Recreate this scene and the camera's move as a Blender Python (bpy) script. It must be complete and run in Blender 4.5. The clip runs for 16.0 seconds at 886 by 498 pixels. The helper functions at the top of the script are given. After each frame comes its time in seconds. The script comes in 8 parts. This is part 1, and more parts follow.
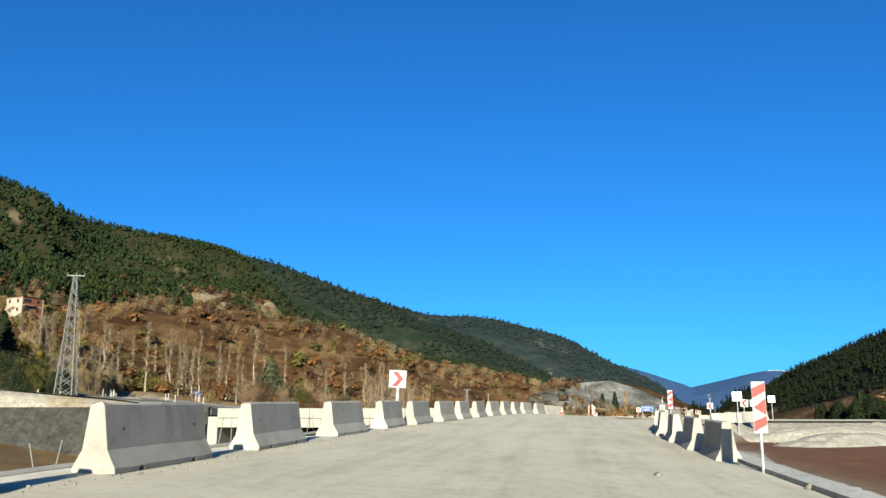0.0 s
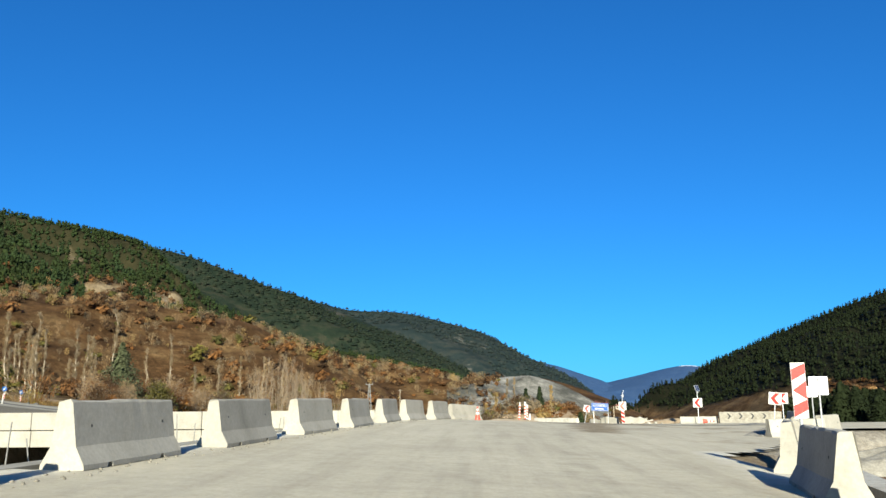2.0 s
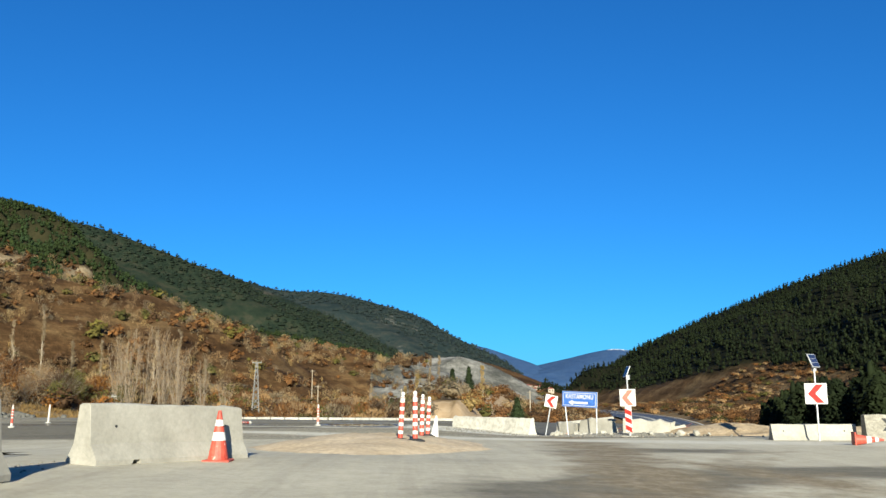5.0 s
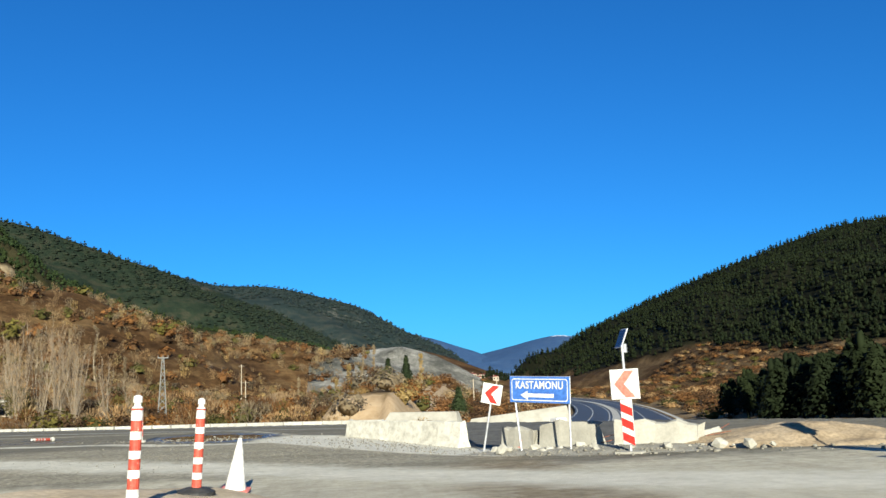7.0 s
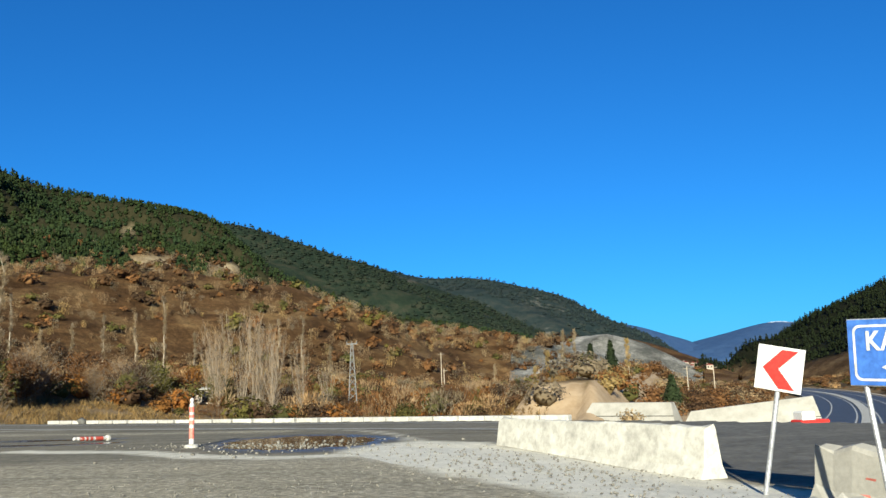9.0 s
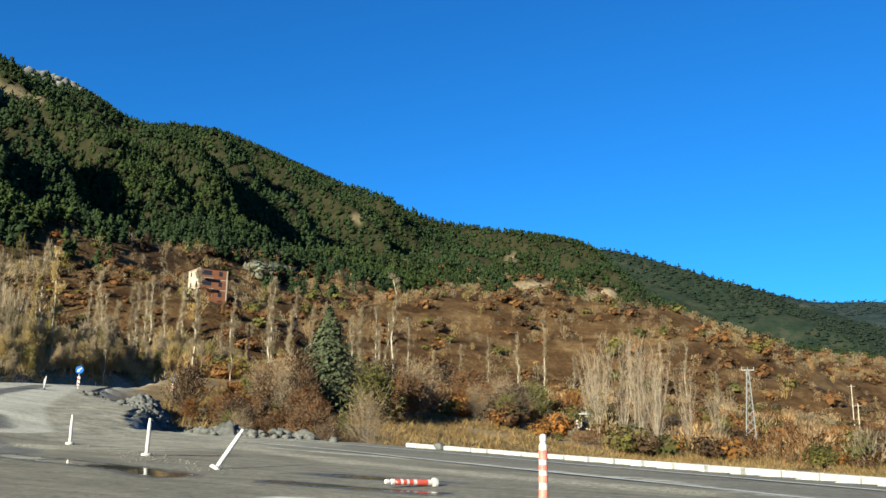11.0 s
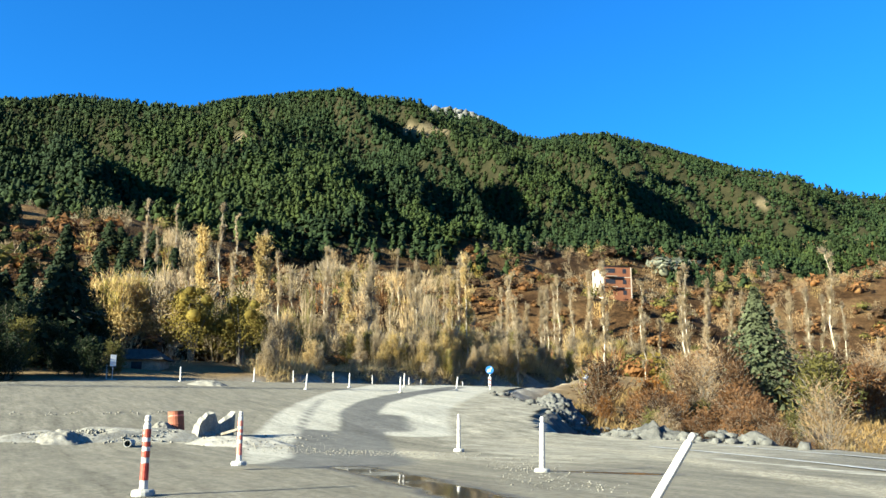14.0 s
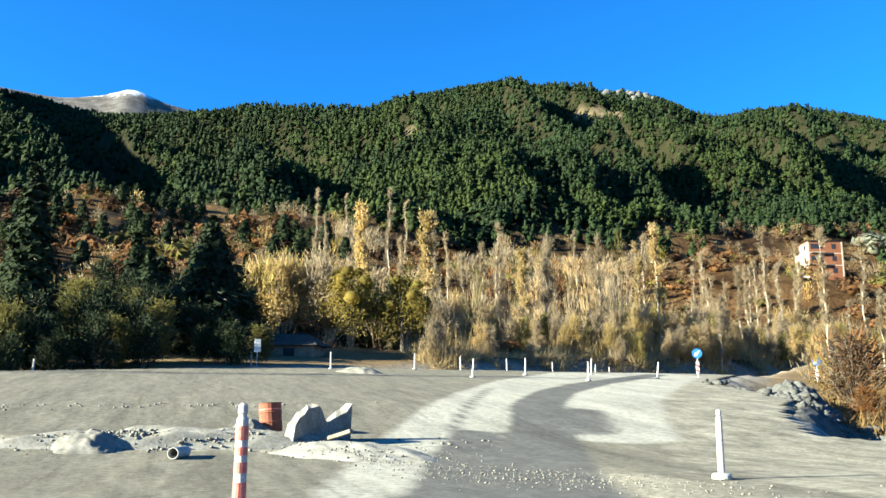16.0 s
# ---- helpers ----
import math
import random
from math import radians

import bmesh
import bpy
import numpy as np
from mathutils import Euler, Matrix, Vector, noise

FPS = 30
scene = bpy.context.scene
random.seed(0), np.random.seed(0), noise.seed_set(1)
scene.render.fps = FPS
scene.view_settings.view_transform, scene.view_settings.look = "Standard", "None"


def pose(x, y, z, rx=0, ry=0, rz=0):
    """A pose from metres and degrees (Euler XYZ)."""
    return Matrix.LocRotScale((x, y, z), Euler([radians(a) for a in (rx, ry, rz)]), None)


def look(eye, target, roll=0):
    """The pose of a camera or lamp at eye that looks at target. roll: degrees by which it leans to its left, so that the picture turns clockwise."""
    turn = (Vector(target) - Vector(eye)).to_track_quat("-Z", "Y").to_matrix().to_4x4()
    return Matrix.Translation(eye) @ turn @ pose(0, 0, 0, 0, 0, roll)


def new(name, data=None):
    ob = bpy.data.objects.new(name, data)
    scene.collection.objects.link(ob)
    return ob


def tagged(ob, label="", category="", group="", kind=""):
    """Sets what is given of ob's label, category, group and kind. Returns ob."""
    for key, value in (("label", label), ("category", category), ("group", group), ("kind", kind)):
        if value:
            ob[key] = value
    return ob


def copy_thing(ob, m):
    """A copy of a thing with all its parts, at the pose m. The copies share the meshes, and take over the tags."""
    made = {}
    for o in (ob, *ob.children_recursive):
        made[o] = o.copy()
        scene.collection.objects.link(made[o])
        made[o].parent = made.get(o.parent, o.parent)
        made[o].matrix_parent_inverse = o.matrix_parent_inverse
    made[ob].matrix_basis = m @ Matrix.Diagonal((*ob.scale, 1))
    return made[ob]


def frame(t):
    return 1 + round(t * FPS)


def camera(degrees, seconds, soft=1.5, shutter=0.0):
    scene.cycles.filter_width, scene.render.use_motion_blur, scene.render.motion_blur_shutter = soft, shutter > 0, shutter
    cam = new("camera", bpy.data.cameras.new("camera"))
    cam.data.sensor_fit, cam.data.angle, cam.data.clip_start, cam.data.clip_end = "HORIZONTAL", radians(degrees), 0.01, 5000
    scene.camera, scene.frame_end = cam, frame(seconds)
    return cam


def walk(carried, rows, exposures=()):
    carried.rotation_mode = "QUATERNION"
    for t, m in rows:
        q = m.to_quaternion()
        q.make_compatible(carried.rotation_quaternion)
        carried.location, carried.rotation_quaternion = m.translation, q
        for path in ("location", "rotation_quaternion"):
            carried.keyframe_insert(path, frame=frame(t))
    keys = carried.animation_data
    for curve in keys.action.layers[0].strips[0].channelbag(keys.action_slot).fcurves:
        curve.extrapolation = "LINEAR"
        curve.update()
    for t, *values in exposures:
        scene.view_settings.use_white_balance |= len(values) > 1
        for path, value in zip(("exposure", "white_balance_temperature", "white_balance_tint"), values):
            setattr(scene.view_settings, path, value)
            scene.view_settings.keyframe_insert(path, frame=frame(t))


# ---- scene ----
cam = camera(56.0, 16.0)
PATH = [
    (0, (3.611, -1.484, 0.037), (3.342, 0.457, 0.439), 0.1),
    (0.5, (3.359, 7.296, 0.217), (3.155, 9.247, 0.61), 0.0),
    (1, (3.394, 15.645, 0.415), (3.24, 17.6, 0.806), -0.0),
    (1.5, (3.495, 23.134, 0.542), (3.386, 25.091, 0.939), -0.1),
    (2, (3.847, 30.556, 0.745), (3.766, 32.515, 1.138), -0.4),
    (2.5, (4.204, 37.645, 0.917), (4.141, 39.606, 1.306), -0.4),
    (3, (4.564, 44.277, 1.077), (4.526, 46.238, 1.465), -0.6),
    (3.5, (5.045, 50.361, 1.227), (5.022, 52.324, 1.61), -0.4),
    (4, (5.539, 55.925, 1.333), (5.543, 57.889, 1.708), -0.3),
    (4.5, (6.064, 60.833, 1.364), (6.1, 62.797, 1.736), -0.2),
    (5, (6.714, 65.546, 1.461), (6.791, 67.513, 1.812), -0.2),
    (5.2, (6.979, 67.29, 1.462), (7.08, 69.257, 1.811), -0.5),
    (7.3, (9.639, 81.972, 1.52), (9.863, 83.933, 1.846), -2.0),
    (7.5, (9.867, 83.153, 1.411), (10.086, 85.113, 1.741), -1.6),
    (8, (10.316, 86.133, 1.354), (10.484, 88.102, 1.663), -1.7),
    (8.5, (10.537, 89.412, 1.281), (10.529, 91.388, 1.592), -2.1),
    (9, (10.307, 92.171, 1.246), (10.042, 94.128, 1.566), -2.1),
    (9.5, (9.553, 94.925, 1.236), (8.987, 96.814, 1.568), -1.7),
    (9.7, (9.111, 95.893, 1.239), (8.436, 97.745, 1.574), -1.5),
    (11.8, (5.267, 102.969, 1.403), (4.026, 104.489, 1.795), 0.0),
    (12, (4.835, 103.358, 1.374), (3.548, 104.842, 1.754), -0.6),
    (12.5, (3.798, 104.264, 1.367), (2.374, 105.631, 1.687), 1.0),
    (13, (2.727, 105.223, 1.232), (1.193, 106.474, 1.515), 0.5),
    (13.5, (1.14, 106.372, 1.286), (-0.492, 107.493, 1.569), 0.2),
    (14, (-0.65, 107.41, 1.199), (-2.367, 108.36, 1.586), 0.1),
    (14.5, (-2.771, 108.551, 1.254), (-4.556, 109.368, 1.637), 0.5),
    (15, (-5.3, 109.679, 1.215), (-7.129, 110.386, 1.606), 0.3),
    (15.5, (-8.028, 110.813, 1.267), (-9.889, 111.446, 1.639), 0.2),
    (16, (-11.085, 111.986, 1.23), (-12.967, 112.554, 1.598), 0.3),
]
EXPOSURES = [(0, 1.52, 6000, 6), (5, 1.44, 6000, 6), (9, 1.4, 5900, 6), (9.7, 1.34, 5950, 5), (11.8, 2.15, 5950, 2), (14, 2.55, 5900, 1), (16, 2.65, 5850, 1)]
walk(cam, [(t, look(e, a, r)) for t, e, a, r in PATH], EXPOSURES)

# ---------------------------------------------------------------- world, sun, exposure
SUN_AZ, SUN_EL = 177.0, 18.5          # degrees: bearing of the sun from +y towards +x, height
world = bpy.data.worlds.new("world")
scene.world = world
world.use_nodes = True
wn = world.node_tree.nodes
sky = wn.new("ShaderNodeTexSky")
sky.sky_type = "NISHITA"
sky.sun_disc = False
sky.sun_elevation = radians(SUN_EL)
sky.sun_rotation = radians(SUN_AZ)
sky.altitude, sky.air_density, sky.dust_density, sky.ozone_density = 900, 1.0, 1.1, 3.0
wn["Background"].inputs["Strength"].default_value = 0.035
deep = wn.new("ShaderNodeMix")          # the deep blue of thin mountain air
deep.data_type, deep.blend_type = "RGBA", "MULTIPLY"
deep.inputs[0].default_value = 1.0
deep.inputs[7].default_value = (0.26, 0.88, 1.49, 1)
world.node_tree.links.new(sky.outputs[0], deep.inputs[6])
world.node_tree.links.new(deep.outputs[2], wn["Background"].inputs["Color"])
sun = new("sun", bpy.data.lights.new("sun", "SUN"))
sun.data.energy, sun.data.angle, sun.data.color = 5.0, radians(0.5), (1.0, 0.895, 0.69)
sv = Vector((math.sin(radians(SUN_AZ)) * math.cos(radians(SUN_EL)), math.cos(radians(SUN_AZ)) * math.cos(radians(SUN_EL)), math.sin(radians(SUN_EL))))
sun.matrix_world = look(sv * 300, (0, 0, 0))


# ---------------------------------------------------------------- materials
def node_material(name):
    m = bpy.data.materials.new(name)
    m.use_nodes = True
    return m, m.node_tree.nodes, m.node_tree.links, m.node_tree.nodes["Principled BSDF"]


def ramp(nt, fac, stops):
    r = nt.nodes.new("ShaderNodeValToRGB")
    while len(r.color_ramp.elements) < len(stops):
        r.color_ramp.elements.new(0.5)
    for e, (p, c) in zip(r.color_ramp.elements, stops):
        e.position, e.color = p, (*c, 1)
    nt.links.new(fac, r.inputs[0])
    return r.outputs[0]


def noise_tex(nt, scale, detail=5, rough=0.6, vec=None):
    n = nt.nodes.new("ShaderNodeTexNoise")
    n.inputs["Scale"].default_value, n.inputs["Detail"].default_value, n.inputs["Roughness"].default_value = scale, detail, rough
    if vec is not None:
        nt.links.new(vec, n.inputs["Vector"])
    return n.outputs["Fac"]


def mix(nt, fac, a, b, blend="MIX"):
    n = nt.nodes.new("ShaderNodeMix")
    n.data_type, n.blend_type = "RGBA", blend
    for s, v in ((n.inputs[0], fac), (n.inputs[6], a), (n.inputs[7], b)):
        if isinstance(v, (int, float)):
            s.default_value = v
        elif isinstance(v, tuple):
            s.default_value = (*v, 1)
        else:
            nt.links.new(v, s)
    return n.outputs[2]


def bump(nt, height, strength, distance, bsdf):
    b = nt.nodes.new("ShaderNodeBump")
    b.inputs["Strength"].default_value, b.inputs["Distance"].default_value = strength, distance
    nt.links.new(height, b.inputs["Height"])
    nt.links.new(b.outputs[0], bsdf.inputs["Normal"])


def mapped(nt, kind="Object", scale=(1, 1, 1)):
    c = nt.nodes.new("ShaderNodeTexCoord")
    m = nt.nodes.new("ShaderNodeMapping")
    m.inputs["Scale"].default_value = scale
    nt.links.new(c.outputs[kind], m.inputs[0])
    return m.outputs[0]


def world_pos(nt):
    return nt.nodes.new("ShaderNodeNewGeometry").outputs["Position"]


def attr(nt, name):
    a = nt.nodes.new("ShaderNodeAttribute")
    a.attribute_name = name
    return a.outputs["Fac"]


def surface(name, stops, scale, rough=0.8, fine=8.0, bump_size=0.01, metal=0.0, vary=0.0, island=False, spots=None, grain=(0.62, 1.12)):
    """A two-scale mottled surface in world space: stops colour the coarse noise, a finer one darkens and roughens it."""
    m, n, l, b = node_material(name)
    nt = m.node_tree
    p = world_pos(nt)
    coarse = noise_tex(nt, scale, 6, 0.62, p)
    col = ramp(nt, coarse, stops)
    f = noise_tex(nt, scale * fine, 6, 0.7, p)
    shade = ramp(nt, f, [(0.3, (grain[0],) * 3), (0.65, (grain[1],) * 3)])
    col = mix(nt, 1.0, col, shade, "MULTIPLY")
    if spots:
        s = noise_tex(nt, spots[0], 5, 0.7, p)
        col = mix(nt, ramp(nt, s, [(spots[1], (0, 0, 0)), (spots[1] + 0.08, (1, 1, 1))]), col, spots[2])
    if vary:
        if island:
            rnd = n.new("ShaderNodeNewGeometry").outputs["Random Per Island"]
        else:
            rnd = n.new("ShaderNodeObjectInfo").outputs["Random"]
        v = ramp(nt, rnd, [(0.0, (1 - vary,) * 3), (1.0, (1 + vary,) * 3)])
        col = mix(nt, 1.0, col, v, "MULTIPLY")
    l.new(col, b.inputs["Base Color"])
    b.inputs["Roughness"].default_value, b.inputs["Metallic"].default_value = rough, metal
    b.inputs["Specular IOR Level"].default_value = 0.25
    bump(nt, f, 0.6, bump_size, b)
    return m


def leafy(name, colours, rough=0.85, patch=0.11, glow=0.4, mottle=0.27):
    """Foliage: tones that drift from plant to plant, mottled finely from tuft to tuft."""
    m, n, l, b = node_material(name)
    nt = m.node_tree
    p = world_pos(nt)
    k = len(colours)
    drift = noise_tex(nt, patch, 3, 0.7, p)
    col = ramp(nt, drift, [(0.28 + 0.44 * i / max(1, k - 1), c) for i, c in enumerate(colours)])
    tuft = n.new("ShaderNodeNewGeometry").outputs["Random Per Island"]
    col = mix(nt, 1.0, col, ramp(nt, tuft, [(0.0, (1 - mottle,) * 3), (1.0, (1 + mottle,) * 3)]), "MULTIPLY")
    tone = n.new("ShaderNodeMapRange")          # each plant of a joined wood has its own tone
    l.new(attr(nt, "tone"), tone.inputs[0])
    tone.inputs[1].default_value, tone.inputs[2].default_value = -1.0, 1.0
    wide_tone = ((0.62, 0.67, 0.72), (1.4, 1.3, 1.08)) if glow else ((0.76, 0.80, 0.84), (1.24, 1.18, 1.04))
    col = mix(nt, 1.0, col, ramp(nt, tone.outputs[0], [(0.0, wide_tone[0]), (0.5, (1.0,) * 3), (1.0, wide_tone[1])]), "MULTIPLY")
    each = n.new("ShaderNodeObjectInfo").outputs["Random"]
    col = mix(nt, 1.0, col, ramp(nt, each, [(0.0, (0.8,) * 3), (1.0, (1.2, 1.17, 1.1))]), "MULTIPLY")
    l.new(col, b.inputs["Base Color"])
    b.inputs["Roughness"].default_value = rough
    b.inputs["Specular IOR Level"].default_value = 0.1
    if glow:          # thin leaves let light through
        tr = n.new("ShaderNodeBsdfTranslucent")
        l.new(col, tr.inputs["Color"])
        both = n.new("ShaderNodeMixShader")
        both.inputs[0].default_value = glow
        l.new(b.outputs[0], both.inputs[1])
        l.new(tr.outputs[0], both.inputs[2])
        l.new(both.outputs[0], n["Material Output"].inputs["Surface"])
    return m


CONCRETE = surface("pale_concrete", [(0.25, (0.215, 0.203, 0.168)), (0.5, (0.288, 0.274, 0.232)), (0.75, (0.335, 0.318, 0.273))], 1.1, 0.85, 14, 0.006, vary=0.10, spots=(2.2, 0.70, (0.245, 0.232, 0.198)), grain=(0.84, 1.06))
DUSTED_CONCRETE = surface("lime_dusted_concrete", [(0.3, (0.385, 0.37, 0.318)), (0.7, (0.485, 0.468, 0.405))], 0.9, 0.9, 6, 0.012)
# near-black base colour, far below the other concretes
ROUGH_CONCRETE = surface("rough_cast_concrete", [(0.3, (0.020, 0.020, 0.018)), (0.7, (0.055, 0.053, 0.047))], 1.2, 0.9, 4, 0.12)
KERB = surface("kerb_concrete", [(0.3, (0.315, 0.302, 0.264)), (0.7, (0.415, 0.403, 0.359))], 0.8, 0.85, 12, 0.005, vary=0.1)
PALE_GRAVEL = surface("white_gravel", [(0.3, (0.50, 0.475, 0.40)), (0.7, (0.66, 0.63, 0.54))], 3.0, 0.9, 5, 0.02, vary=0.2, grain=(0.8, 1.08))
RUBBLE = surface("crushed_stone", [(0.3, (0.151, 0.139, 0.111)), (0.7, (0.262, 0.247, 0.206))], 3.0, 0.9, 5, 0.02, vary=0.3)
EARTH = surface("tan_earth", [(0.3, (0.22, 0.165, 0.10)), (0.7, (0.36, 0.285, 0.19))], 1.3, 0.95, 8, 0.05)
SAND = surface("pale_sand", [(0.3, (0.38, 0.295, 0.185)), (0.7, (0.54, 0.435, 0.295))], 0.7, 0.95, 10, 0.03)
BLACKTOP = surface("new_asphalt", [(0.3, (0.035, 0.037, 0.042)), (0.7, (0.06, 0.063, 0.07))], 0.5, 0.6, 30, 0.004)
DUSTY_WHITE = surface("dusty_white_plastic", [(0.3, (0.40, 0.365, 0.33)), (0.7, (0.53, 0.50, 0.46))], 3.0, 0.6, 8, 0.002, spots=(7.0, 0.6, (0.25, 0.21, 0.17)))
WHITE = surface("white_paint", [(0.3, (0.52, 0.51, 0.48)), (0.7, (0.64, 0.63, 0.60))], 2.0, 0.5, 8, 0.002)
LINE = surface("road_line_paint", [(0.3, (0.3, 0.294, 0.27)), (0.7, (0.432, 0.426, 0.402))], 2.0, 0.7, 8, 0.002)
RED = surface("red_paint", [(0.3, (0.42, 0.022, 0.018)), (0.7, (0.54, 0.034, 0.024))], 2.0, 0.45, 8, 0.002)
FADED_RED = surface("faded_red_film", [(0.3, (0.55, 0.14, 0.105)), (0.7, (0.63, 0.21, 0.155))], 2.0, 0.5, 8, 0.002)
ORANGE = surface("faded_red_plastic", [(0.3, (0.34, 0.045, 0.028)), (0.7, (0.44, 0.085, 0.055))], 2.5, 0.5, 8, 0.002, spots=(9.0, 0.62, (0.55, 0.38, 0.32)))
BLUE = surface("blue_sign_film", [(0.3, (0.05, 0.13, 0.42)), (0.7, (0.06, 0.16, 0.48))], 1.5, 0.4, 8, 0.001)
BRIGHT_BLUE = surface("bright_blue_sign_film", [(0.3, (0.02, 0.10, 0.33)), (0.7, (0.03, 0.13, 0.38))], 1.5, 0.4, 8, 0.001)
DARK_STEEL = surface("weathered_lattice_steel", [(0.3, (0.13, 0.13, 0.125)), (0.7, (0.20, 0.20, 0.19))], 3.0, 0.6, 8, 0.002)
STEEL = surface("galvanised_steel", [(0.3, (0.40, 0.41, 0.42)), (0.7, (0.58, 0.59, 0.60))], 3.0, 0.45, 8, 0.002, metal=0.6)
RUST = surface("rusted_steel", [(0.3, (0.16, 0.05, 0.03)), (0.7, (0.28, 0.10, 0.05))], 4.0, 0.8, 8, 0.004)
SOLAR = surface("solar_cells", [(0.3, (0.012, 0.02, 0.05)), (0.7, (0.02, 0.03, 0.08))], 6.0, 0.15, 8, 0.001)
BLACK = surface("black_rubber", [(0.3, (0.02, 0.02, 0.02)), (0.7, (0.045, 0.045, 0.045))], 4.0, 0.7, 8, 0.002)
GROVE_TWIG = leafy("brown_tan_twigs", [(0.225, 0.15, 0.078), (0.29, 0.2, 0.11), (0.235, 0.155, 0.08)])
SCREE = surface("grey_scree", [(0.3, (0.045, 0.045, 0.041)), (0.7, (0.125, 0.12, 0.105))], 1.6, 0.9, 5, 0.12, vary=0.2)
BARK = surface("grey_bark", [(0.3, (0.133, 0.111, 0.0814)), (0.7, (0.266, 0.229, 0.178))], 3.0, 0.9, 6, 0.02)
PALE_BARK = surface("pale_poplar_bark", [(0.3, (0.262, 0.215, 0.154)), (0.7, (0.446, 0.385, 0.292))], 1.5, 0.9, 6, 0.02)
STEM_BARK = surface("pale_brown_stem_bark", [(0.3, (0.17, 0.135, 0.095)), (0.7, (0.30, 0.25, 0.185))], 1.5, 0.9, 6, 0.02)
BROWN_LEAF = leafy("dark_brown_leaves", [(0.0629, 0.037, 0.0207), (0.0962, 0.0555, 0.0281), (0.0518, 0.0333, 0.0207), (0.118, 0.074, 0.037)])
TWIG = leafy("bare_tan_twigs", [(0.2702, 0.2162, 0.138), (0.3565, 0.2898, 0.1932), (0.2875, 0.2242, 0.1346), (0.4082, 0.345, 0.2438)], glow=0.62)
YELLOW = leafy("yellow_autumn_leaves", [(0.2214, 0.1767, 0.04207), (0.3011, 0.2311, 0.05609), (0.1904, 0.1586, 0.04207), (0.3454, 0.2628, 0.07011)], glow=0.65)
GOLD = leafy("straw_gold_leaves", [(0.413, 0.3064, 0.1357), (0.354, 0.266, 0.1062), (0.4838, 0.37, 0.1888), (0.3422, 0.2775, 0.118)], glow=0.65)
RUSSET = leafy("russet_autumn_leaves", [(0.125, 0.064, 0.027), (0.165, 0.083, 0.032), (0.105, 0.058, 0.03), (0.19, 0.108, 0.045)])
OLIVE_GOLD = leafy("dull yellow-green leaves", [(0.19, 0.165, 0.045), (0.25, 0.205, 0.06), (0.16, 0.145, 0.045), (0.29, 0.235, 0.085)], glow=0.6)
AMBER = leafy("amber_autumn_leaves", [(0.208, 0.092, 0.024), (0.256, 0.12, 0.032), (0.168, 0.076, 0.024), (0.24, 0.136, 0.04)], glow=0.5)
SILVER = leafy("silver_grey_leaves", [(0.15, 0.155, 0.11), (0.21, 0.215, 0.16), (0.18, 0.18, 0.135)])
OLIVE = leafy("olive_green_leaves", [(0.074, 0.074, 0.0259), (0.111, 0.0999, 0.0296), (0.0592, 0.0629, 0.0222)])
PINE = leafy("pine_needles", [(0.01429, 0.02291, 0.007127), (0.02069, 0.03088, 0.008316), (0.01632, 0.02545, 0.007524), (0.02696, 0.03648, 0.009504)], patch=0.02, glow=0, mottle=0.15)
DARK_PINE = leafy("dark_pine_needles", [(0.01095, 0.02038, 0.008237), (0.01713, 0.02807, 0.00936), (0.01291, 0.02306, 0.008986)], patch=0.02, glow=0, mottle=0.15)
# shade on the hill across the valley is put into this needle colour
SHADE_PINE = leafy("shade_dark_pine_needles", [(0.004563, 0.008076, 0.002984), (0.007899, 0.01185, 0.004037), (0.005793, 0.009303, 0.00351)], patch=0.02, glow=0, mottle=0.12)
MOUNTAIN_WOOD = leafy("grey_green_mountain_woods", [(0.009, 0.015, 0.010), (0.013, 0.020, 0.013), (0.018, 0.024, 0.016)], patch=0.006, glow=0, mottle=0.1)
# distance haze over the long ridge is mixed into this needle colour
HAZE_TINTED_WOOD = leafy("haze_tinted_mountain_woods", [(0.013, 0.021, 0.022), (0.017, 0.026, 0.026), (0.022, 0.030, 0.028)], patch=0.004, glow=0, mottle=0.08)
SPRUCE = leafy("blue_spruce_needles", [(0.034, 0.042, 0.022), (0.05, 0.057, 0.03), (0.028, 0.035, 0.019)], glow=0.1)
FIR = leafy("dark_fir_needles", [(0.0128, 0.0209, 0.00928), (0.0197, 0.029, 0.0116), (0.0104, 0.0162, 0.0087)], glow=0.1)
GRASS = leafy("dry_grass_blades", [(0.192, 0.126, 0.0518), (0.266, 0.185, 0.0814), (0.163, 0.104, 0.0407), (0.229, 0.17, 0.074)])

# ---------------------------------------------------------------- lie of the land
ROAD_Y = [-60, -1.5, 15, 30, 45, 56, 66, 80, 90, 97]
ROAD_Z = [-2.6, -1.16, -0.8, -0.45, -0.13, 0.1, 0.26, 0.3, 0.1, 0.0]
ROAD_X = [4, 3.6, 3.4, 3.8, 4.6, 5.5, 6.7, 9.3, 10.5, 10.5]
NORTH_X = [-120, -90, -75, -63, -54.5, -47, -43, -37, -32.5, -30.5, -28.6, -24, -15, 9, 20, 32, 60]
NORTH_Y = [210, 176, 160, 149, 142, 140, 138.4, 133.2, 130.6, 132.4, 134.3, 134.8, 131, 119.6, 112, 100, 90]
WEST_Y = [50, 103, 116, 126, 145, 175, 210]
WEST_X = [-50, -58, -67.5, -69.5, -81, -94, -110]


def smooth(a, b, x):
    t = np.clip((np.asarray(x, float) - a) / (b - a), 0, 1)
    return t * t * (3 - 2 * t)


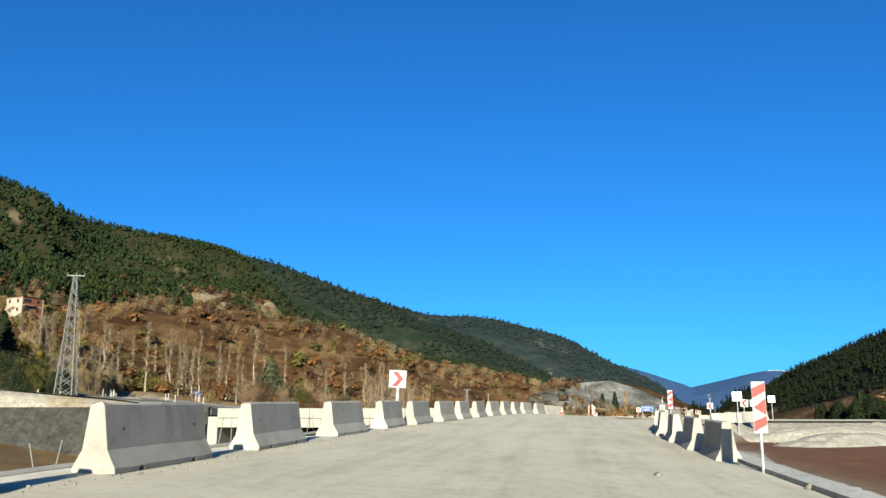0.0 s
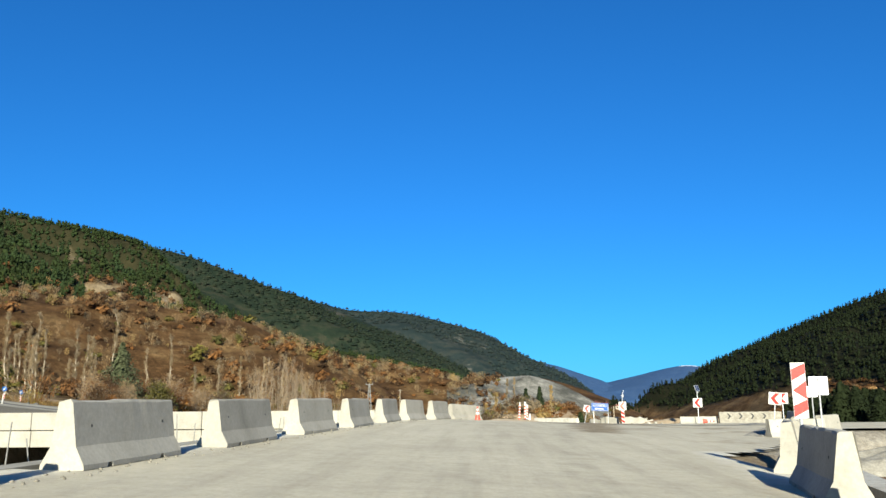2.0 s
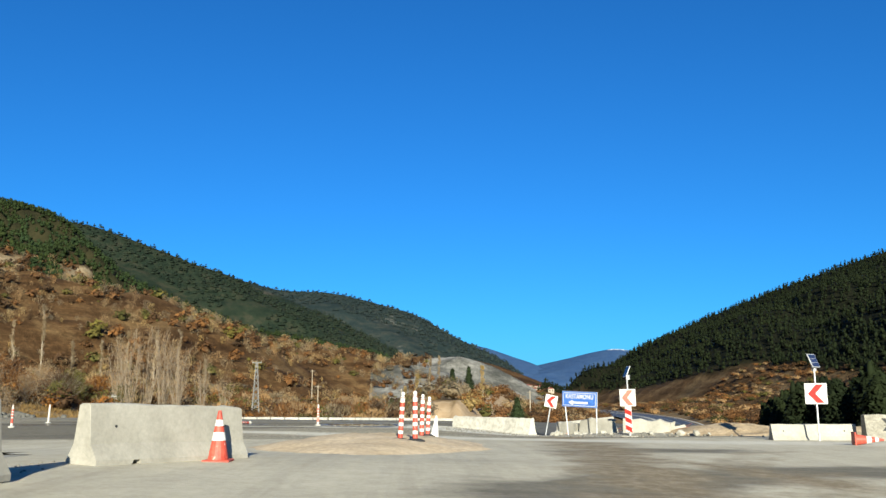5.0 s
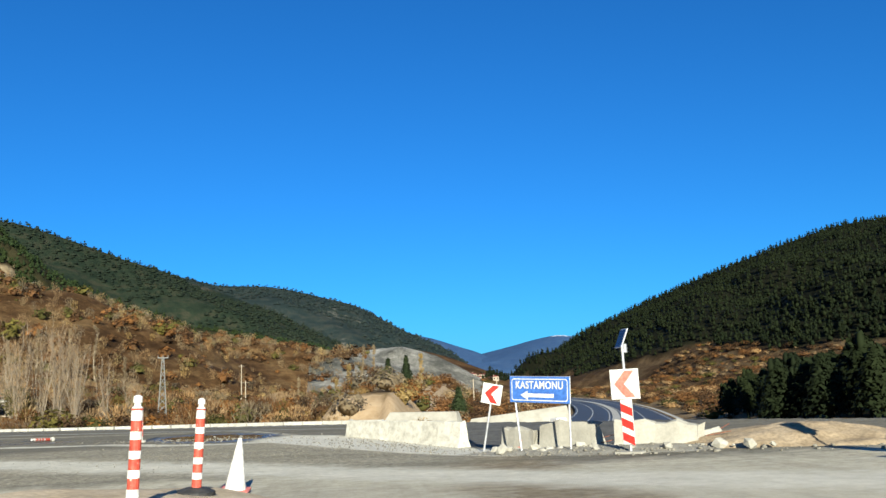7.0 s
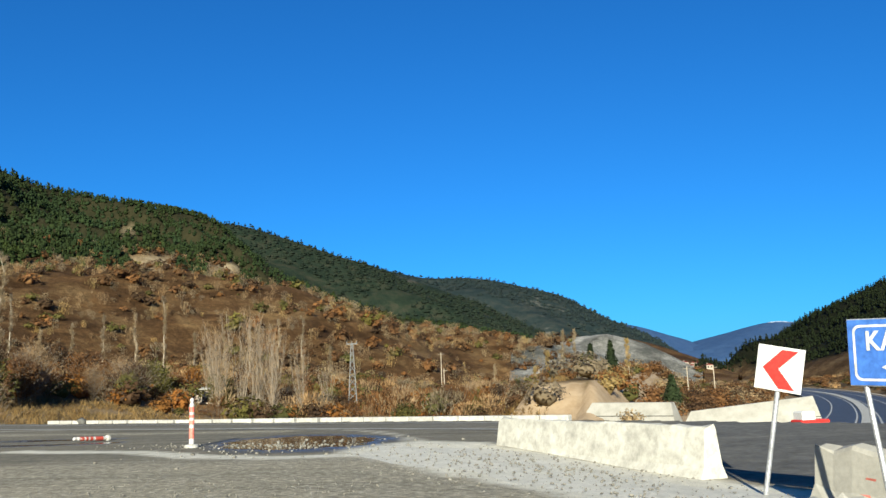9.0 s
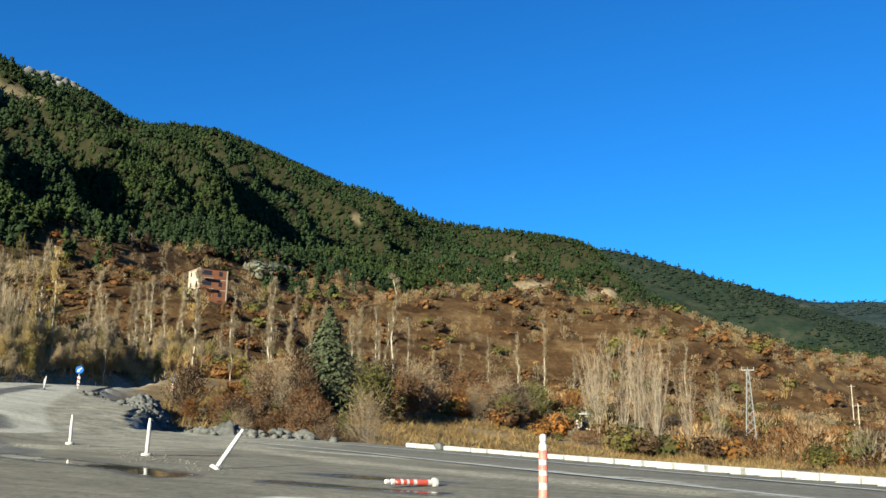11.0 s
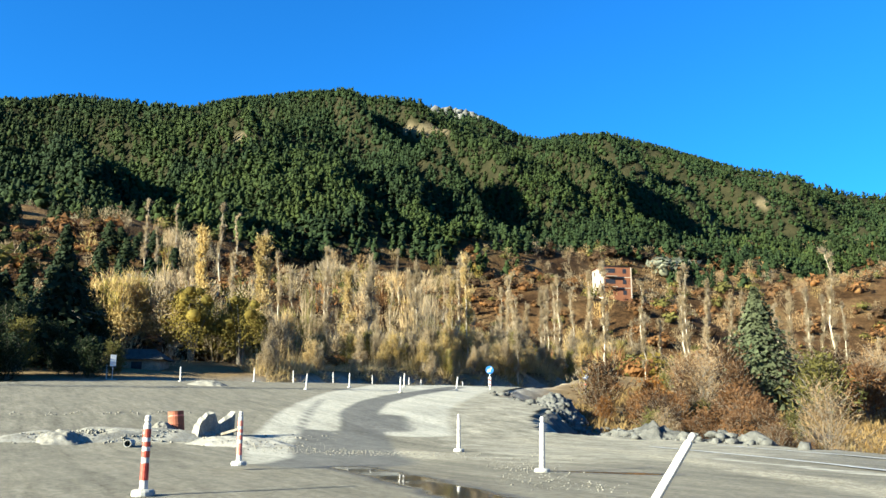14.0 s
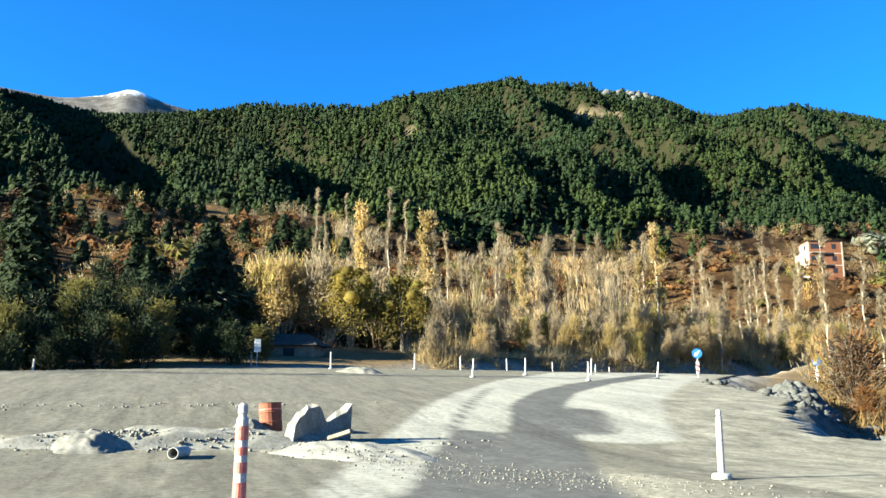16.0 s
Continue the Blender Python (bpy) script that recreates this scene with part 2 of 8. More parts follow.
def paved(x, y):
    """Height of the built-up road surface."""
    x, y = np.asarray(x, float), np.asarray(y, float)
    z = np.interp(y, ROAD_Y, ROAD_Z)
    xc = np.interp(y, ROAD_Y, ROAD_X)
    z = z - 0.045 * (1 - smooth(74, 90, y)) * np.clip(x - xc, -9, 7)
    z = z - 0.32 * np.exp(-((x - 13.8) / 4.5) ** 2 - ((y - 105) / 6) ** 2)      # sunken corner under the signs
    return z + 0.0825 * np.clip(-24 - x, 0, 45) * smooth(-24, -40, x)


def hashed(i, j, seed):
    h = np.sin(i * 127.1 + j * 311.7 + seed * 74.7) * 43758.5453
    return h - np.floor(h)


def value_noise(x, y, seed=0):
    i, j = np.floor(x), np.floor(y)
    u, v = x - i, y - j
    u, v = u * u * (3 - 2 * u), v * v * (3 - 2 * v)
    a, b = hashed(i, j, seed), hashed(i + 1, j, seed)
    c, d = hashed(i, j + 1, seed), hashed(i + 1, j + 1, seed)
    return (a * (1 - u) + b * u) * (1 - v) + (c * (1 - u) + d * u) * v


def fbm(x, y, octaves=4, seed=0):
    x, y = np.asarray(x, float), np.asarray(y, float)
    total, amp, norm = 0, 1.0, 0
    for k in range(octaves):
        total = total + amp * (value_noise(x * 2 ** k, y * 2 ** k, seed + k) - 0.5)
        norm += amp
        amp *= 0.5
    return total / norm * 2


def platform(x, y):
    """1 on the built-up road and junction, 0 off it, with banks between."""
    x, y = np.asarray(x, float), np.asarray(y, float)
    xc = np.interp(y, ROAD_Y, ROAD_X)
    approach = np.minimum(x - (xc - 6.9), (xc + 4.9) - x)
    approach = np.minimum(approach, 95 - y)
    yk = np.interp(x, NORTH_X, NORTH_Y)
    xw = np.interp(y, WEST_Y, WEST_X)
    south = np.interp(x, [-80, -3, 0, 8, 11, 14, 17, 22, 60], [75.8, 75.8, 80, 50, 52, 58, 66, 74, 80])
    junction = np.minimum(np.minimum(yk - y, y - south), np.minimum(x - xw, 34 - x))
    return np.maximum(approach, junction)


VALLEY = [(8, 112, -0.7), (15, 116, -0.75), (24, 135, -2.2), (38, 175, -4.4), (58, 235, -5.6), (80, 310, -6.2), (100, 400, -6.4), (108, 500, -6.2), (104, 640, -5.5), (96, 800, -5)]


def valley_road(x, y):
    """Distance from the new road's centre line and its height there."""
    best, height = np.full(np.shape(x), 1e9), np.zeros(np.shape(x))
    for (ax, ay, az), (bx, by, bz) in zip(VALLEY, VALLEY[1:]):
        dx, dy = bx - ax, by - ay
        t = np.clip(((x - ax) * dx + (y - ay) * dy) / (dx * dx + dy * dy), 0, 1)
        d = np.hypot(x - ax - t * dx, y - ay - t * dy)
        height = np.where(d < best, az + t * (bz - az), height)
        best = np.minimum(best, d)
    return best, height


def land(x, y):
    """Height of the natural ground round the road."""
    x, y = np.asarray(x, float), np.asarray(y, float)
    inside = platform(x, y)
    low = -2.8 + 0.6 * fbm(x / 25, y / 25, 3, 5)
    low = low + 0.155 * np.clip(-28 - x, 0, 60) + 0.06 * np.clip(-88 - x, 0, 60)     # the west rises
    low = np.where(x > 4, low + 1.4 * smooth(4, 14, x) * (1 - smooth(60, 90, y)), low)
    low = low - 0.012 * np.clip(y - 140, 0, 120)
    r = np.hypot(x, y - 100)
    low = low * (1 - smooth(500, 1500, r)) - 6 * smooth(500, 1500, r)
    bearing = np.degrees(np.arctan2(x, y - 100))
    shelf = smooth(78, 90, r - 6 * fbm(bearing / 2, r / 40, 3, 8)) * smooth(1.8, 5.0, bearing) * (1 - smooth(8.5, 11, bearing)) * (1 - smooth(250, 420, r))
    low = low * (1 - shelf) + (1.0 + 0.01 * (r - 90)) * shelf       # earth bank cut beside the new road
    d, h = valley_road(x, y)
    low = np.where(d < 40, low + (np.minimum(low, h - 0.5) - low) * (1 - smooth(13, 24, d)), low)
    k = smooth(-3.2, 0.0, inside)
    under = smooth(-29, -27, x) * (1 - smooth(-3.5, -1.5, x)) * (1 - smooth(90, 95, y))      # open ground below the bridge
    low = low - 2.4 * smooth(0, -6, x) * (1 - smooth(70, 96, y)) * smooth(-90, -60, x)
    k = k * (1 - under)
    return low * (1 - k) + (paved(x, y) - 0.12) * k


def mesh_object(name, verts, faces, material, parent=None, smooth_shade=False, label=""):
    me = bpy.data.meshes.new(name)
    v = np.asarray(verts, np.float32)
    me.vertices.add(len(v))
    me.vertices.foreach_set("co", v.ravel())
    f = np.asarray(faces, np.int32)
    k = f.shape[1]
    me.loops.add(f.size)
    me.loops.foreach_set("vertex_index", f.ravel())
    me.polygons.add(len(f))
    me.polygons.foreach_set("loop_start", np.arange(0, f.size, k, dtype=np.int32))
    me.polygons.foreach_set("loop_total", np.full(len(f), k, np.int32))
    if smooth_shade:
        me.polygons.foreach_set("use_smooth", np.ones(len(f), bool))
    me.update(calc_edges=True)
    me.materials.append(material)
    ob = new(name, me)
    if parent is not None:
        ob.parent = parent
    if label:
        tagged(ob, label)
    return ob


def grid_faces(nu, nv):
    i = np.arange(nu - 1)[:, None] * nv + np.arange(nv - 1)[None, :]
    return np.stack([i, i + nv, i + nv + 1, i + 1], -1).reshape(-1, 4)


def float_attr(ob, name, values):
    a = ob.data.attributes.new(name, "FLOAT", "POINT")
    a.data.foreach_set("value", np.asarray(values, np.float32).ravel())


def part(name, bm, material, parent, label=""):
    me = bpy.data.meshes.new(name)
    bm.to_mesh(me)
    bm.free()
    me.materials.append(material)
    ob = new(name, me)
    if parent is not None:
        ob.parent = parent
    if label:
        tagged(ob, label)
    return ob


def empty(name, m, label, category, group="", kind=""):
    e = new(name)
    e.matrix_world = m
    return tagged(e, label, category, group, kind)


# ---------------------------------------------------------------- ground sheet
def spaced(lo, hi, step, far, growth=1.12):
    a = list(np.arange(lo, hi + step / 2, step))
    s, v = step, hi
    while v < far:
        s *= growth
        v += s
        a.append(v)
    s, v = step, lo
    while v > -far:
        s *= growth
        v -= s
        a.insert(0, v)
    return np.array(a)


def ground_material():
    m, n, l, b = node_material("dry_ground")
    nt = m.node_tree
    p = world_pos(nt)
    dry = ramp(nt, noise_tex(nt, 0.12, 6, 0.65, p), [(0.3, (0.0962, 0.0629, 0.0296)), (0.5, (0.155, 0.104, 0.0481)), (0.7, (0.207, 0.148, 0.074))])
    tuft = ramp(nt, noise_tex(nt, 3.0, 6, 0.75, p), [(0.3, (0.5,) * 3), (0.7, (1.3,) * 3)])
    dry = mix(nt, 1.0, dry, tuft, "MULTIPLY")
    soil = ramp(nt, noise_tex(nt, 0.6, 6, 0.7, p), [(0.3, (0.0962, 0.0444, 0.0222)), (0.7, (0.148, 0.0777, 0.0407))])
    rub = ramp(nt, noise_tex(nt, 1.8, 8, 0.8, p), [(0.3, (0.104, 0.0925, 0.074)), (0.55, (0.266, 0.244, 0.2)), (0.75, (0.37, 0.348, 0.296))])
    col = mix(nt, attr(nt, "soil"), dry, soil)
    earth = ramp(nt, noise_tex(nt, 0.5, 6, 0.7, p), [(0.3, (0.266, 0.185, 0.104)), (0.7, (0.37, 0.281, 0.178))])
    col = mix(nt, attr(nt, "cut"), col, earth)
    col = mix(nt, attr(nt, "stones"), col, rub)
    l.new(col, b.inputs["Base Color"])
    b.inputs["Roughness"].default_value = 0.95
    b.inputs["Specular IOR Level"].default_value = 0.1
    bump(nt, noise_tex(nt, 2.2, 7, 0.75, p), 1.0, 0.12, b)
    return m


gx, gy = spaced(-75, 40, 0.9, 4700), spaced(-6, 165, 0.9, 4700)
GX, GY = np.meshgrid(gx, gy, indexing="ij")
GZ = land(GX, GY)
inside = platform(GX, GY)
stones = smooth(-4.5, -0.5, inside) * (1 - smooth(0.5, 3, inside) * 0)
stones *= np.clip(0.8 + fbm(GX / 4, GY / 4, 3, 21), 0, 1)
rough_bank = smooth(-4, -1, inside) * (1 - smooth(-0.6, 0.3, inside))
GZ = GZ + rough_bank * 0.35 * fbm(GX / 1.6, GY / 1.6, 3, 11)
ground = mesh_object("ground", np.stack([GX, GY, GZ], -1).reshape(-1, 3), grid_faces(len(gx), len(gy)), ground_material(), smooth_shade=True)
tagged(ground, "dry autumn grassland and bare soil round the roadworks", "ground", kind="structure")
soil = smooth(6, 9, GX - np.interp(GY, ROAD_Y, ROAD_X)) * (1 - smooth(55, 75, GY)) * (1 - smooth(70, 110, GX))
float_attr(ground, "soil", soil)
cut = np.abs(np.gradient(GZ, axis=1) / np.gradient(GY, axis=1)) + np.abs(np.gradient(GZ, axis=0) / np.gradient(GX, axis=0))
cut = smooth(0.12, 0.3, cut) * (GY > 160) * (np.abs(GX) < 80) * (GY < 420)
float_attr(ground, "stones", stones)
float_attr(ground, "cut", cut)


# ---------------------------------------------------------------- road surface
def road_material():
    m, n, l, b = node_material("dusty_worn_road")
    nt = m.node_tree
    p = world_pos(nt)
    big = noise_tex(nt, 0.25, 6, 0.65, p)
    dust = ramp(nt, big, [(0.3, (0.36, 0.328, 0.25)), (0.5, (0.41, 0.376, 0.288)), (0.7, (0.45, 0.415, 0.32))])
    grit = noise_tex(nt, 16.0, 6, 0.8, p)
    dust = mix(nt, 1.0, dust, ramp(nt, grit, [(0.3, (0.88,) * 3), (0.7, (1.08,) * 3)]), "MULTIPLY")
    dark = ramp(nt, noise_tex(nt, 1.2, 6, 0.7, p), [(0.3, (0.072, 0.069, 0.062)), (0.7, (0.115, 0.110, 0.098))])
    gravel = ramp(nt, noise_tex(nt, 9.0, 8, 0.85, p), [(0.34, (0.10, 0.086, 0.058)), (0.5, (0.23, 0.205, 0.148)), (0.64, (0.46, 0.425, 0.33))])
    pale = ramp(nt, noise_tex(nt, 1.1, 8, 0.75, p), [(0.3, (0.44, 0.415, 0.34)), (0.7, (0.56, 0.53, 0.44))])
    edge = noise_tex(nt, 0.9, 6, 0.7, p)

    def torn(name, ragged=0.8):
        a = n.new("ShaderNodeMath")
        a.operation = "MULTIPLY_ADD"
        l.new(edge, a.inputs[0])
        a.inputs[1].default_value = ragged
        s = n.new("ShaderNodeMath")
        s.operation = "ADD"
        l.new(attr(nt, name), s.inputs[0])
        s.inputs[1].default_value = -ragged / 2
        l.new(s.outputs[0], a.inputs[2])
        return ramp(nt, a.outputs[0], [(0.30, (0, 0, 0)), (0.70, (1, 1, 1))])

    streak = noise_tex(nt, 1.0, 6, 0.75, mapped(nt, "Object", (0.5, 2.6, 1)))
    dull = ramp(nt, streak, [(0.3, (0.096, 0.086, 0.063)), (0.5, (0.142, 0.128, 0.095)), (0.7, (0.190, 0.173, 0.131))])
    dull = mix(nt, 1.0, dull, ramp(nt, grit, [(0.3, (0.7,) * 3), (0.7, (1.25,) * 3)]), "MULTIPLY")
    lane = noise_tex(nt, 1.0, 6, 0.7, mapped(nt, "Object", (1.6, 0.09, 1)))
    dust = mix(nt, 1.0, dust, ramp(nt, lane, [(0.36, (0.88, 0.875, 0.865)), (0.5, (1.0,) * 3), (0.64, (1.05, 1.05, 1.04))]), "MULTIPLY")
    col = mix(nt, torn("dull"), dust, dull)
    col = mix(nt, torn("dirt", 1.3), col, ramp(nt, noise_tex(nt, 3.0, 8, 0.8, p), [(0.34, (0.125, 0.098, 0.056)), (0.5, (0.20, 0.16, 0.10)), (0.66, (0.30, 0.255, 0.175))]))
    col = mix(nt, torn("gravel"), col, gravel)
    packed = mix(nt, 1.0, (0.30, 0.283, 0.232), ramp(nt, big, [(0.3, (0.88,) * 3), (0.7, (1.1,) * 3)]), "MULTIPLY")
    col = mix(nt, torn("lane", 0.3), col, packed)
    col = mix(nt, torn("dark", 0.35), col, dark)
    col = mix(nt, torn("pale"), col, pale)
    rot = n.new("ShaderNodeMapping")
    rot.inputs["Rotation"].default_value = (0, 0, radians(26))
    rot.inputs["Scale"].default_value = (0.10, 0.75, 1)
    l.new(p, rot.inputs[0])
    stain = noise_tex(nt, 1.0, 7, 0.72, rot.outputs[0])
    col = mix(nt, attr(nt, "yard"), col, mix(nt, 1.0, col, ramp(nt, stain, [(0.34, (0.72, 0.71, 0.68)), (0.46, (0.95, 0.95, 0.93)), (0.6, (1.1, 1.09, 1.06))]), "MULTIPLY"))
    col = mix(nt, 1.0, col, ramp(nt, noise_tex(nt, 3.2, 8, 0.85, p), [(0.40, (0.88, 0.875, 0.86)), (0.52, (1.0,) * 3), (0.64, (1.07,) * 3)]), "MULTIPLY")
    fine = n.new("ShaderNodeMapping")
    fine.inputs["Rotation"].default_value = (0, 0, radians(20))
    fine.inputs["Scale"].default_value = (0.16, 2.6, 1)
    l.new(p, fine.inputs[0])
    scrape = ramp(nt, noise_tex(nt, 1.0, 6, 0.75, fine.outputs[0]), [(0.34, (0.76, 0.75, 0.72)), (0.44, (0.98,) * 3), (0.62, (1.06,) * 3)])
    grains = ramp(nt, noise_tex(nt, 5.5, 8, 0.85, p), [(0.40, (0.70, 0.69, 0.66)), (0.5, (1.0,) * 3), (0.60, (1.22,) * 3)])
    col = mix(nt, attr(nt, "yard"), col, mix(nt, 1.0, mix(nt, 1.0, col, scrape, "MULTIPLY"), grains, "MULTIPLY"))
    wet = torn("wet")
    col = mix(nt, wet, col, (0.04, 0.037, 0.03))
    l.new(col, b.inputs["Base Color"])
    rr = n.new("ShaderNodeMapRange")
    l.new(wet, rr.inputs[0])
    rr.inputs[3].default_value, rr.inputs[4].default_value = 0.9, 0.06
    l.new(rr.outputs[0], b.inputs["Roughness"])
    b.inputs["Specular IOR Level"].default_value = 0.25
    h = n.new("ShaderNodeMath")
    h.operation = "MULTIPLY"
    l.new(noise_tex(nt, 7.0, 8, 0.8, p), h.inputs[0])
    inv = n.new("ShaderNodeMath")
    inv.operation = "SUBTRACT"
    inv.inputs[0].default_value = 1.0
    l.new(wet, inv.inputs[1])
    l.new(inv.outputs[0], h.inputs[1])
    bump(nt, h.outputs[0], 0.7, 0.03, b)
    return m


def arc_distance(x, y, pts):
    """Distance of points from a polyline."""
    best = np.full(np.shape(x), 1e9)
    for (ax, ay), (bx, by) in zip(pts, pts[1:]):
        dx, dy = bx - ax, by - ay
        t = np.clip(((x - ax) * dx + (y - ay) * dy) / (dx * dx + dy * dy), 0, 1)
        best = np.minimum(best, np.hypot(x - ax - t * dx, y - ay - t * dy))
    return best


rx, ry = np.arange(-100, 36, 0.45), np.arange(-40, 190, 0.45)
RX, RY = np.meshgrid(rx, ry, indexing="ij")
RIN = platform(RX, RY)
RZ = paved(RX, RY) + 0.02 + 0.03 * fbm(RX / 3, RY / 3, 3, 31) * smooth(70, 92, RY)
faces = grid_faces(len(rx), len(ry))
keep = (RIN.ravel()[faces] > 0.12).all(1)
faces = faces[keep]
used = np.unique(faces)
remap = np.zeros(RX.size, np.int64)
remap[used] = np.arange(len(used))
verts = np.stack([RX, RY, RZ], -1).reshape(-1, 3)[used]
road = mesh_object("road", verts, remap[faces], road_material(), smooth_shade=True)
tagged(road, "dusty grey road surface with gravel, dark tyre tracks and puddles", "road", kind="structure")
vx, vy = verts[:, 0], verts[:, 1]
TRACK = [(-20, 115.2), (-24, 117.3), (-29.9, 120.2), (-34.5, 122.2), (-38.7, 123.8), (-45.9, 127.8), (-54.4, 134.3), (-66, 145)]
side = arc_distance(vx, vy, TRACK)
dark = np.exp(-(side / np.interp(vx, [-60, -37, -32, -24, -20], [0.9, 1.0, 1.0, 1.4, 2.0])) ** 6)
dark = np.maximum(dark, np.exp(-(arc_distance(vx, vy, [(-20, 114.6), (-23.5, 116), (-28, 117.4), (-33, 119.6)]) / 0.75) ** 4))
dark = np.maximum(dark, 0.7 * np.exp(-(arc_distance(vx, vy, [(-33.6, 119), (-39.5, 121.6), (-48.2, 125.5)]) / 0.32) ** 2))
dark = np.maximum(dark, 0.72 * np.exp(-((arc_distance(vx, vy, [(-33.5, 123.3), (-37.4, 124.9)]) / 1.0) ** 4)))
dark = np.maximum(dark, 0.12 * np.exp(-(arc_distance(vx, vy, [(4.4, -10), (4.2, 20), (5.2, 40), (6.6, 58), (8.4, 72), (10.5, 84)]) / 0.9) ** 2))
dark = np.maximum(dark, 0.42 * smooth(-9, -3, vy - np.interp(vx, NORTH_X, NORTH_Y)) * smooth(-30, -18, vx) * (1 - smooth(8, 16, vx)))
beyond = (vx - 13.4) * 0.796 + (vy - 101.3) * 0.605          # new asphalt behind the long barrier
dark = np.maximum(dark, 1.15 * np.exp(-(arc_distance(vx, vy, [(14.5, 105.5), (17, 112), (24, 125)]) / 5.2) ** 8) * smooth(1.5, 2.4, beyond))
gravel = 1.1 * np.exp(-((vx - 5) / 7.5) ** 4 - ((vy - 102) / 6.0) ** 4) + np.exp(-((vx + 24.5) / 5) ** 2 - ((vy - 118) / 2.2) ** 2) + 0.8 * np.exp(-(arc_distance(vx, vy, [(-33, 103), (-31.6, 111), (-31, 116)]) / 1.2) ** 2)
gravel = np.maximum(gravel, 0.8 * np.exp(-(arc_distance(vx, vy, [(-30, 127.5), (-20, 125), (-8, 119.5), (2, 116.5)]) / 0.8) ** 2))
pale = 0.70 * (1 - smooth(0.6, 1.7, RIN.ravel()[used])) * (vy < 84)
left_lane = np.interp(-vx, [20, 23, 30, 35.4, 43.4, 54, 66], [0.5, 0.85, 1.4, 1.7, 1.9, 2.0, 2.2])
lane = np.exp(-(arc_distance(vx, vy, [(-21, 113.8), (-23, 114.6), (-30, 117.2), (-35.4, 120), (-43.4, 124.1), (-54, 130), (-66, 139)]) / left_lane) ** 6)
lane = np.maximum(lane, np.exp(-(arc_distance(vx, vy, [(-33, 123.6), (-36, 125), (-42, 128.4), (-48, 132.8), (-56, 138.8), (-64, 145)]) / 2.1) ** 6))
lane = np.maximum(lane, smooth(-50, -56, vx) * np.exp(-(side / 3.5) ** 6))
pale = np.maximum(pale, 0.8 * np.exp(-(arc_distance(vx, vy, [(-2, 104), (6, 99), (14, 92), (22, 88)]) / 1.6) ** 2))
pale = np.maximum(pale, np.exp(-(arc_distance(vx, vy, [(13.4, 101.3), (11.6, 103.4), (9.5, 106.0), (7.4, 109.2)]) / 1.75) ** 6))
pale = np.maximum(pale, 0.9 * np.exp(-(arc_distance(vx, vy, [(8.2, 109.6), (6.7, 107.9), (5.0, 107.3), (3.2, 108.1), (0.9, 109.7), (-3, 111.2)]) / 0.45) ** 2))
pale = np.maximum(pale, 0.55 * np.exp(-(arc_distance(vx, vy, [(-17.3, 125.0), (-7.3, 122.2), (0.5, 119.2), (4.5, 116.0), (6.2, 113.2), (6.9, 111.0)]) / 0.4) ** 2))
dull = 0.85 * smooth(93, 99, vy) + 0.9 * np.exp(-(arc_distance(vx, vy, [(8.6, 76), (13, 80), (20, 81)]) / 1.3) ** 2) + 0.8 * np.exp(-((vx - 13) / 3) ** 2 - ((vy - 86) / 1.5) ** 2)
wet = np.exp(-(arc_distance(vx, vy, [(-18.5, 114.9), (-15, 114.5), (-11, 113.8), (-8, 113)]) / 0.75) ** 2) + 0.9 * np.exp(-(arc_distance(vx, vy, [(-5.5, 113.3), (-1.5, 113.3)]) / 0.45) ** 2) + 0.9 * np.exp(-(arc_distance(vx, vy, [(-15.6, 118), (-13.5, 119.6)]) / 0.5) ** 2) + np.exp(-(((vx - 4.1 + 0.25 * (vy - 111.8)) / 2.5) ** 2 + ((vy - 111.6) / 3.3) ** 2) ** 2) + 0.9 * np.exp(-((vx + 4.5) / 3) ** 2 - ((vy - 115.5) / 0.6) ** 2)
float_attr(road, "dark", dark)
wu, wv = (vx - 12) * 0.5 + (vy - 70) * 0.87, -(vx - 12) * 0.87 + (vy - 70) * 0.5
dirt = smooth(0.05, 0.35, fbm(wu / 7, wv / 1.6, 4, 91)) * smooth(8.5, 10.5, vx) * (1 - smooth(20, 24, vx)) * smooth(54, 58, vy) * (1 - smooth(88, 92, vy))
tracked = np.exp(-(arc_distance(vx, vy, [(12.6, 104), (12.1, 96), (11.4, 86), (10.4, 80), (9.4, 72), (8.3, 62)]) / 1.5) ** 2) * smooth(57, 63, vy)
tracked = np.maximum(tracked, 0.9 * np.exp(-(arc_distance(vx, vy, [(11.4, 83), (12.6, 79), (13.8, 76.5), (17, 75)]) / 0.9) ** 2))
float_attr(road, "dirt", np.maximum(0.45 * dirt, 0.74 * tracked))
float_attr(road, "gravel", np.clip(gravel, 0, 1))
lane_mid = np.interp(vy, [-10, 15, 38, 56, 72, 84], [3.4, 3.3, 4.1, 5.4, 7.4, 9.6])
wobble = 0.25 * fbm(vy / 14, vx * 0, 2, 17)
for off, wd, k in ((-1.0, 0.7, 0.30), (0.95, 0.7, 0.36), (-3.0, 0.5, 0.18)):
    dull = dull + k * np.exp(-((vx - lane_mid - off - wobble) / wd) ** 2) * (vy < 86)
dull = dull * (1 - 0.3 * smooth(2.0, 4.5, vy - np.interp(-vx, [20, 24, 29.9, 34.5, 38.7, 45.9, 54.4, 66], [115.2, 117.3, 120.2, 122.2, 123.8, 127.8, 134.3, 145])) * smooth(-14, -19, vx))
float_attr(road, "dull", np.clip(dull, 0, 1))
float_attr(road, "pale", pale)
float_attr(road, "lane", lane)
float_attr(road, "yard", smooth(88, 98, vy) * (1 - 0.7 * pale))
float_attr(road, "wet", np.clip(wet * 0.9, 0, 1))

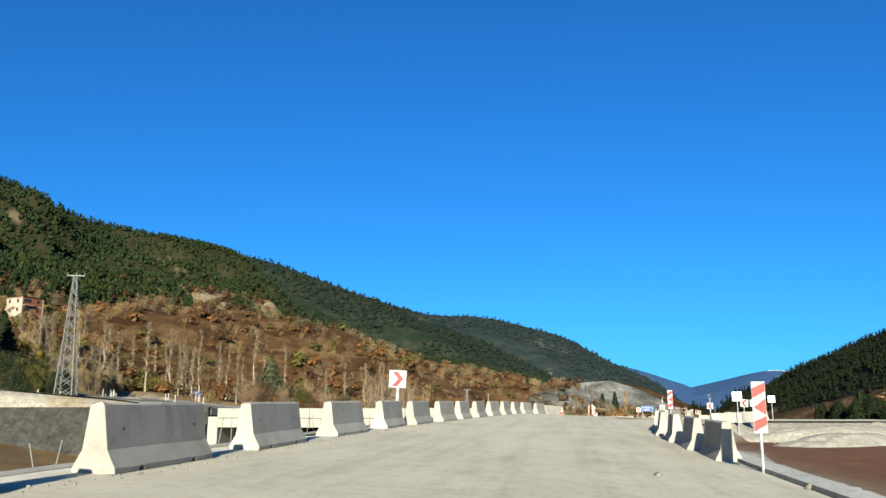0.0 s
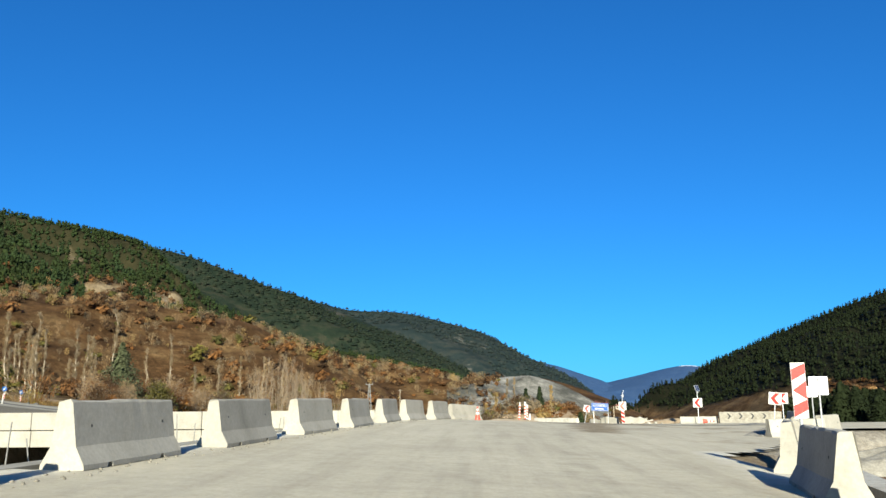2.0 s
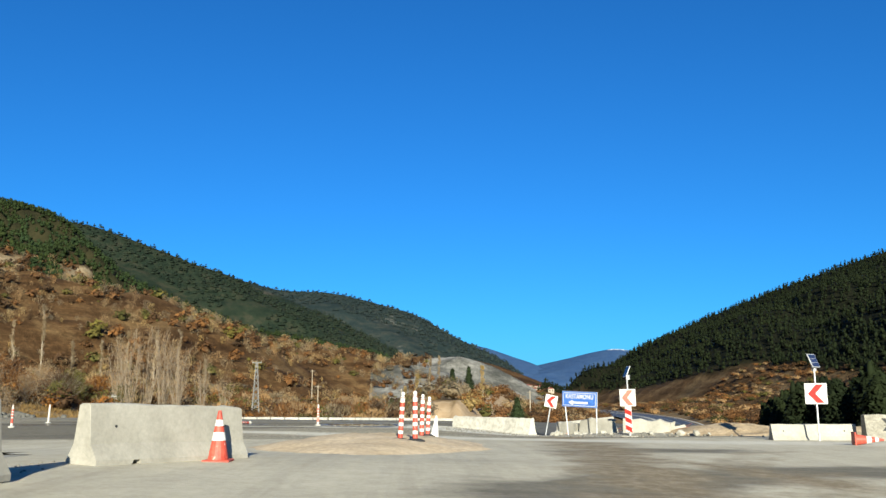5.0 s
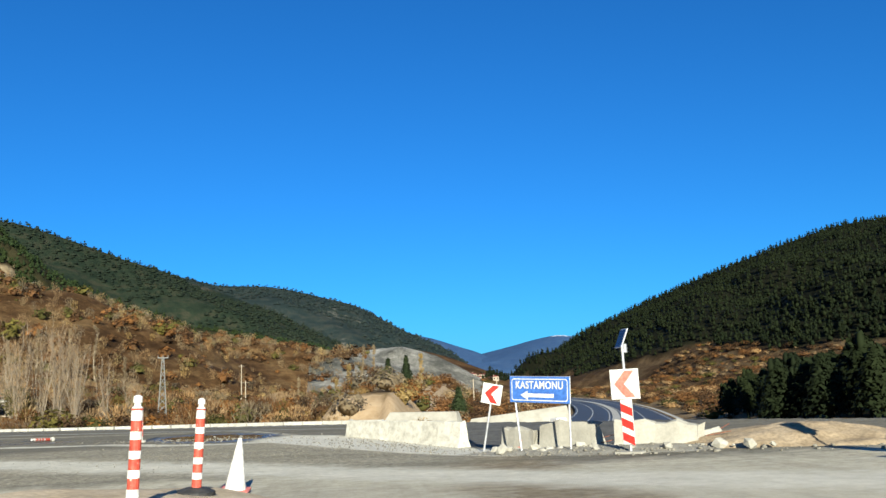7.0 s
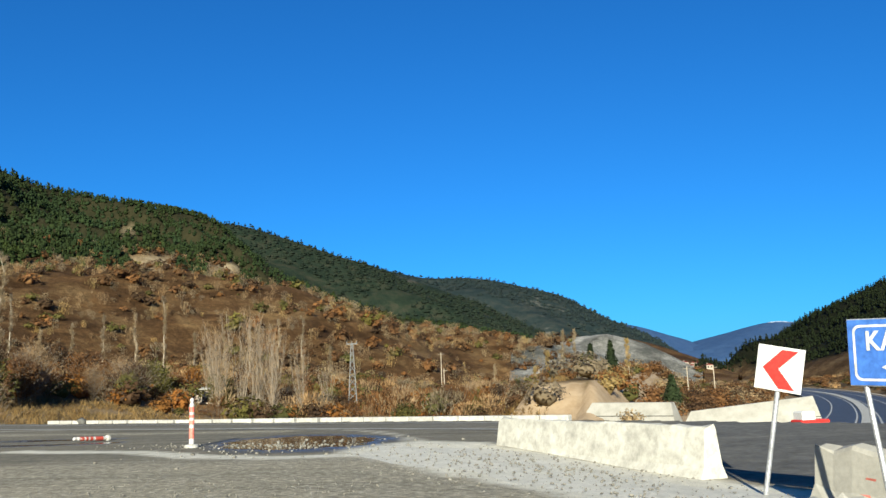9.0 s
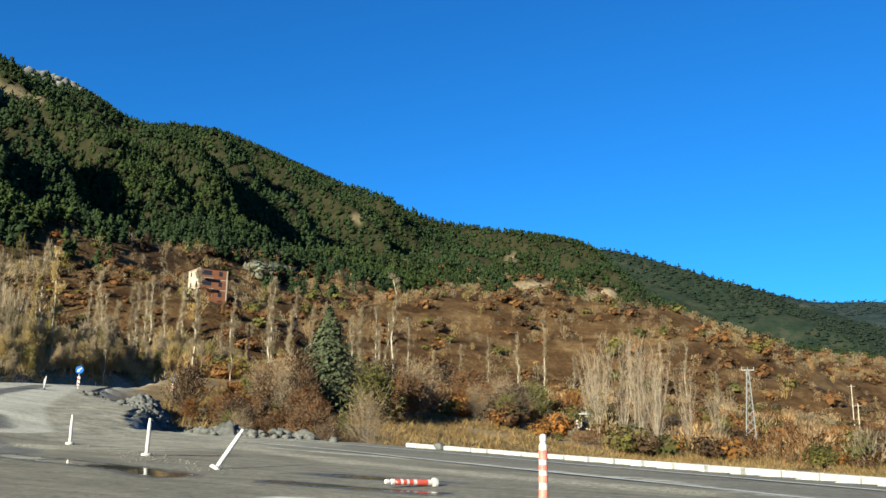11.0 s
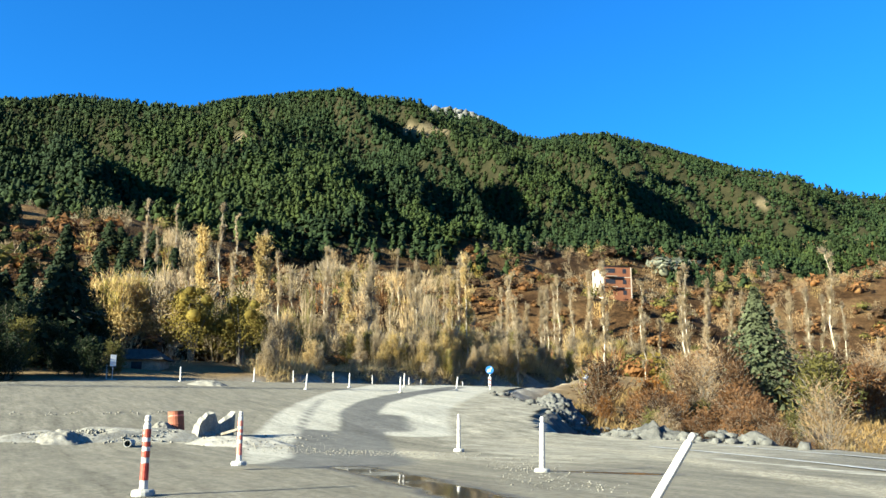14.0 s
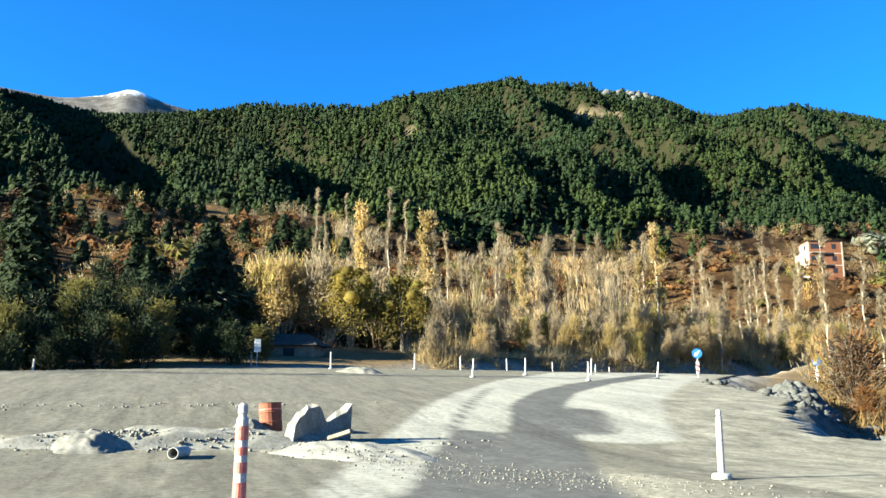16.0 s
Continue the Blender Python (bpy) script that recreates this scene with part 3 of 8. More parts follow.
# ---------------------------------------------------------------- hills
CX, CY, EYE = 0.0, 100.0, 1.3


# bare earth and rock on the wooded slope: bearing, height angle, half width, half height in degrees
SCARS = ((-26.7, 8.6, 1.6, 0.62), (-22.2, 8.15, 1.2, 0.5), (-74.6, 18.0, 0.7, 0.55), (-62.2, 19.1, 2.2, 0.4), (-39.4, 13.3, 0.7, 0.3), (-28.4, 10.6, 0.6, 0.45), (-78.3, 12.3, 1.6, 0.25), (-44.5, 14.6, 1.0, 0.25))


def scarred(a, r, z, x, y):
    e = np.degrees(np.arctan2(z - EYE, r))
    return sum((1.0 if sh > 0.49 and sw > 1 else 0.4) * smooth(1.0, 0.6, np.hypot((a - sa) / sw, (e - se) / sh) + 0.35 * fbm(x / 14, y / 14, 3, 2)) for sa, se, sw, sh in SCARS)


class Range:
    """A hillside seen from the junction: foot, tree line and crest by bearing (degrees from +y towards +x)."""

    def __init__(self, seed, crest, crest_r, line=None, line_r=None, foot_r=None, foot_z=None, rough=1.0, knolls=(), trees=0.0, grain=None):
        self.seed, self.rough, self.knolls, self.trees, self.grain = seed, rough, knolls, trees, grain or crest_r
        self.crest, self.crest_r, self.line, self.line_r, self.foot_r, self.foot_z = crest, crest_r, line, line_r, foot_r, foot_z

    def at(self, table, a):
        """The table's value at bearing a, with its corners rounded over a few degrees."""
        xs, ys = [p[0] for p in table], [p[1] for p in table]
        w = 0.9 if table is self.crest else 7.0
        return sum(k * np.interp(np.asarray(a) + d * w, xs, ys) for d, k in ((-1, 0.12), (-0.5, 0.22), (0, 0.32), (0.5, 0.22), (1, 0.12)))

    def height(self, a, r):
        rs = self.at(self.crest_r, a)
        zs = EYE + rs * np.tan(np.radians(self.at(self.crest, a))) - self.trees
        rf, zf = self.at(self.foot_r, a), self.at(self.foot_z, a)
        if self.line:
            rl = self.at(self.line_r, a)
            zl = EYE + rl * np.tan(np.radians(self.at(self.line, a)))
        else:
            rl = rf * 0.5 + rs * 0.5
            zl = zf * 0.5 + zs * 0.5
        s1 = np.clip((r - rf) / (rl - rf), 0, 1)
        s2 = np.clip((r - rl) / (rs - rl), 0, 1)
        z = np.where(r < rl, zf + (zl - zf) * s1 ** 0.85, zl + (zs - zl) * s2)
        z = np.where(r > rs, zs - (r - rs) * 0.35, z)
        x, y = CX + r * np.sin(np.radians(a)), CY + r * np.cos(np.radians(a))
        rg = self.at(self.grain, a)
        amp = self.rough * 0.045 * rg * np.clip((r - rf) / 150, 0, 1) * (1 - 0.85 * np.exp(-((r - rs) / (0.12 * rs)) ** 2))
        z = z + amp * fbm(x / (0.16 * rg), y / (0.16 * rg), 5, self.seed)
        if self.line:         # spurs and gullies that run down the wooded part
            fold = (s2 * (1 - s2)) ** 0.7 * rs
            z = z + 0.11 * fold * fbm(np.asarray(a) / 4.5 + 0.004 * r, r / 500, 4, self.seed + 31)
            z = z + 0.10 * fold * (0.30 - np.abs(fbm(np.asarray(a) / 9 + 0.0042 * r, r / 1400, 3, self.seed + 47)) * 1.7)
            z = np.where(r < rs, np.minimum(z, EYE + (zs - EYE) * r / rs - 2.0 * (1 - r / rs)), z)      # nothing stands above the crest
        for kx, ky, kr, kh in self.knolls:
            z = z + kh * smooth(kr, 0.25 * kr, np.hypot(x - kx, y - ky))
        return z, x, y

    def build(self, name, material, a0, a1, step, nr, label, category="hill"):
        a = np.arange(a0, a1 + step / 2, step)
        t = np.linspace(0, 1.25, nr)
        A, T = np.meshgrid(a, t, indexing="ij")
        rf, rs = self.at(self.foot_r, A), self.at(self.crest_r, A)
        R = rf * 0.93 + (rs - rf * 0.93) * T
        Z, X, Y = self.height(A, R)
        Z = Z - 3.0 * (T < 0.01)
        ob = mesh_object(name, np.stack([X, Y, Z], -1).reshape(-1, 3), grid_faces(len(a), nr)[:, ::-1], material, smooth_shade=True)
        if self.line:
            rl = self.at(self.line_r, A)
            wood = smooth(-0.10, 0.06, (R - rl) / rl + 0.12 * fbm(X / 60, Y / 60, 4, self.seed + 3))
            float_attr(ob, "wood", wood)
            float_attr(ob, "scar", np.clip(scarred(A, R, Z, X, Y), 0, 1))
        return tagged(ob, label, category, kind="structure")


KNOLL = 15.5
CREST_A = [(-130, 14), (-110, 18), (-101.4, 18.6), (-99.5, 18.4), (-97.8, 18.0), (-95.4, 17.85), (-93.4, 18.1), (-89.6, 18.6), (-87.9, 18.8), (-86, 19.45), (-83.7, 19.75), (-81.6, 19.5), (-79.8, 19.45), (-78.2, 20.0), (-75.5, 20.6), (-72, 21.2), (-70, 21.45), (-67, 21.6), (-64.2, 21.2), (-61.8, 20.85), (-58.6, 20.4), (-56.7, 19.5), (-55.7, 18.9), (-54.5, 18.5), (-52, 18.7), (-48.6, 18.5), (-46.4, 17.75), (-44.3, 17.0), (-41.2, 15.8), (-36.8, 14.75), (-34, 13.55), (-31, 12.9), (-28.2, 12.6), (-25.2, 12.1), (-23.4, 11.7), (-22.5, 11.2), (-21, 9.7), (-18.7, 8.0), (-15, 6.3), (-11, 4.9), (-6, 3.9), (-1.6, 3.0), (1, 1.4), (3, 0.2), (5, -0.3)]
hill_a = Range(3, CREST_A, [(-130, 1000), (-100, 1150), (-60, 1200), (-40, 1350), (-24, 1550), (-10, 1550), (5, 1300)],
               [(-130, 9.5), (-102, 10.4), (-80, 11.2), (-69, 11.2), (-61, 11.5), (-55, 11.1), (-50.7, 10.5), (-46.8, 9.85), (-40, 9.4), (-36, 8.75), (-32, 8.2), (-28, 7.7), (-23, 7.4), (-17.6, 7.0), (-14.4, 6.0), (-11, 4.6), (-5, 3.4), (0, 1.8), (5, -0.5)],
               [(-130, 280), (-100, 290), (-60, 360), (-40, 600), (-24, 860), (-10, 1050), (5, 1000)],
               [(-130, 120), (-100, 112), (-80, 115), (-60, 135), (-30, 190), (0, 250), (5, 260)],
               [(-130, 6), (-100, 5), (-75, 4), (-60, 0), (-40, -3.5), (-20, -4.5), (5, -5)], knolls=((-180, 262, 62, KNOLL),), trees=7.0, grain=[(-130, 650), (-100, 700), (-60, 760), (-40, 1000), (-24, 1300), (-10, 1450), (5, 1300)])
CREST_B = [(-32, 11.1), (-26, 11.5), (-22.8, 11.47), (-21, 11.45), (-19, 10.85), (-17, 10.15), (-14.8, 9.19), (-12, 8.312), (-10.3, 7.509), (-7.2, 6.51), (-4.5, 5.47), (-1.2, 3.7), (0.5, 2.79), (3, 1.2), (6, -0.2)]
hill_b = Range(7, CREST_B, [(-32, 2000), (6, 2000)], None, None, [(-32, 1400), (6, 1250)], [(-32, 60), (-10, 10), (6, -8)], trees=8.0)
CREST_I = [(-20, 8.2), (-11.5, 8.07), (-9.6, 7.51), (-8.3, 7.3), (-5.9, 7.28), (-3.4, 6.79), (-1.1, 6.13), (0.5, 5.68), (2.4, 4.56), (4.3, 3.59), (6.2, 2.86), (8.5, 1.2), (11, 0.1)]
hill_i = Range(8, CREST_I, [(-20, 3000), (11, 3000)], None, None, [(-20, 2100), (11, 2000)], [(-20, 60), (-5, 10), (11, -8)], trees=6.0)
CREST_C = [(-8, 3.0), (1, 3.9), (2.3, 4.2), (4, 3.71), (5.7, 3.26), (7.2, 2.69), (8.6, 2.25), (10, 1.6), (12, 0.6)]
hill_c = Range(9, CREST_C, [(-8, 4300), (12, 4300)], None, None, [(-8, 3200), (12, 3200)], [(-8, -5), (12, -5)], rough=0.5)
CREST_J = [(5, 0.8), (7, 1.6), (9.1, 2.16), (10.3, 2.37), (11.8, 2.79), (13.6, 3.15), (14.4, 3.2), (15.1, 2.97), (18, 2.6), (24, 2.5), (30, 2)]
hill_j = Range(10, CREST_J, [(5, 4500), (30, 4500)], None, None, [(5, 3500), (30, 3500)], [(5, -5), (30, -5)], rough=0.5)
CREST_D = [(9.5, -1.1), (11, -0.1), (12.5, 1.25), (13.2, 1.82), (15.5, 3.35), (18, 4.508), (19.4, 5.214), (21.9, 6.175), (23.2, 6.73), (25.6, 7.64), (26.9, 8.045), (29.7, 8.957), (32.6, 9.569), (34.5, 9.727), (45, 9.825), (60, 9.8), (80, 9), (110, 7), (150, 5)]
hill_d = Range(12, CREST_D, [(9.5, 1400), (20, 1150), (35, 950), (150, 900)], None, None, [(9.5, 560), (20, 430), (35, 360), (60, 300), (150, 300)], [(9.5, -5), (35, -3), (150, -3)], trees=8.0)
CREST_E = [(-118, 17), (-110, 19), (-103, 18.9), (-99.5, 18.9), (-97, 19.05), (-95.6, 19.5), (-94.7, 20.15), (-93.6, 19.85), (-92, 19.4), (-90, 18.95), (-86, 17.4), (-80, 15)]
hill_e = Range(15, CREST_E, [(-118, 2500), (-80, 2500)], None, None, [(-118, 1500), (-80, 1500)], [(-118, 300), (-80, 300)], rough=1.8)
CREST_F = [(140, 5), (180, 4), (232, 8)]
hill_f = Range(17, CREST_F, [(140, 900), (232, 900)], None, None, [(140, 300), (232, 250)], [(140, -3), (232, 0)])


def hill_material(name, grass, wood_floor, use_wood, snow=None, rock=None):
    m, n, l, b = node_material(name)
    nt = m.node_tree
    p = world_pos(nt)
    col = ramp(nt, noise_tex(nt, 0.028, 9, 0.72, p), [(0.40, grass[0]), (0.5, grass[1]), (0.60, grass[2])])
    col = mix(nt, 1.0, col, ramp(nt, noise_tex(nt, 0.35, 7, 0.8, p), [(0.36, (0.66,) * 3), (0.64, (1.25,) * 3)]), "MULTIPLY")
    col = mix(nt, 1.0, col, ramp(nt, noise_tex(nt, 1.1, 5, 0.8, p), [(0.38, (0.72,) * 3), (0.62, (1.22,) * 3)]), "MULTIPLY")
    if use_wood:
        terrace = noise_tex(nt, 1.0, 6, 0.7, mapped(nt, "Object", (0.012, 0.012, 0.16)))
        col = mix(nt, 1.0, col, ramp(nt, terrace, [(0.38, (0.72, 0.70, 0.68)), (0.5, (1.0,) * 3), (0.62, (1.25, 1.23, 1.18))]), "MULTIPLY")
    if use_wood:
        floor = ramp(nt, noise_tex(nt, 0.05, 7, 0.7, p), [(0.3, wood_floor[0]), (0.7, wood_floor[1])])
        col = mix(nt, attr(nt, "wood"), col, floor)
        col = mix(nt, attr(nt, "scar"), col, ramp(nt, noise_tex(nt, 0.15, 6, 0.7, p), [(0.3, (0.17, 0.125, 0.07)), (0.7, (0.31, 0.245, 0.15))]))
    if rock:
        k = noise_tex(nt, rock[0], 7, 0.7, p)
        col = mix(nt, ramp(nt, k, [(rock[1], (0, 0, 0)), (rock[1] + 0.05, (1, 1, 1))]), col, rock[2])
    if snow:
        z = n.new("ShaderNodeSeparateXYZ")
        l.new(p, z.inputs[0])
        k = n.new("ShaderNodeMapRange")
        l.new(z.outputs[2], k.inputs[0])
        k.inputs[1].default_value, k.inputs[2].default_value = snow
        k.inputs[3].default_value, k.inputs[4].default_value = -1.5, -0.22
        s = n.new("ShaderNodeMath")
        s.operation = "MULTIPLY_ADD"
        l.new(noise_tex(nt, 0.02, 9, 0.8, p), s.inputs[0])
        s.inputs[1].default_value = 2.4
        l.new(k.outputs[0], s.inputs[2])
        col = mix(nt, ramp(nt, s.outputs[0], [(0.62, (0, 0, 0)), (0.98, (1, 1, 1))]), col, (0.8, 0.82, 0.85))
    l.new(col, b.inputs["Base Color"])
    b.inputs["Roughness"].default_value = 0.95
    b.inputs["Specular IOR Level"].default_value = 0.05
    bump(nt, noise_tex(nt, 0.25, 7, 0.75, p), 1.0, 1.5, b)
    return m


BROWN = ((0.044, 0.024, 0.0105), (0.080, 0.045, 0.0192), (0.122, 0.077, 0.035))
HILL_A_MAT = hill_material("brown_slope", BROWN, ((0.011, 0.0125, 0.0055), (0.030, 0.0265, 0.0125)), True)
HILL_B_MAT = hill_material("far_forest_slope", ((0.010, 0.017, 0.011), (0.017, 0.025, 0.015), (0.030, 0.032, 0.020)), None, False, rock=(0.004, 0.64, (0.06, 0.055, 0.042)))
# the next three slopes carry distance haze in their base colours
HILL_I_MAT = hill_material("haze_tinted_forest_slope", ((0.013, 0.021, 0.021), (0.018, 0.027, 0.026), (0.030, 0.035, 0.030)), None, False, rock=(0.004, 0.60, (0.11, 0.105, 0.09)))
HILL_C_MAT = hill_material("haze_tinted_far_slope", ((0.031, 0.066, 0.146), (0.038, 0.076, 0.160), (0.048, 0.088, 0.168)), None, False)
HILL_J_MAT = hill_material("haze_tinted_far_slope_with_snow", ((0.031, 0.066, 0.146), (0.038, 0.076, 0.160), (0.048, 0.088, 0.168)), None, False, snow=(222, 252))
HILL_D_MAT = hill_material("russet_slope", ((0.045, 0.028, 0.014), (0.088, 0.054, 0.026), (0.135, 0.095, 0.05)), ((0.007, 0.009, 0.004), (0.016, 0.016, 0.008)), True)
HILL_E_MAT = hill_material("snowy_mountain", ((0.075, 0.068, 0.06), (0.12, 0.107, 0.094), (0.155, 0.145, 0.13)), None, False, snow=(800, 895))
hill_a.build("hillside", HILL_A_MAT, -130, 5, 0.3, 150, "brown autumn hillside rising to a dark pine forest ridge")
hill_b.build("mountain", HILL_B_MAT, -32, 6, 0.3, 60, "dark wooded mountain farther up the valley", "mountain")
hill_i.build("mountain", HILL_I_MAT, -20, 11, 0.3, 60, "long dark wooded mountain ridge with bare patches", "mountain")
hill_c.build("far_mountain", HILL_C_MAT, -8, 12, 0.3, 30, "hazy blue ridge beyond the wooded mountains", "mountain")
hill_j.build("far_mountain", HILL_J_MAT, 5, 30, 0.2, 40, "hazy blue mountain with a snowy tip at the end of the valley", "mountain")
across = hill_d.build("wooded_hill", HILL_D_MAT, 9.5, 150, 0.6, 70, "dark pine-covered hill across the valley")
co = np.zeros(len(across.data.vertices) * 3, np.float32)
across.data.vertices.foreach_get("co", co)
co = co.reshape(-1, 3)
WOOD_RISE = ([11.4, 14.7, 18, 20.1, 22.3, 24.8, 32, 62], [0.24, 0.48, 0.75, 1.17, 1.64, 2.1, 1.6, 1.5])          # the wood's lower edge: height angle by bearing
rise = np.degrees(np.arctan2(co[:, 2] - 1.4, np.hypot(co[:, 0] - 6, co[:, 1] - 61)))
rise = rise + 0.35 * fbm(co[:, 0] / 40, co[:, 1] / 40, 4, 60) - np.interp(np.degrees(np.arctan2(co[:, 0], co[:, 1] - 100)), *WOOD_RISE)
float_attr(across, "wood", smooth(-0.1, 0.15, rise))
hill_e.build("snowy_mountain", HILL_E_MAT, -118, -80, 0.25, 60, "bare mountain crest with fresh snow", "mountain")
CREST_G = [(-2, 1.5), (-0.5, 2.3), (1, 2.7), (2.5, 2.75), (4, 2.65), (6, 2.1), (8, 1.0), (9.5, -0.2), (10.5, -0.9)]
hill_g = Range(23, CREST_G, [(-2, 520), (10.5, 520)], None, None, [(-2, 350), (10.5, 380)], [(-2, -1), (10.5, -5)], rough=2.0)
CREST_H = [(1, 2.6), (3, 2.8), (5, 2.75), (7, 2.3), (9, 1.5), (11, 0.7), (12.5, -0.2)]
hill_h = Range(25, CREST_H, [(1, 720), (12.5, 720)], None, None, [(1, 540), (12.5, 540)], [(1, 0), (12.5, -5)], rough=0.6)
QUARRY_MAT = hill_material("grey_quarry_rock", ((0.075, 0.075, 0.066), (0.16, 0.155, 0.137), (0.29, 0.28, 0.25)), None, False)
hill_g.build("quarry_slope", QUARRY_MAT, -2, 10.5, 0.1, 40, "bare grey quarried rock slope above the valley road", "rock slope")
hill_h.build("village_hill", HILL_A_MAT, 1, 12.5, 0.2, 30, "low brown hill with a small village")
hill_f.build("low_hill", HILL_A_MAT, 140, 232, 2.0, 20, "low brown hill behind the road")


# unseen mountain added to the south-west to keep the low sun off the western woods
sx0, sy0 = np.linspace(-1150, -70, 90), np.linspace(-420, -60, 40)
SX, SY = np.meshgrid(sx0, sy0, indexing="ij")
SH = np.interp(SX, [-1150, -800, -600, -400, -300, -200, -140, -112, -98, -70], [480, 360, 285, 210, 172, 142, 122, 80, 25, 8])
SZ = -6 + SH * np.clip(1 - np.abs(SY + 235) / 172, 0, 1) ** 0.8 + 14 * fbm(SX / 90, SY / 90, 4, 51) * (SH > 40) * (np.abs(SY + 235) < 150)
mountain_south = mesh_object("wooded_mountain", np.stack([SX, SY, SZ], -1).reshape(-1, 3), grid_faces(len(sx0), len(sy0)), HILL_D_MAT, smooth_shade=True)
tagged(mountain_south, "unseen brown mountain spur added south of the road to block sun", "mountain", kind="structure")


def terrain(x, y):
    """Height of whatever ground lies at a place: land, road or hillside."""
    x, y = np.asarray(x, float), np.asarray(y, float)
    z = np.where(platform(x, y) > 0.15, paved(x, y) + 0.02, land(x, y))
    a = np.degrees(np.arctan2(x - CX, y - CY))
    r = np.hypot(x - CX, y - CY)
    for hill, lo, hi in ((hill_a, -130, 5), (hill_d, 9.5, 150), (hill_g, -2, 10.5), (hill_h, 1, 12.5)):
        h = hill.height(a, r)[0]
        z = np.where((a > lo) & (a < hi) & (r > hill.at(hill.foot_r, a) * 0.95) & (r < hill.at(hill.crest_r, a) * 1.2), np.maximum(z, h), z)
    return z


# ---------------------------------------------------------------- plant shapes as vertex and triangle arrays
rng = np.random.default_rng(7)


def ico(scale, centre, jitter, g):
    t = (1 + 5 ** 0.5) / 2
    v = np.array([(-1, t, 0), (1, t, 0), (-1, -t, 0), (1, -t, 0), (0, -1, t), (0, 1, t), (0, -1, -t), (0, 1, -t), (t, 0, -1), (t, 0, 1), (-t, 0, -1), (-t, 0, 1)]) / 1.9
    f = np.array([(0, 11, 5), (0, 5, 1), (0, 1, 7), (0, 7, 10), (0, 10, 11), (1, 5, 9), (5, 11, 4), (11, 10, 2), (10, 7, 6), (7, 1, 8), (3, 9, 4), (3, 4, 2), (3, 2, 6), (3, 6, 8), (3, 8, 9), (4, 9, 5), (2, 4, 11), (6, 2, 10), (8, 6, 7), (9, 8, 1)])
    v = v * (1 + jitter * (g.random((12, 1)) - 0.5)) * np.array(scale) + np.array(centre)
    return v, f


def flakes(points, out, size, g, thin=1.0):
    """One triangle at each point, turned roughly outwards: leaf tufts."""
    n = len(points)
    u = np.cross(out, g.normal(size=(n, 3)))
    u /= np.linalg.norm(u, axis=1, keepdims=True) + 1e-9
    w = np.cross(out, u) + 0.5 * g.normal(size=(n, 3))
    w /= np.linalg.norm(w, axis=1, keepdims=True) + 1e-9
    s = size * (0.6 + 0.8 * g.random((n, 1)))
    v = np.stack([points - u * s * 0.5 * thin, points + u * s * 0.5 * thin, points + w * s], 1).reshape(-1, 3)
    return v, np.arange(3 * n).reshape(-1, 3)


def joined(pieces):
    vs, fs, k = [], [], 0
    for v, f in pieces:
        vs.append(v)
        fs.append(f + k)
        k += len(v)
    return np.concatenate(vs), np.concatenate(fs)


def tube(p, q, r0, r1, n=5):
    p, q = np.array(p, float), np.array(q, float)
    d = (q - p) / (np.linalg.norm(q - p) + 1e-9)
    u = np.cross(d, (0.3, 0.5, 0.8))
    u /= np.linalg.norm(u)
    w = np.cross(d, u)
    a = np.arange(n) * 2 * np.pi / n
    ring = np.cos(a)[:, None] * u + np.sin(a)[:, None] * w
    v = np.concatenate([p + ring * r0, q + ring * r1])
    i = np.arange(n)
    j = (i + 1) % n
    return v, np.concatenate([np.stack([i, j, j + n], 1), np.stack([i, j + n, i + n], 1)])


def far_pine(g, n=14, size=0.16, slim=1.0, blobs=3, core=1.0):
    """A pine 1 high: a few rounded boughs one above the other, ragged tufts round them."""
    lean = g.normal(size=2) * 0.05
    pieces = []
    for k in range(blobs):
        f = k / (blobs - 1)
        rad = (0.30 - 0.19 * f ** 1.3) * slim * core * (0.85 + 0.3 * g.random())
        off = g.normal(size=2) * 0.055 * slim + lean * (0.4 + f)
        pieces.append(ico((rad, rad, (0.42 / blobs + 0.05)), (off[0], off[1], 0.34 + 0.50 * f), 0.75, g))
    h = g.random(n) ** 0.8
    ang = g.random(n) * 6.283
    rad = (0.32 * (1 - h) ** 0.7 + 0.03) * slim * (0.8 + 0.35 * g.random(n))
    pts = np.stack([rad * np.cos(ang) + lean[0], rad * np.sin(ang) + lean[1], 0.2 + 0.74 * h], 1)
    out = np.stack([np.cos(ang), np.sin(ang), np.full(n, 0.9)], 1)
    pieces.append(flakes(pts, out, size, g))
    pieces.append(tube((0, 0, -0.05), (lean[0], lean[1], 0.3), 0.022, 0.016, 3))
    return joined(pieces)


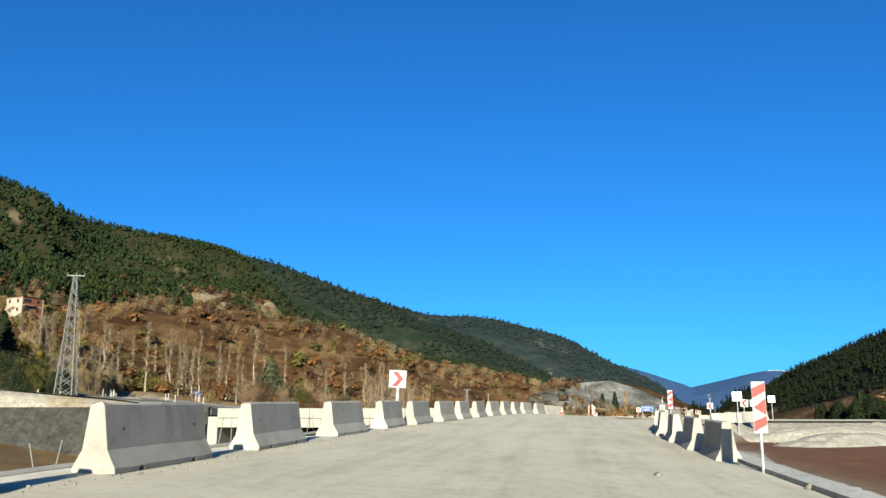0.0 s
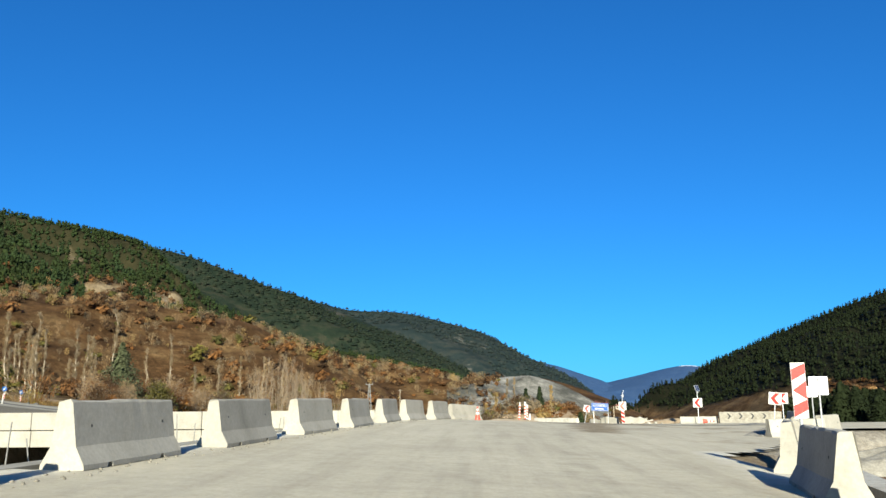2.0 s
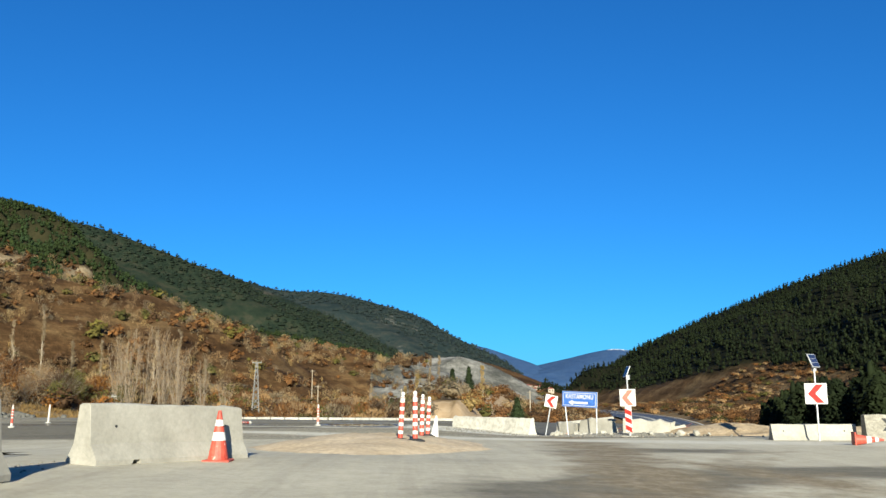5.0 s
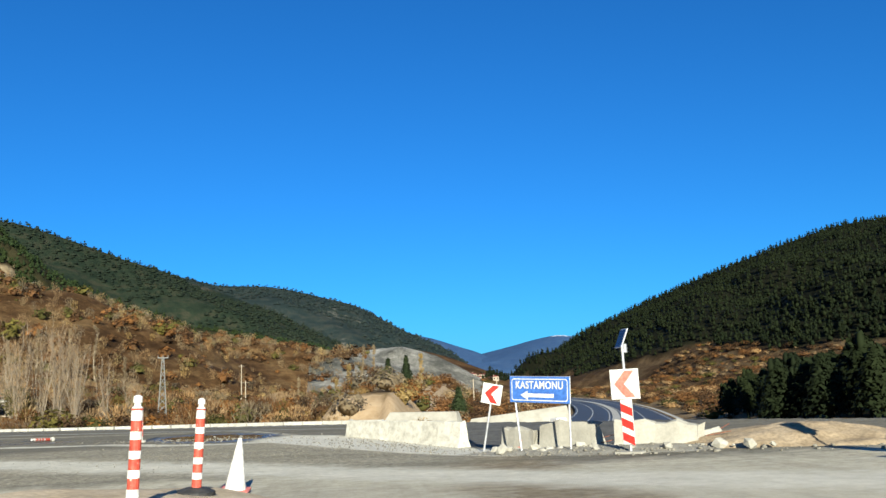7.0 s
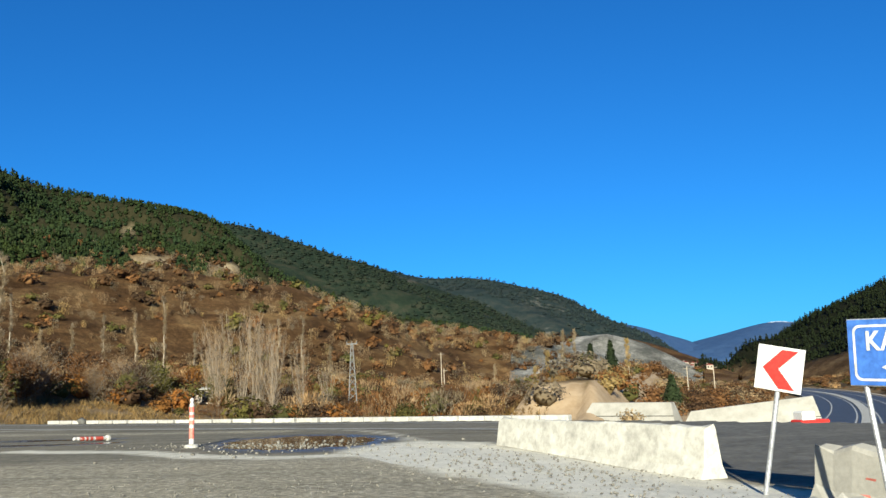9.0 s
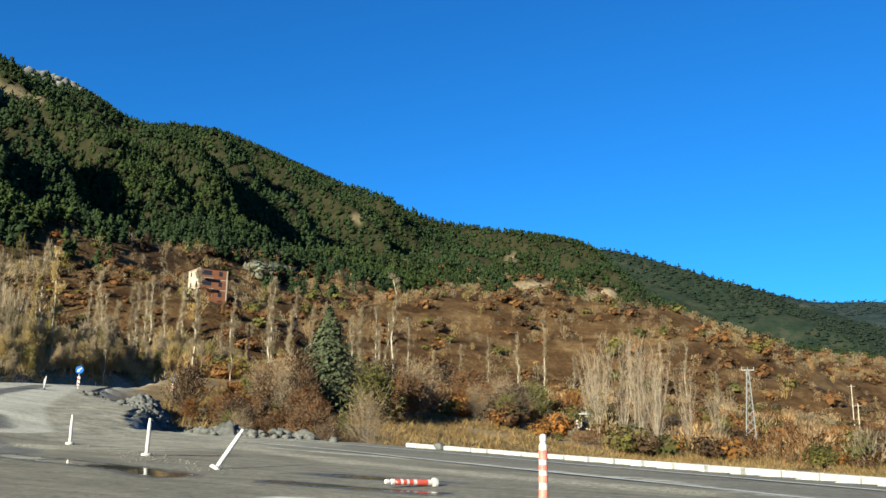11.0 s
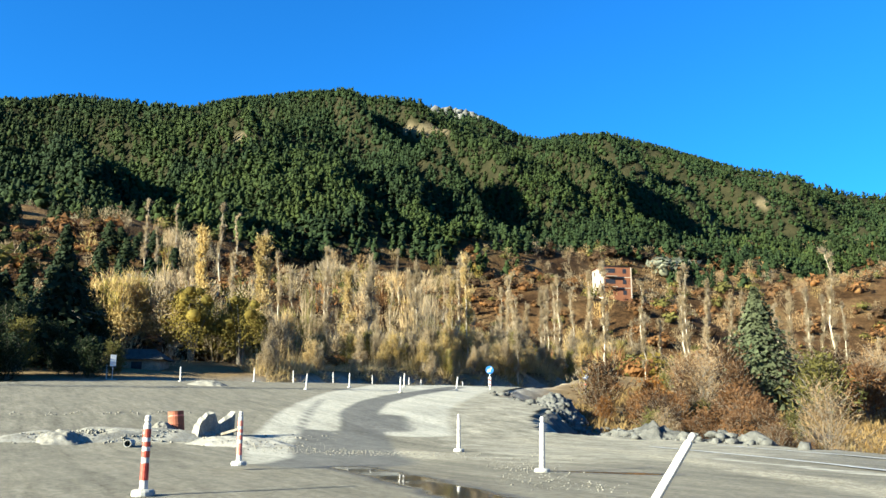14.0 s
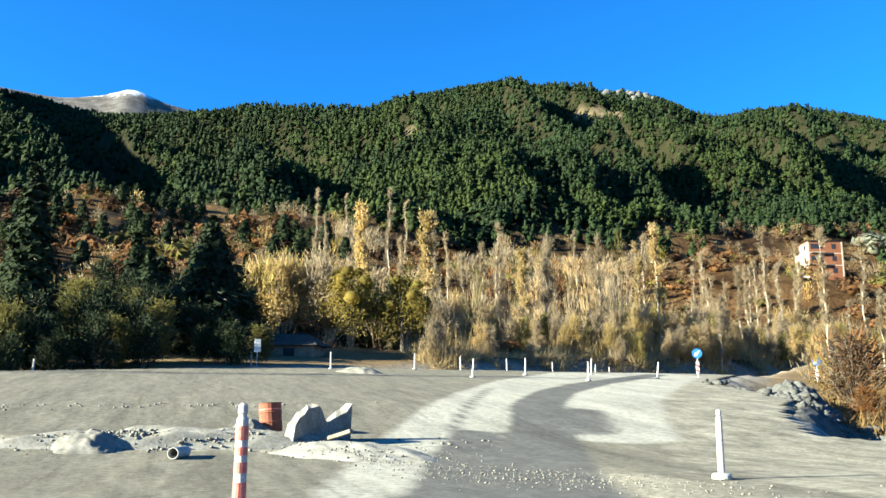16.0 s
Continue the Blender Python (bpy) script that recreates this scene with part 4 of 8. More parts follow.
def twiggy(g, n=150, broad=1.0):
    """A small bare tree 1 high: a haze of rising shoots."""
    h = g.random(n) ** (0.85 if broad == 1.0 else 0.6)
    ang = g.random(n) * 6.283
    lump = 1 + 0.35 * np.sin(3 * ang + 9 * h + 6 * g.random())
    rad = 0.36 * broad * lump * np.sin(np.clip(h * 2.3 + 0.5, 0, 3.0)) ** 0.7 * np.sqrt(g.random(n))
    pts = np.stack([rad * np.cos(ang), rad * np.sin(ang), 0.9 * h], 1)
    d = np.stack([np.cos(ang) * 0.35, np.sin(ang) * 0.35, np.ones(n)], 1) + 0.2 * g.normal(size=(n, 3))
    u = np.cross(d, g.normal(size=(n, 3)))
    u /= np.linalg.norm(u, axis=1, keepdims=True)
    w = 0.008 + 0.010 * g.random((n, 1))
    v = np.stack([pts - u * w, pts + u * w, pts + d * (0.10 + 0.10 * g.random((n, 1)))], 1).reshape(-1, 3)
    stems = [tube((0.05 * math.cos(k * 2.1), 0.05 * math.sin(k * 2.1), -0.05), (0.10 * math.cos(k * 2.1), 0.10 * math.sin(k * 2.1), 0.8), 0.012, 0.004, 3) for k in range(3)]
    return joined([(v, np.arange(3 * n).reshape(-1, 3))] + stems)


def shrub(g, n=54, size=0.24):
    pieces = [ico((0.30, 0.30, 0.28), (0, 0, 0.32), 0.9, g)]
    d = g.normal(size=(n, 3))
    d /= np.linalg.norm(d, axis=1, keepdims=True)
    d[:, 2] = np.abs(d[:, 2])
    pts = d * np.array([0.55, 0.55, 0.55]) * (0.7 + 0.5 * g.random((n, 1))) + np.array([0, 0, 0.32])
    pieces.append(flakes(pts, d, size, g))
    return joined(pieces)


def scatter(name, protos, x, y, height, width, material, label, category, sink=0.05, z=None):
    """Many plants joined into one object."""
    if len(x) == 0:
        return None
    z = terrain(x, y) if z is None else z
    vs, fs, tones, k = [], [], [], 0
    which = rng.integers(0, len(protos), len(x))
    turn = rng.random(len(x)) * 6.283
    for p, (pv, pf) in enumerate(protos):
        sel = np.where(which == p)[0]
        if len(sel) == 0:
            continue
        c, s = np.cos(turn[sel])[:, None], np.sin(turn[sel])[:, None]
        X = (pv[:, 0] * c - pv[:, 1] * s) * width[sel][:, None] + x[sel][:, None]
        Y = (pv[:, 0] * s + pv[:, 1] * c) * width[sel][:, None] + y[sel][:, None]
        Z = pv[:, 2][None, :] * height[sel][:, None] + z[sel][:, None] - sink * height[sel][:, None]
        vs.append(np.stack([X, Y, Z], -1).reshape(-1, 3))
        fs.append((pf[None] + (np.arange(len(sel)) * len(pv))[:, None, None] + k).reshape(-1, 3))
        tones.append(np.repeat(rng.normal(size=len(sel)).clip(-2, 2) * 0.5, len(pv)))
        k += len(sel) * len(pv)
    ob = mesh_object(name, np.concatenate(vs), np.concatenate(fs), material)
    float_attr(ob, "tone", np.concatenate(tones))
    return tagged(ob, label, category, kind="stuff")


def polar_points(a0, a1, r0, r1, spacing, jitter=0.45):
    """Jittered points over a sector round the junction."""
    pts = []
    r = r0
    while r < r1:
        n = max(1, int(r * math.radians(a1 - a0) / spacing))
        a = np.radians(a0 + (np.arange(n) + rng.random(n)) * (a1 - a0) / n)
        rr = r + spacing * jitter * 2 * (rng.random(n) - 0.5)
        pts.append(np.stack([CX + rr * np.sin(a), CY + rr * np.cos(a)], 1))
        r += spacing
    p = np.concatenate(pts)
    return p[:, 0], p[:, 1]


def bearing_range(x, y):
    return np.degrees(np.arctan2(x - CX, y - CY)), np.hypot(x - CX, y - CY)


def house_lawn(x, y):
    """True off the open ground in front of the brick house."""
    return arc_distance(x, y, [(-177, 258), (-150, 232), (-138, 222)]) > 8.5


PINES = [far_pine(rng, 36, 0.17, 1.0, 3, 0.74) for _ in range(9)]
NEAR_PINES = [far_pine(rng, 70, 0.07, 0.66, 4, 0.8) for _ in range(6)]
FAR_PINES = [far_pine(rng, 16, 0.21, 1.0, 2, 0.8) for _ in range(9)]
SLIM_PINES = [far_pine(rng, 14, 0.15, 0.66, 2, 0.75) for _ in range(6)]
SHRUBS = [shrub(rng) for _ in range(6)]
FINE_SHRUBS = [shrub(rng, 150, 0.12) for _ in range(6)]
TWIGGY = [twiggy(rng, 110) for _ in range(6)]
FULL_TWIGGY = [twiggy(rng, 260, 1.25) for _ in range(6)]

# forest on the main hill
fx, fy = [], []
for a0, a1, r0, r1, sp in ((-112, -48, 240, 480, 4.7), (-112, -48, 480, 800, 5.8), (-112, -48, 800, 1280, 7.6), (-48, -20, 330, 720, 5.6), (-48, -20, 720, 1620, 8.6), (-20, 4, 700, 1600, 11.0)):
    px, py = polar_points(a0, a1, r0, r1, sp)
    fx.append(px)
    fy.append(py)
fx, fy = np.concatenate(fx), np.concatenate(fy)
fa, fr = bearing_range(fx, fy)
fz = hill_a.height(fa, fr)[0]
line = hill_a.at(hill_a.line_r, fa)
top = hill_a.at(hill_a.crest_r, fa)
edge = (fr - line) / line + 0.16 * fbm(fx / 60, fy / 60, 4, 6) + 0.12 * smooth(-52, -44, fa) * smooth(-14, -22, fa)
ok = (edge > 0.0) & (fr < top * 1.02) & (fbm(fx / 45, fy / 45, 4, 40) < 0.62 - 0.20 * smooth(0.55, 0.85, fr / top))
thin = (edge > -0.10) & (edge <= 0.0) & (rng.random(len(fx)) < 0.25)
sel = (ok | thin) & (scarred(fa, fr, fz, fx, fy) < 0.25)
for sa, se, sw, sh in SCARS[:2]:          # the trees below the road cuts leave them in view
    e = np.degrees(np.arctan2(fz - EYE, fr))
    sel &= (np.abs(fa - sa) > sw * 0.9) | (e > se) | (e < se - sh - 0.42)
sel &= (np.abs(fa + 58.5) > 3.1) | (fr < 0.9 * top) | (rng.random(len(fx)) < 0.3)        # bare rock at the crest
fx, fy, fr = fx[sel], fy[sel], fr[sel]
h = 6.5 + 5.0 * rng.random(len(fx))
wide = h * (0.75 + 0.35 * rng.random(len(fx))) * (1 + 0.25 * (fr > 800))
# noise picks patches of paler and darker needles
lighter = fbm(fx / 120, fy / 120, 3, 44) > 0.0
for m, mat, word in ((lighter, PINE, "lighter green"), (~lighter, DARK_PINE, "dark green")):
    for k, protos, where in ((m & (fr < 620), PINES, "lower"), (m & (fr >= 620), FAR_PINES, "upper")):
        scatter("pine_forest", protos, fx[k], fy[k], h[k], wide[k], mat, word + " pine forest covering the " + where + " mountainside", "forest")

# forest across the valley
dx, dy = zip(polar_points(10, 46, 300, 480, 4.6), polar_points(10, 46, 480, 1450, 6.4))
px, py = np.concatenate(dx), np.concatenate(dy)
pa, pr = bearing_range(px, py)
foot = hill_d.at(hill_d.foot_r, pa)
top = hill_d.at(hill_d.crest_r, pa)
rise = np.degrees(np.arctan2(terrain(px, py) - 1.4, np.hypot(px - 6, py - 61)))
ok = (rise + 0.35 * fbm(px / 40, py / 40, 4, 60) > np.interp(pa, *WOOD_RISE)) & (pr < top * 1.03)
px, py = px[ok], py[ok]
h = 3.9 + 2.7 * rng.random(len(px))
wide = h * (1.15 + 0.4 * rng.random(len(px)))
close = np.hypot(px - 6, py - 75) < 430
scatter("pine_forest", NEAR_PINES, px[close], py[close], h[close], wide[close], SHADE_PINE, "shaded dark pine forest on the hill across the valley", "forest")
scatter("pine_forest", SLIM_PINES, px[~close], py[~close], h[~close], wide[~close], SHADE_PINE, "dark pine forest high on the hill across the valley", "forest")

# russet scrub between that forest and the new road
px, py = polar_points(10, 42, 120, 560, 5.0)
pa, pr = bearing_range(px, py)
rise = np.degrees(np.arctan2(terrain(px, py) - 1.4, np.hypot(px - 6, py - 61)))
ok = (rise < np.interp(pa, [11.4, 14.7, 18, 20.1, 22.3, 24.8, 32, 62], [0.3, 0.55, 0.85, 1.25, 1.7, 2.1, 1.6, 1.5])) & (valley_road(px, py)[0] > 15) & (platform(px, py) < -5) & (fbm(px / 20, py / 20, 3, 66) > -0.35)
px, py = px[ok], py[ok]
kindr = rng.random(len(px))
hh = 1.0 + 2.4 * rng.random(len(px)) ** 1.5
for lo, hi, mat, word in ((0, 0.42, RUSSET, "russet brown"), (0.42, 0.62, BROWN_LEAF, "dark brown"), (0.62, 0.86, GROVE_TWIG, "brown bare"), (0.86, 1.0, OLIVE, "olive green")):
    m = (kindr >= lo) & (kindr < hi)
    scatter("scrub", FINE_SHRUBS[:3], px[m], py[m], hh[m], hh[m] * 1.5, mat, word + " scrub on the slope below the dark forest", "scrub")

# nearer stand of dark conifers beyond the new road
px, py = polar_points(8, 66, 50, 150, 4.3)
pa = np.degrees(np.arctan2(px - 6, py - 61))
pr = np.hypot(px - 6, py - 61)
ok = (pa > 19.3 + 2.5 * fbm(px / 12, py / 12, 3, 64)) & (pr > 92) & (pr < 165) & (valley_road(px, py)[0] > 17) & (platform(px, py) < -5)
px, py, pa = px[ok], py[ok], pa[ok]
h = (5.6 + 3.6 * rng.random(len(px))) * np.interp(pa, [19, 25, 40], [0.5, 0.95, 1.05])
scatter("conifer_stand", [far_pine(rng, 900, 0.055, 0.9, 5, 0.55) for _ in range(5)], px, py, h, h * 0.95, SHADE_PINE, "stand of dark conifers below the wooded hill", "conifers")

# woods on the mountain farther off
px, py = polar_points(-30, 5, 1450, 2030, 15)
pa, pr = bearing_range(px, py)
ok = (pr < hill_b.at(hill_b.crest_r, pa) * 1.01) & (fbm(px / 140, py / 140, 4, 63) < 0.28)
px, py, pa, pr = px[ok], py[ok], pa[ok], pr[ok]
ph = 6 + 4 * rng.random(len(px))
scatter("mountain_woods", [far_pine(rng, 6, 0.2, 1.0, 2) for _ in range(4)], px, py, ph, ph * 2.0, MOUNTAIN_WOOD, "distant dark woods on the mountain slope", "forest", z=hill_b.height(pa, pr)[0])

px, py = polar_points(-14, 8, 2400, 3030, 22)
pa, pr = bearing_range(px, py)
ok = (pr < hill_i.at(hill_i.crest_r, pa) * 1.01) & (fbm(px / 190, py / 190, 4, 65) < 0.24)
px, py, pa, pr = px[ok], py[ok], pa[ok], pr[ok]
ph = 6 + 4 * rng.random(len(px))
scatter("mountain_woods", [far_pine(rng, 6, 0.2, 1.0, 2) for _ in range(4)], px, py, ph, ph * 2.6, HAZE_TINTED_WOOD, "distant dark woods on the long mountain ridge", "forest", z=hill_i.height(pa, pr)[0])

# scrub on the brown slopes
px, py = polar_points(-106, 2, 125, 900, 7.0)
pa, pr = bearing_range(px, py)
line = hill_a.at(hill_a.line_r, pa)
den = fbm(px / 35, py / 35, 4, 70)
ok = (pr < line * 1.02) & (pr > hill_a.at(hill_a.foot_r, pa) * 1.02) & (den > -0.25 + 0.06 * (pa > -35) * (pr > 420)) & house_lawn(px, py)
px, py, den, pr = px[ok], py[ok], den[ok], pr[ok]
kindr = rng.random(len(px))
hh = (1.2 + 4.8 * rng.random(len(px)) ** 1.6) * (1 + 0.3 * (pr > 400))
for lo, hi, mat, word in ((0, 0.16, RUSSET, "russet brown"), (0.16, 0.26, BROWN_LEAF, "dark brown"), (0.26, 0.54, GROVE_TWIG, "bare brown"), (0.54, 0.84, TWIG, "bare tan"), (0.84, 0.90, OLIVE, "olive green"), (0.90, 1.0, GOLD, "straw gold")):
    m = (kindr >= lo) & (kindr < hi)
    scatter("scrub", TWIGGY if mat in (TWIG, GOLD, GROVE_TWIG) else SHRUBS, px[m], py[m], hh[m], hh[m] * 1.25, mat, word + " autumn scrub on the hillside", "scrub")

# bare and golden woods on the lower slope
px, py = polar_points(-106, -44, 82, 250, 5.2)
pa, pr = bearing_range(px, py)
clear = fbm(px / 26, py / 26, 4, 77)
ok = (platform(px, py) < -8) & (clear > -0.16 + 0.30 * smooth(150, 215, pr) + 0.45 * smooth(-64, -50, pa) + 0.75 * smooth(-76.5, -81, pa)) & (pr < hill_a.at(hill_a.line_r, pa) * 0.98)
ok &= house_lawn(px, py)
px, py, pr = px[ok], py[ok], pr[ok]
kindr = rng.random(len(px))
shape = rng.random(len(px))
tall = shape > 0.80
hh = np.where(tall, 7.0 + 6.0 * rng.random(len(px)), 2.4 + 4.8 * rng.random(len(px))) * (0.8 + 0.3 * smooth(90, 170, pr))
ww = np.where(tall, hh * 0.34, hh * (0.9 + 0.7 * rng.random(len(px))))
for lo, hi, mat, word in ((0, 0.70, TWIG, "bare tan"), (0.70, 0.77, GOLD, "straw gold"), (0.77, 0.80, YELLOW, "yellow"), (0.80, 0.92, RUSSET, "russet"), (0.92, 1.0, OLIVE, "olive green")):
    m = (kindr >= lo) & (kindr < hi)
    scatter("young_wood", TWIGGY if mat is not TWIG else FULL_TWIGGY, px[m], py[m], hh[m], ww[m], mat, word + " young trees on the lower slope", "woodland")
# low undergrowth between them
px, py = polar_points(-104, -40, 84, 260, 4.2)
pa, pr = bearing_range(px, py)
ok = (platform(px, py) < -5) & (fbm(px / 18, py / 18, 3, 83) > -0.18 + 0.3 * smooth(-58, -46, pa)) & house_lawn(px, py)
px, py = px[ok], py[ok]
hh = 1.0 + 2.2 * rng.random(len(px)) ** 1.4
kindr = rng.random(len(px))
kindr = np.where(bearing_range(px, py)[0] < -79, 0.36 + 0.5 * kindr, kindr)       # russet and brown on the open slope
for lo, hi, protos, mat, word in ((0, 0.34, TWIGGY, TWIG, "bare tan"), (0.34, 0.56, SHRUBS, RUSSET, "russet brown"), (0.56, 0.74, SHRUBS, BROWN_LEAF, "dark brown"), (0.74, 0.90, SHRUBS, OLIVE, "olive green"), (0.90, 1.0, TWIGGY, GOLD, "straw gold")):
    m = (kindr >= lo) & (kindr < hi)
    scatter("undergrowth", protos, px[m], py[m], hh[m], hh[m] * 1.4, mat, word + " undergrowth on the lower slope", "scrub")
# pale willows beside the house
px, py = np.array([-318.0, -326, -334, -340, -348, -338, -352]), np.array([414.0, 420, 428, 440, 452, 446, 462])
scatter("pale_willow", SHRUBS, px, py, 7.0 + 3.0 * rng.random(len(px)), 10 + 4 * rng.random(len(px)), SILVER, "pale silver-grey willows near the brick house", "trees")
# dark evergreens among them
px, py = polar_points(-106, -77.0, 92, 290, 7.2)
ok = (platform(px, py) < -9) & (fbm(px / 24, py / 24, 3, 81) > -0.05)
px, py = px[ok], py[ok]
hh = 3.5 + 6.0 * rng.random(len(px))
scatter("evergreen_scrub", [far_pine(rng, 380, 0.075, 0.8, 5, 0.5) for _ in range(4)], px, py, hh, hh * 1.0, FIR, "dark evergreens scattered over the brown lower slope", "conifers")

# scrub over the valley floor and across it
px, py = polar_points(-22, 12, 88, 420, 5.5)
pa, pr = bearing_range(px, py)
ok = (fbm(px / 18, py / 18, 3, 74) > np.where((pa < 1.5) & (pr < 138), 2.0, -0.05)) & (valley_road(px, py)[0] > 17) & (platform(px, py) < -4)
px, py = px[ok], py[ok]
hh = 1.2 + 3.0 * rng.random(len(px)) ** 1.3
kindr = rng.random(len(px))
for lo, hi, mat, word in ((0, 0.5, RUSSET, "russet brown"), (0.5, 0.78, TWIG, "bare tan"), (0.78, 0.9, OLIVE, "olive green"), (0.9, 1.0, GOLD, "straw gold")):
    m = (kindr >= lo) & (kindr < hi)
    scatter("valley_scrub", FINE_SHRUBS, px[m], py[m], hh[m], hh[m] * 1.1, mat, word + " bushes on the valley floor", "scrub")
px, py = polar_points(-50, 3, 100, 340, 4.6)
pa, pr = bearing_range(px, py)
ok = (fbm(px / 16, py / 16, 3, 78) > -0.30) & (pr > np.interp(pa, [-50, -36, -34, -6, -3, 3], [132, 132, 128, 128, 102, 98])) & (platform(px, py) < -4) & (valley_road(px, py)[0] > 17)
ok &= (rng.random(len(px)) < np.interp(pr, [100, 200, 340], [1.0, 0.8, 0.25]))
px, py, pr = px[ok], py[ok], pr[ok]
hh = (1.4 + 3.4 * rng.random(len(px)) ** 1.5) * np.interp(pr, [100, 340], [1.0, 1.2])
kindr = rng.random(len(px))
for lo, hi, protos, mat, word in ((0, 0.30, SHRUBS, RUSSET, "russet brown"), (0.30, 0.52, TWIGGY, TWIG, "bare tan"), (0.52, 0.64, TWIGGY, GOLD, "orange-gold"), (0.64, 0.76, SHRUBS, OLIVE, "olive green"), (0.76, 0.92, SHRUBS, BROWN_LEAF, "dark brown"), (0.92, 1.0, SHRUBS, YELLOW, "yellow")):
    m = (kindr >= lo) & (kindr < hi)
    scatter("valley_scrub", FINE_SHRUBS if protos is SHRUBS else protos, px[m], py[m], hh[m], hh[m] * 1.15, mat, word + " bushes beyond the field", "scrub")
px, py = polar_points(11, 62, 60, 460, 5.0)
ok = (platform(px, py) < -4) & (valley_road(px, py)[0] > 18) & (fbm(px / 25, py / 25, 3, 75) > -0.25) & (py > 60) & (bearing_range(px, py)[1] < 45 + 14 * (30 - np.clip(bearing_range(px, py)[0], 10, 30)))
px, py = px[ok], py[ok]
hh = 1.0 + 2.0 * rng.random(len(px))
kindr = rng.random(len(px))
for lo, hi, mat, word in ((0, 0.45, RUSSET, "russet brown"), (0.45, 0.8, BROWN_LEAF, "dark brown"), (0.8, 1.0, TWIG, "bare tan")):
    m = (kindr >= lo) & (kindr < hi)
    scatter("valley_scrub", FINE_SHRUBS, px[m], py[m], hh[m], hh[m] * 1.2, mat, word + " bushes below the wooded hill", "scrub")


# ---------------------------------------------------------------- single trees
def tree_parts(name, wood, wood_mat, crown, crown_mat, label, category, crown_label=""):
    root = new(name)
    tagged(root, label, category)
    mesh_object("trunk", wood[0], wood[1], wood_mat, root)
    mesh_object("crown", crown[0], crown[1], crown_mat, root, label=crown_label)
    return root


def bare_tree(g, height, spread, twigs=700, stems=1, upright=0.75, tuft=0.5, thin=0.05, wild=0.45, spread_out=0.10):
    """Tapered stems with rising limbs and a haze of fine twigs."""
    wood, tips = [], []
    for s in range(stems):
        a = g.random() * 6.283
        base = np.array([math.cos(a), math.sin(a), 0]) * (0.12 * spread * (stems > 1) * (0.3 + g.random()))
        lean = np.array([math.cos(a), math.sin(a), 0]) * (spread_out * height if stems > 1 else 0.02 * height) * g.random()
        p = base.copy()
        rad = height * (0.011 if stems == 1 else 0.0046)
        n = 6
        hh = height * (1 if stems == 1 else 0.75 + 0.25 * g.random())
        for i in range(n):
            q = base + lean * ((i + 1) / n) + np.array([0, 0, hh * (i + 1) / n]) + g.normal(size=3) * np.array([1, 1, 0]) * 0.012 * height
            r1 = max(0.012, rad * (1 - (i + 1) / n * 0.9))
            wood.append(tube(p, q, rad * (1 - i / n * 0.9), r1, 5))
            if i >= (1 if stems == 1 else 0):
                for _ in range(4):
                    b = g.random() * 6.283
                    up = upright * (0.8 + 0.4 * g.random())
                    d = np.array([math.cos(b) * (1 - up) * 1.6, math.sin(b) * (1 - up) * 1.6, up])
                    d /= np.linalg.norm(d)
                    s0 = p + (q - p) * g.random()
                    ln = spread * (1.25 - 0.8 * i / n) * (0.7 + 0.6 * g.random())
                    wood.append(tube(s0, s0 + d * ln, rad * 0.32, 0.01, 3))
                    for k in range(4):
                        tips.append((s0 + d * ln * (0.3 + 0.7 * (k + g.random()) / 4), d))
            p = q
        tips.append((p, np.array([0, 0, 1.0])))
    idx = g.integers(0, len(tips), twigs)
    pts = np.array([tips[i][0] for i in idx]) + g.normal(size=(twigs, 3)) * spread * 0.13
    d = np.array([tips[i][1] for i in idx]) + wild * g.normal(size=(twigs, 3))
    d /= np.linalg.norm(d, axis=1, keepdims=True)
    u = np.cross(d, g.normal(size=(twigs, 3)))
    u /= np.linalg.norm(u, axis=1, keepdims=True)
    ln = tuft * (0.6 + 0.9 * g.random((twigs, 1)))
    v = np.stack([pts - u * thin * 0.5, pts + u * thin * 0.5, pts + d * ln], 1).reshape(-1, 3)
    return joined(wood), (v, np.arange(3 * twigs).reshape(-1, 3))


def leafy_tree(g, height, spread, leaves=2200, size=0.3, low=0.12, droop=0.0, stems=4, core_size=0.45):
    """Several stems under a broad uneven crown of leaf tufts with gaps."""
    wood, blobs = [], []
    for s in range(stems):
        a = s * 6.283 / stems + g.random()
        top = np.array([math.cos(a) * spread * 0.5, math.sin(a) * spread * 0.5, height * (0.6 + 0.25 * g.random())])
        mid = top * np.array([0.35, 0.35, 0.5])
        wood.append(tube((0.1 * math.cos(a), 0.1 * math.sin(a), -0.2), mid, 0.02 * height, 0.013 * height))
        wood.append(tube(mid, top, 0.013 * height, 0.01))
    for _ in range(16):
        d = g.normal(size=3)
        d /= np.linalg.norm(d)
        d[2] = abs(d[2]) * 0.9 - 0.25
        c = np.array([d[0] * spread * 0.72, d[1] * spread * 0.72, height * (0.52 + 0.42 * d[2])])
        blobs.append((c, spread * (0.28 + 0.22 * g.random())))
    i = g.integers(0, len(blobs), leaves)
    c = np.array([blobs[k][0] for k in i])
    r = np.array([blobs[k][1] for k in i])[:, None]
    d = g.normal(size=(leaves, 3))
    d /= np.linalg.norm(d, axis=1, keepdims=True)
    pts = c + d * r * (0.55 + 0.5 * g.random((leaves, 1)))
    pts[:, 2] = np.clip(pts[:, 2] - droop * g.random(leaves) * height * 0.35, low * height, None)
    out = d + np.array([0, 0, 0.3])
    core = [ico((b[1] * core_size,) * 3, b[0], 0.5, g) for b in blobs]
    return joined(wood), joined(core + [flakes(pts, out, size, g)])


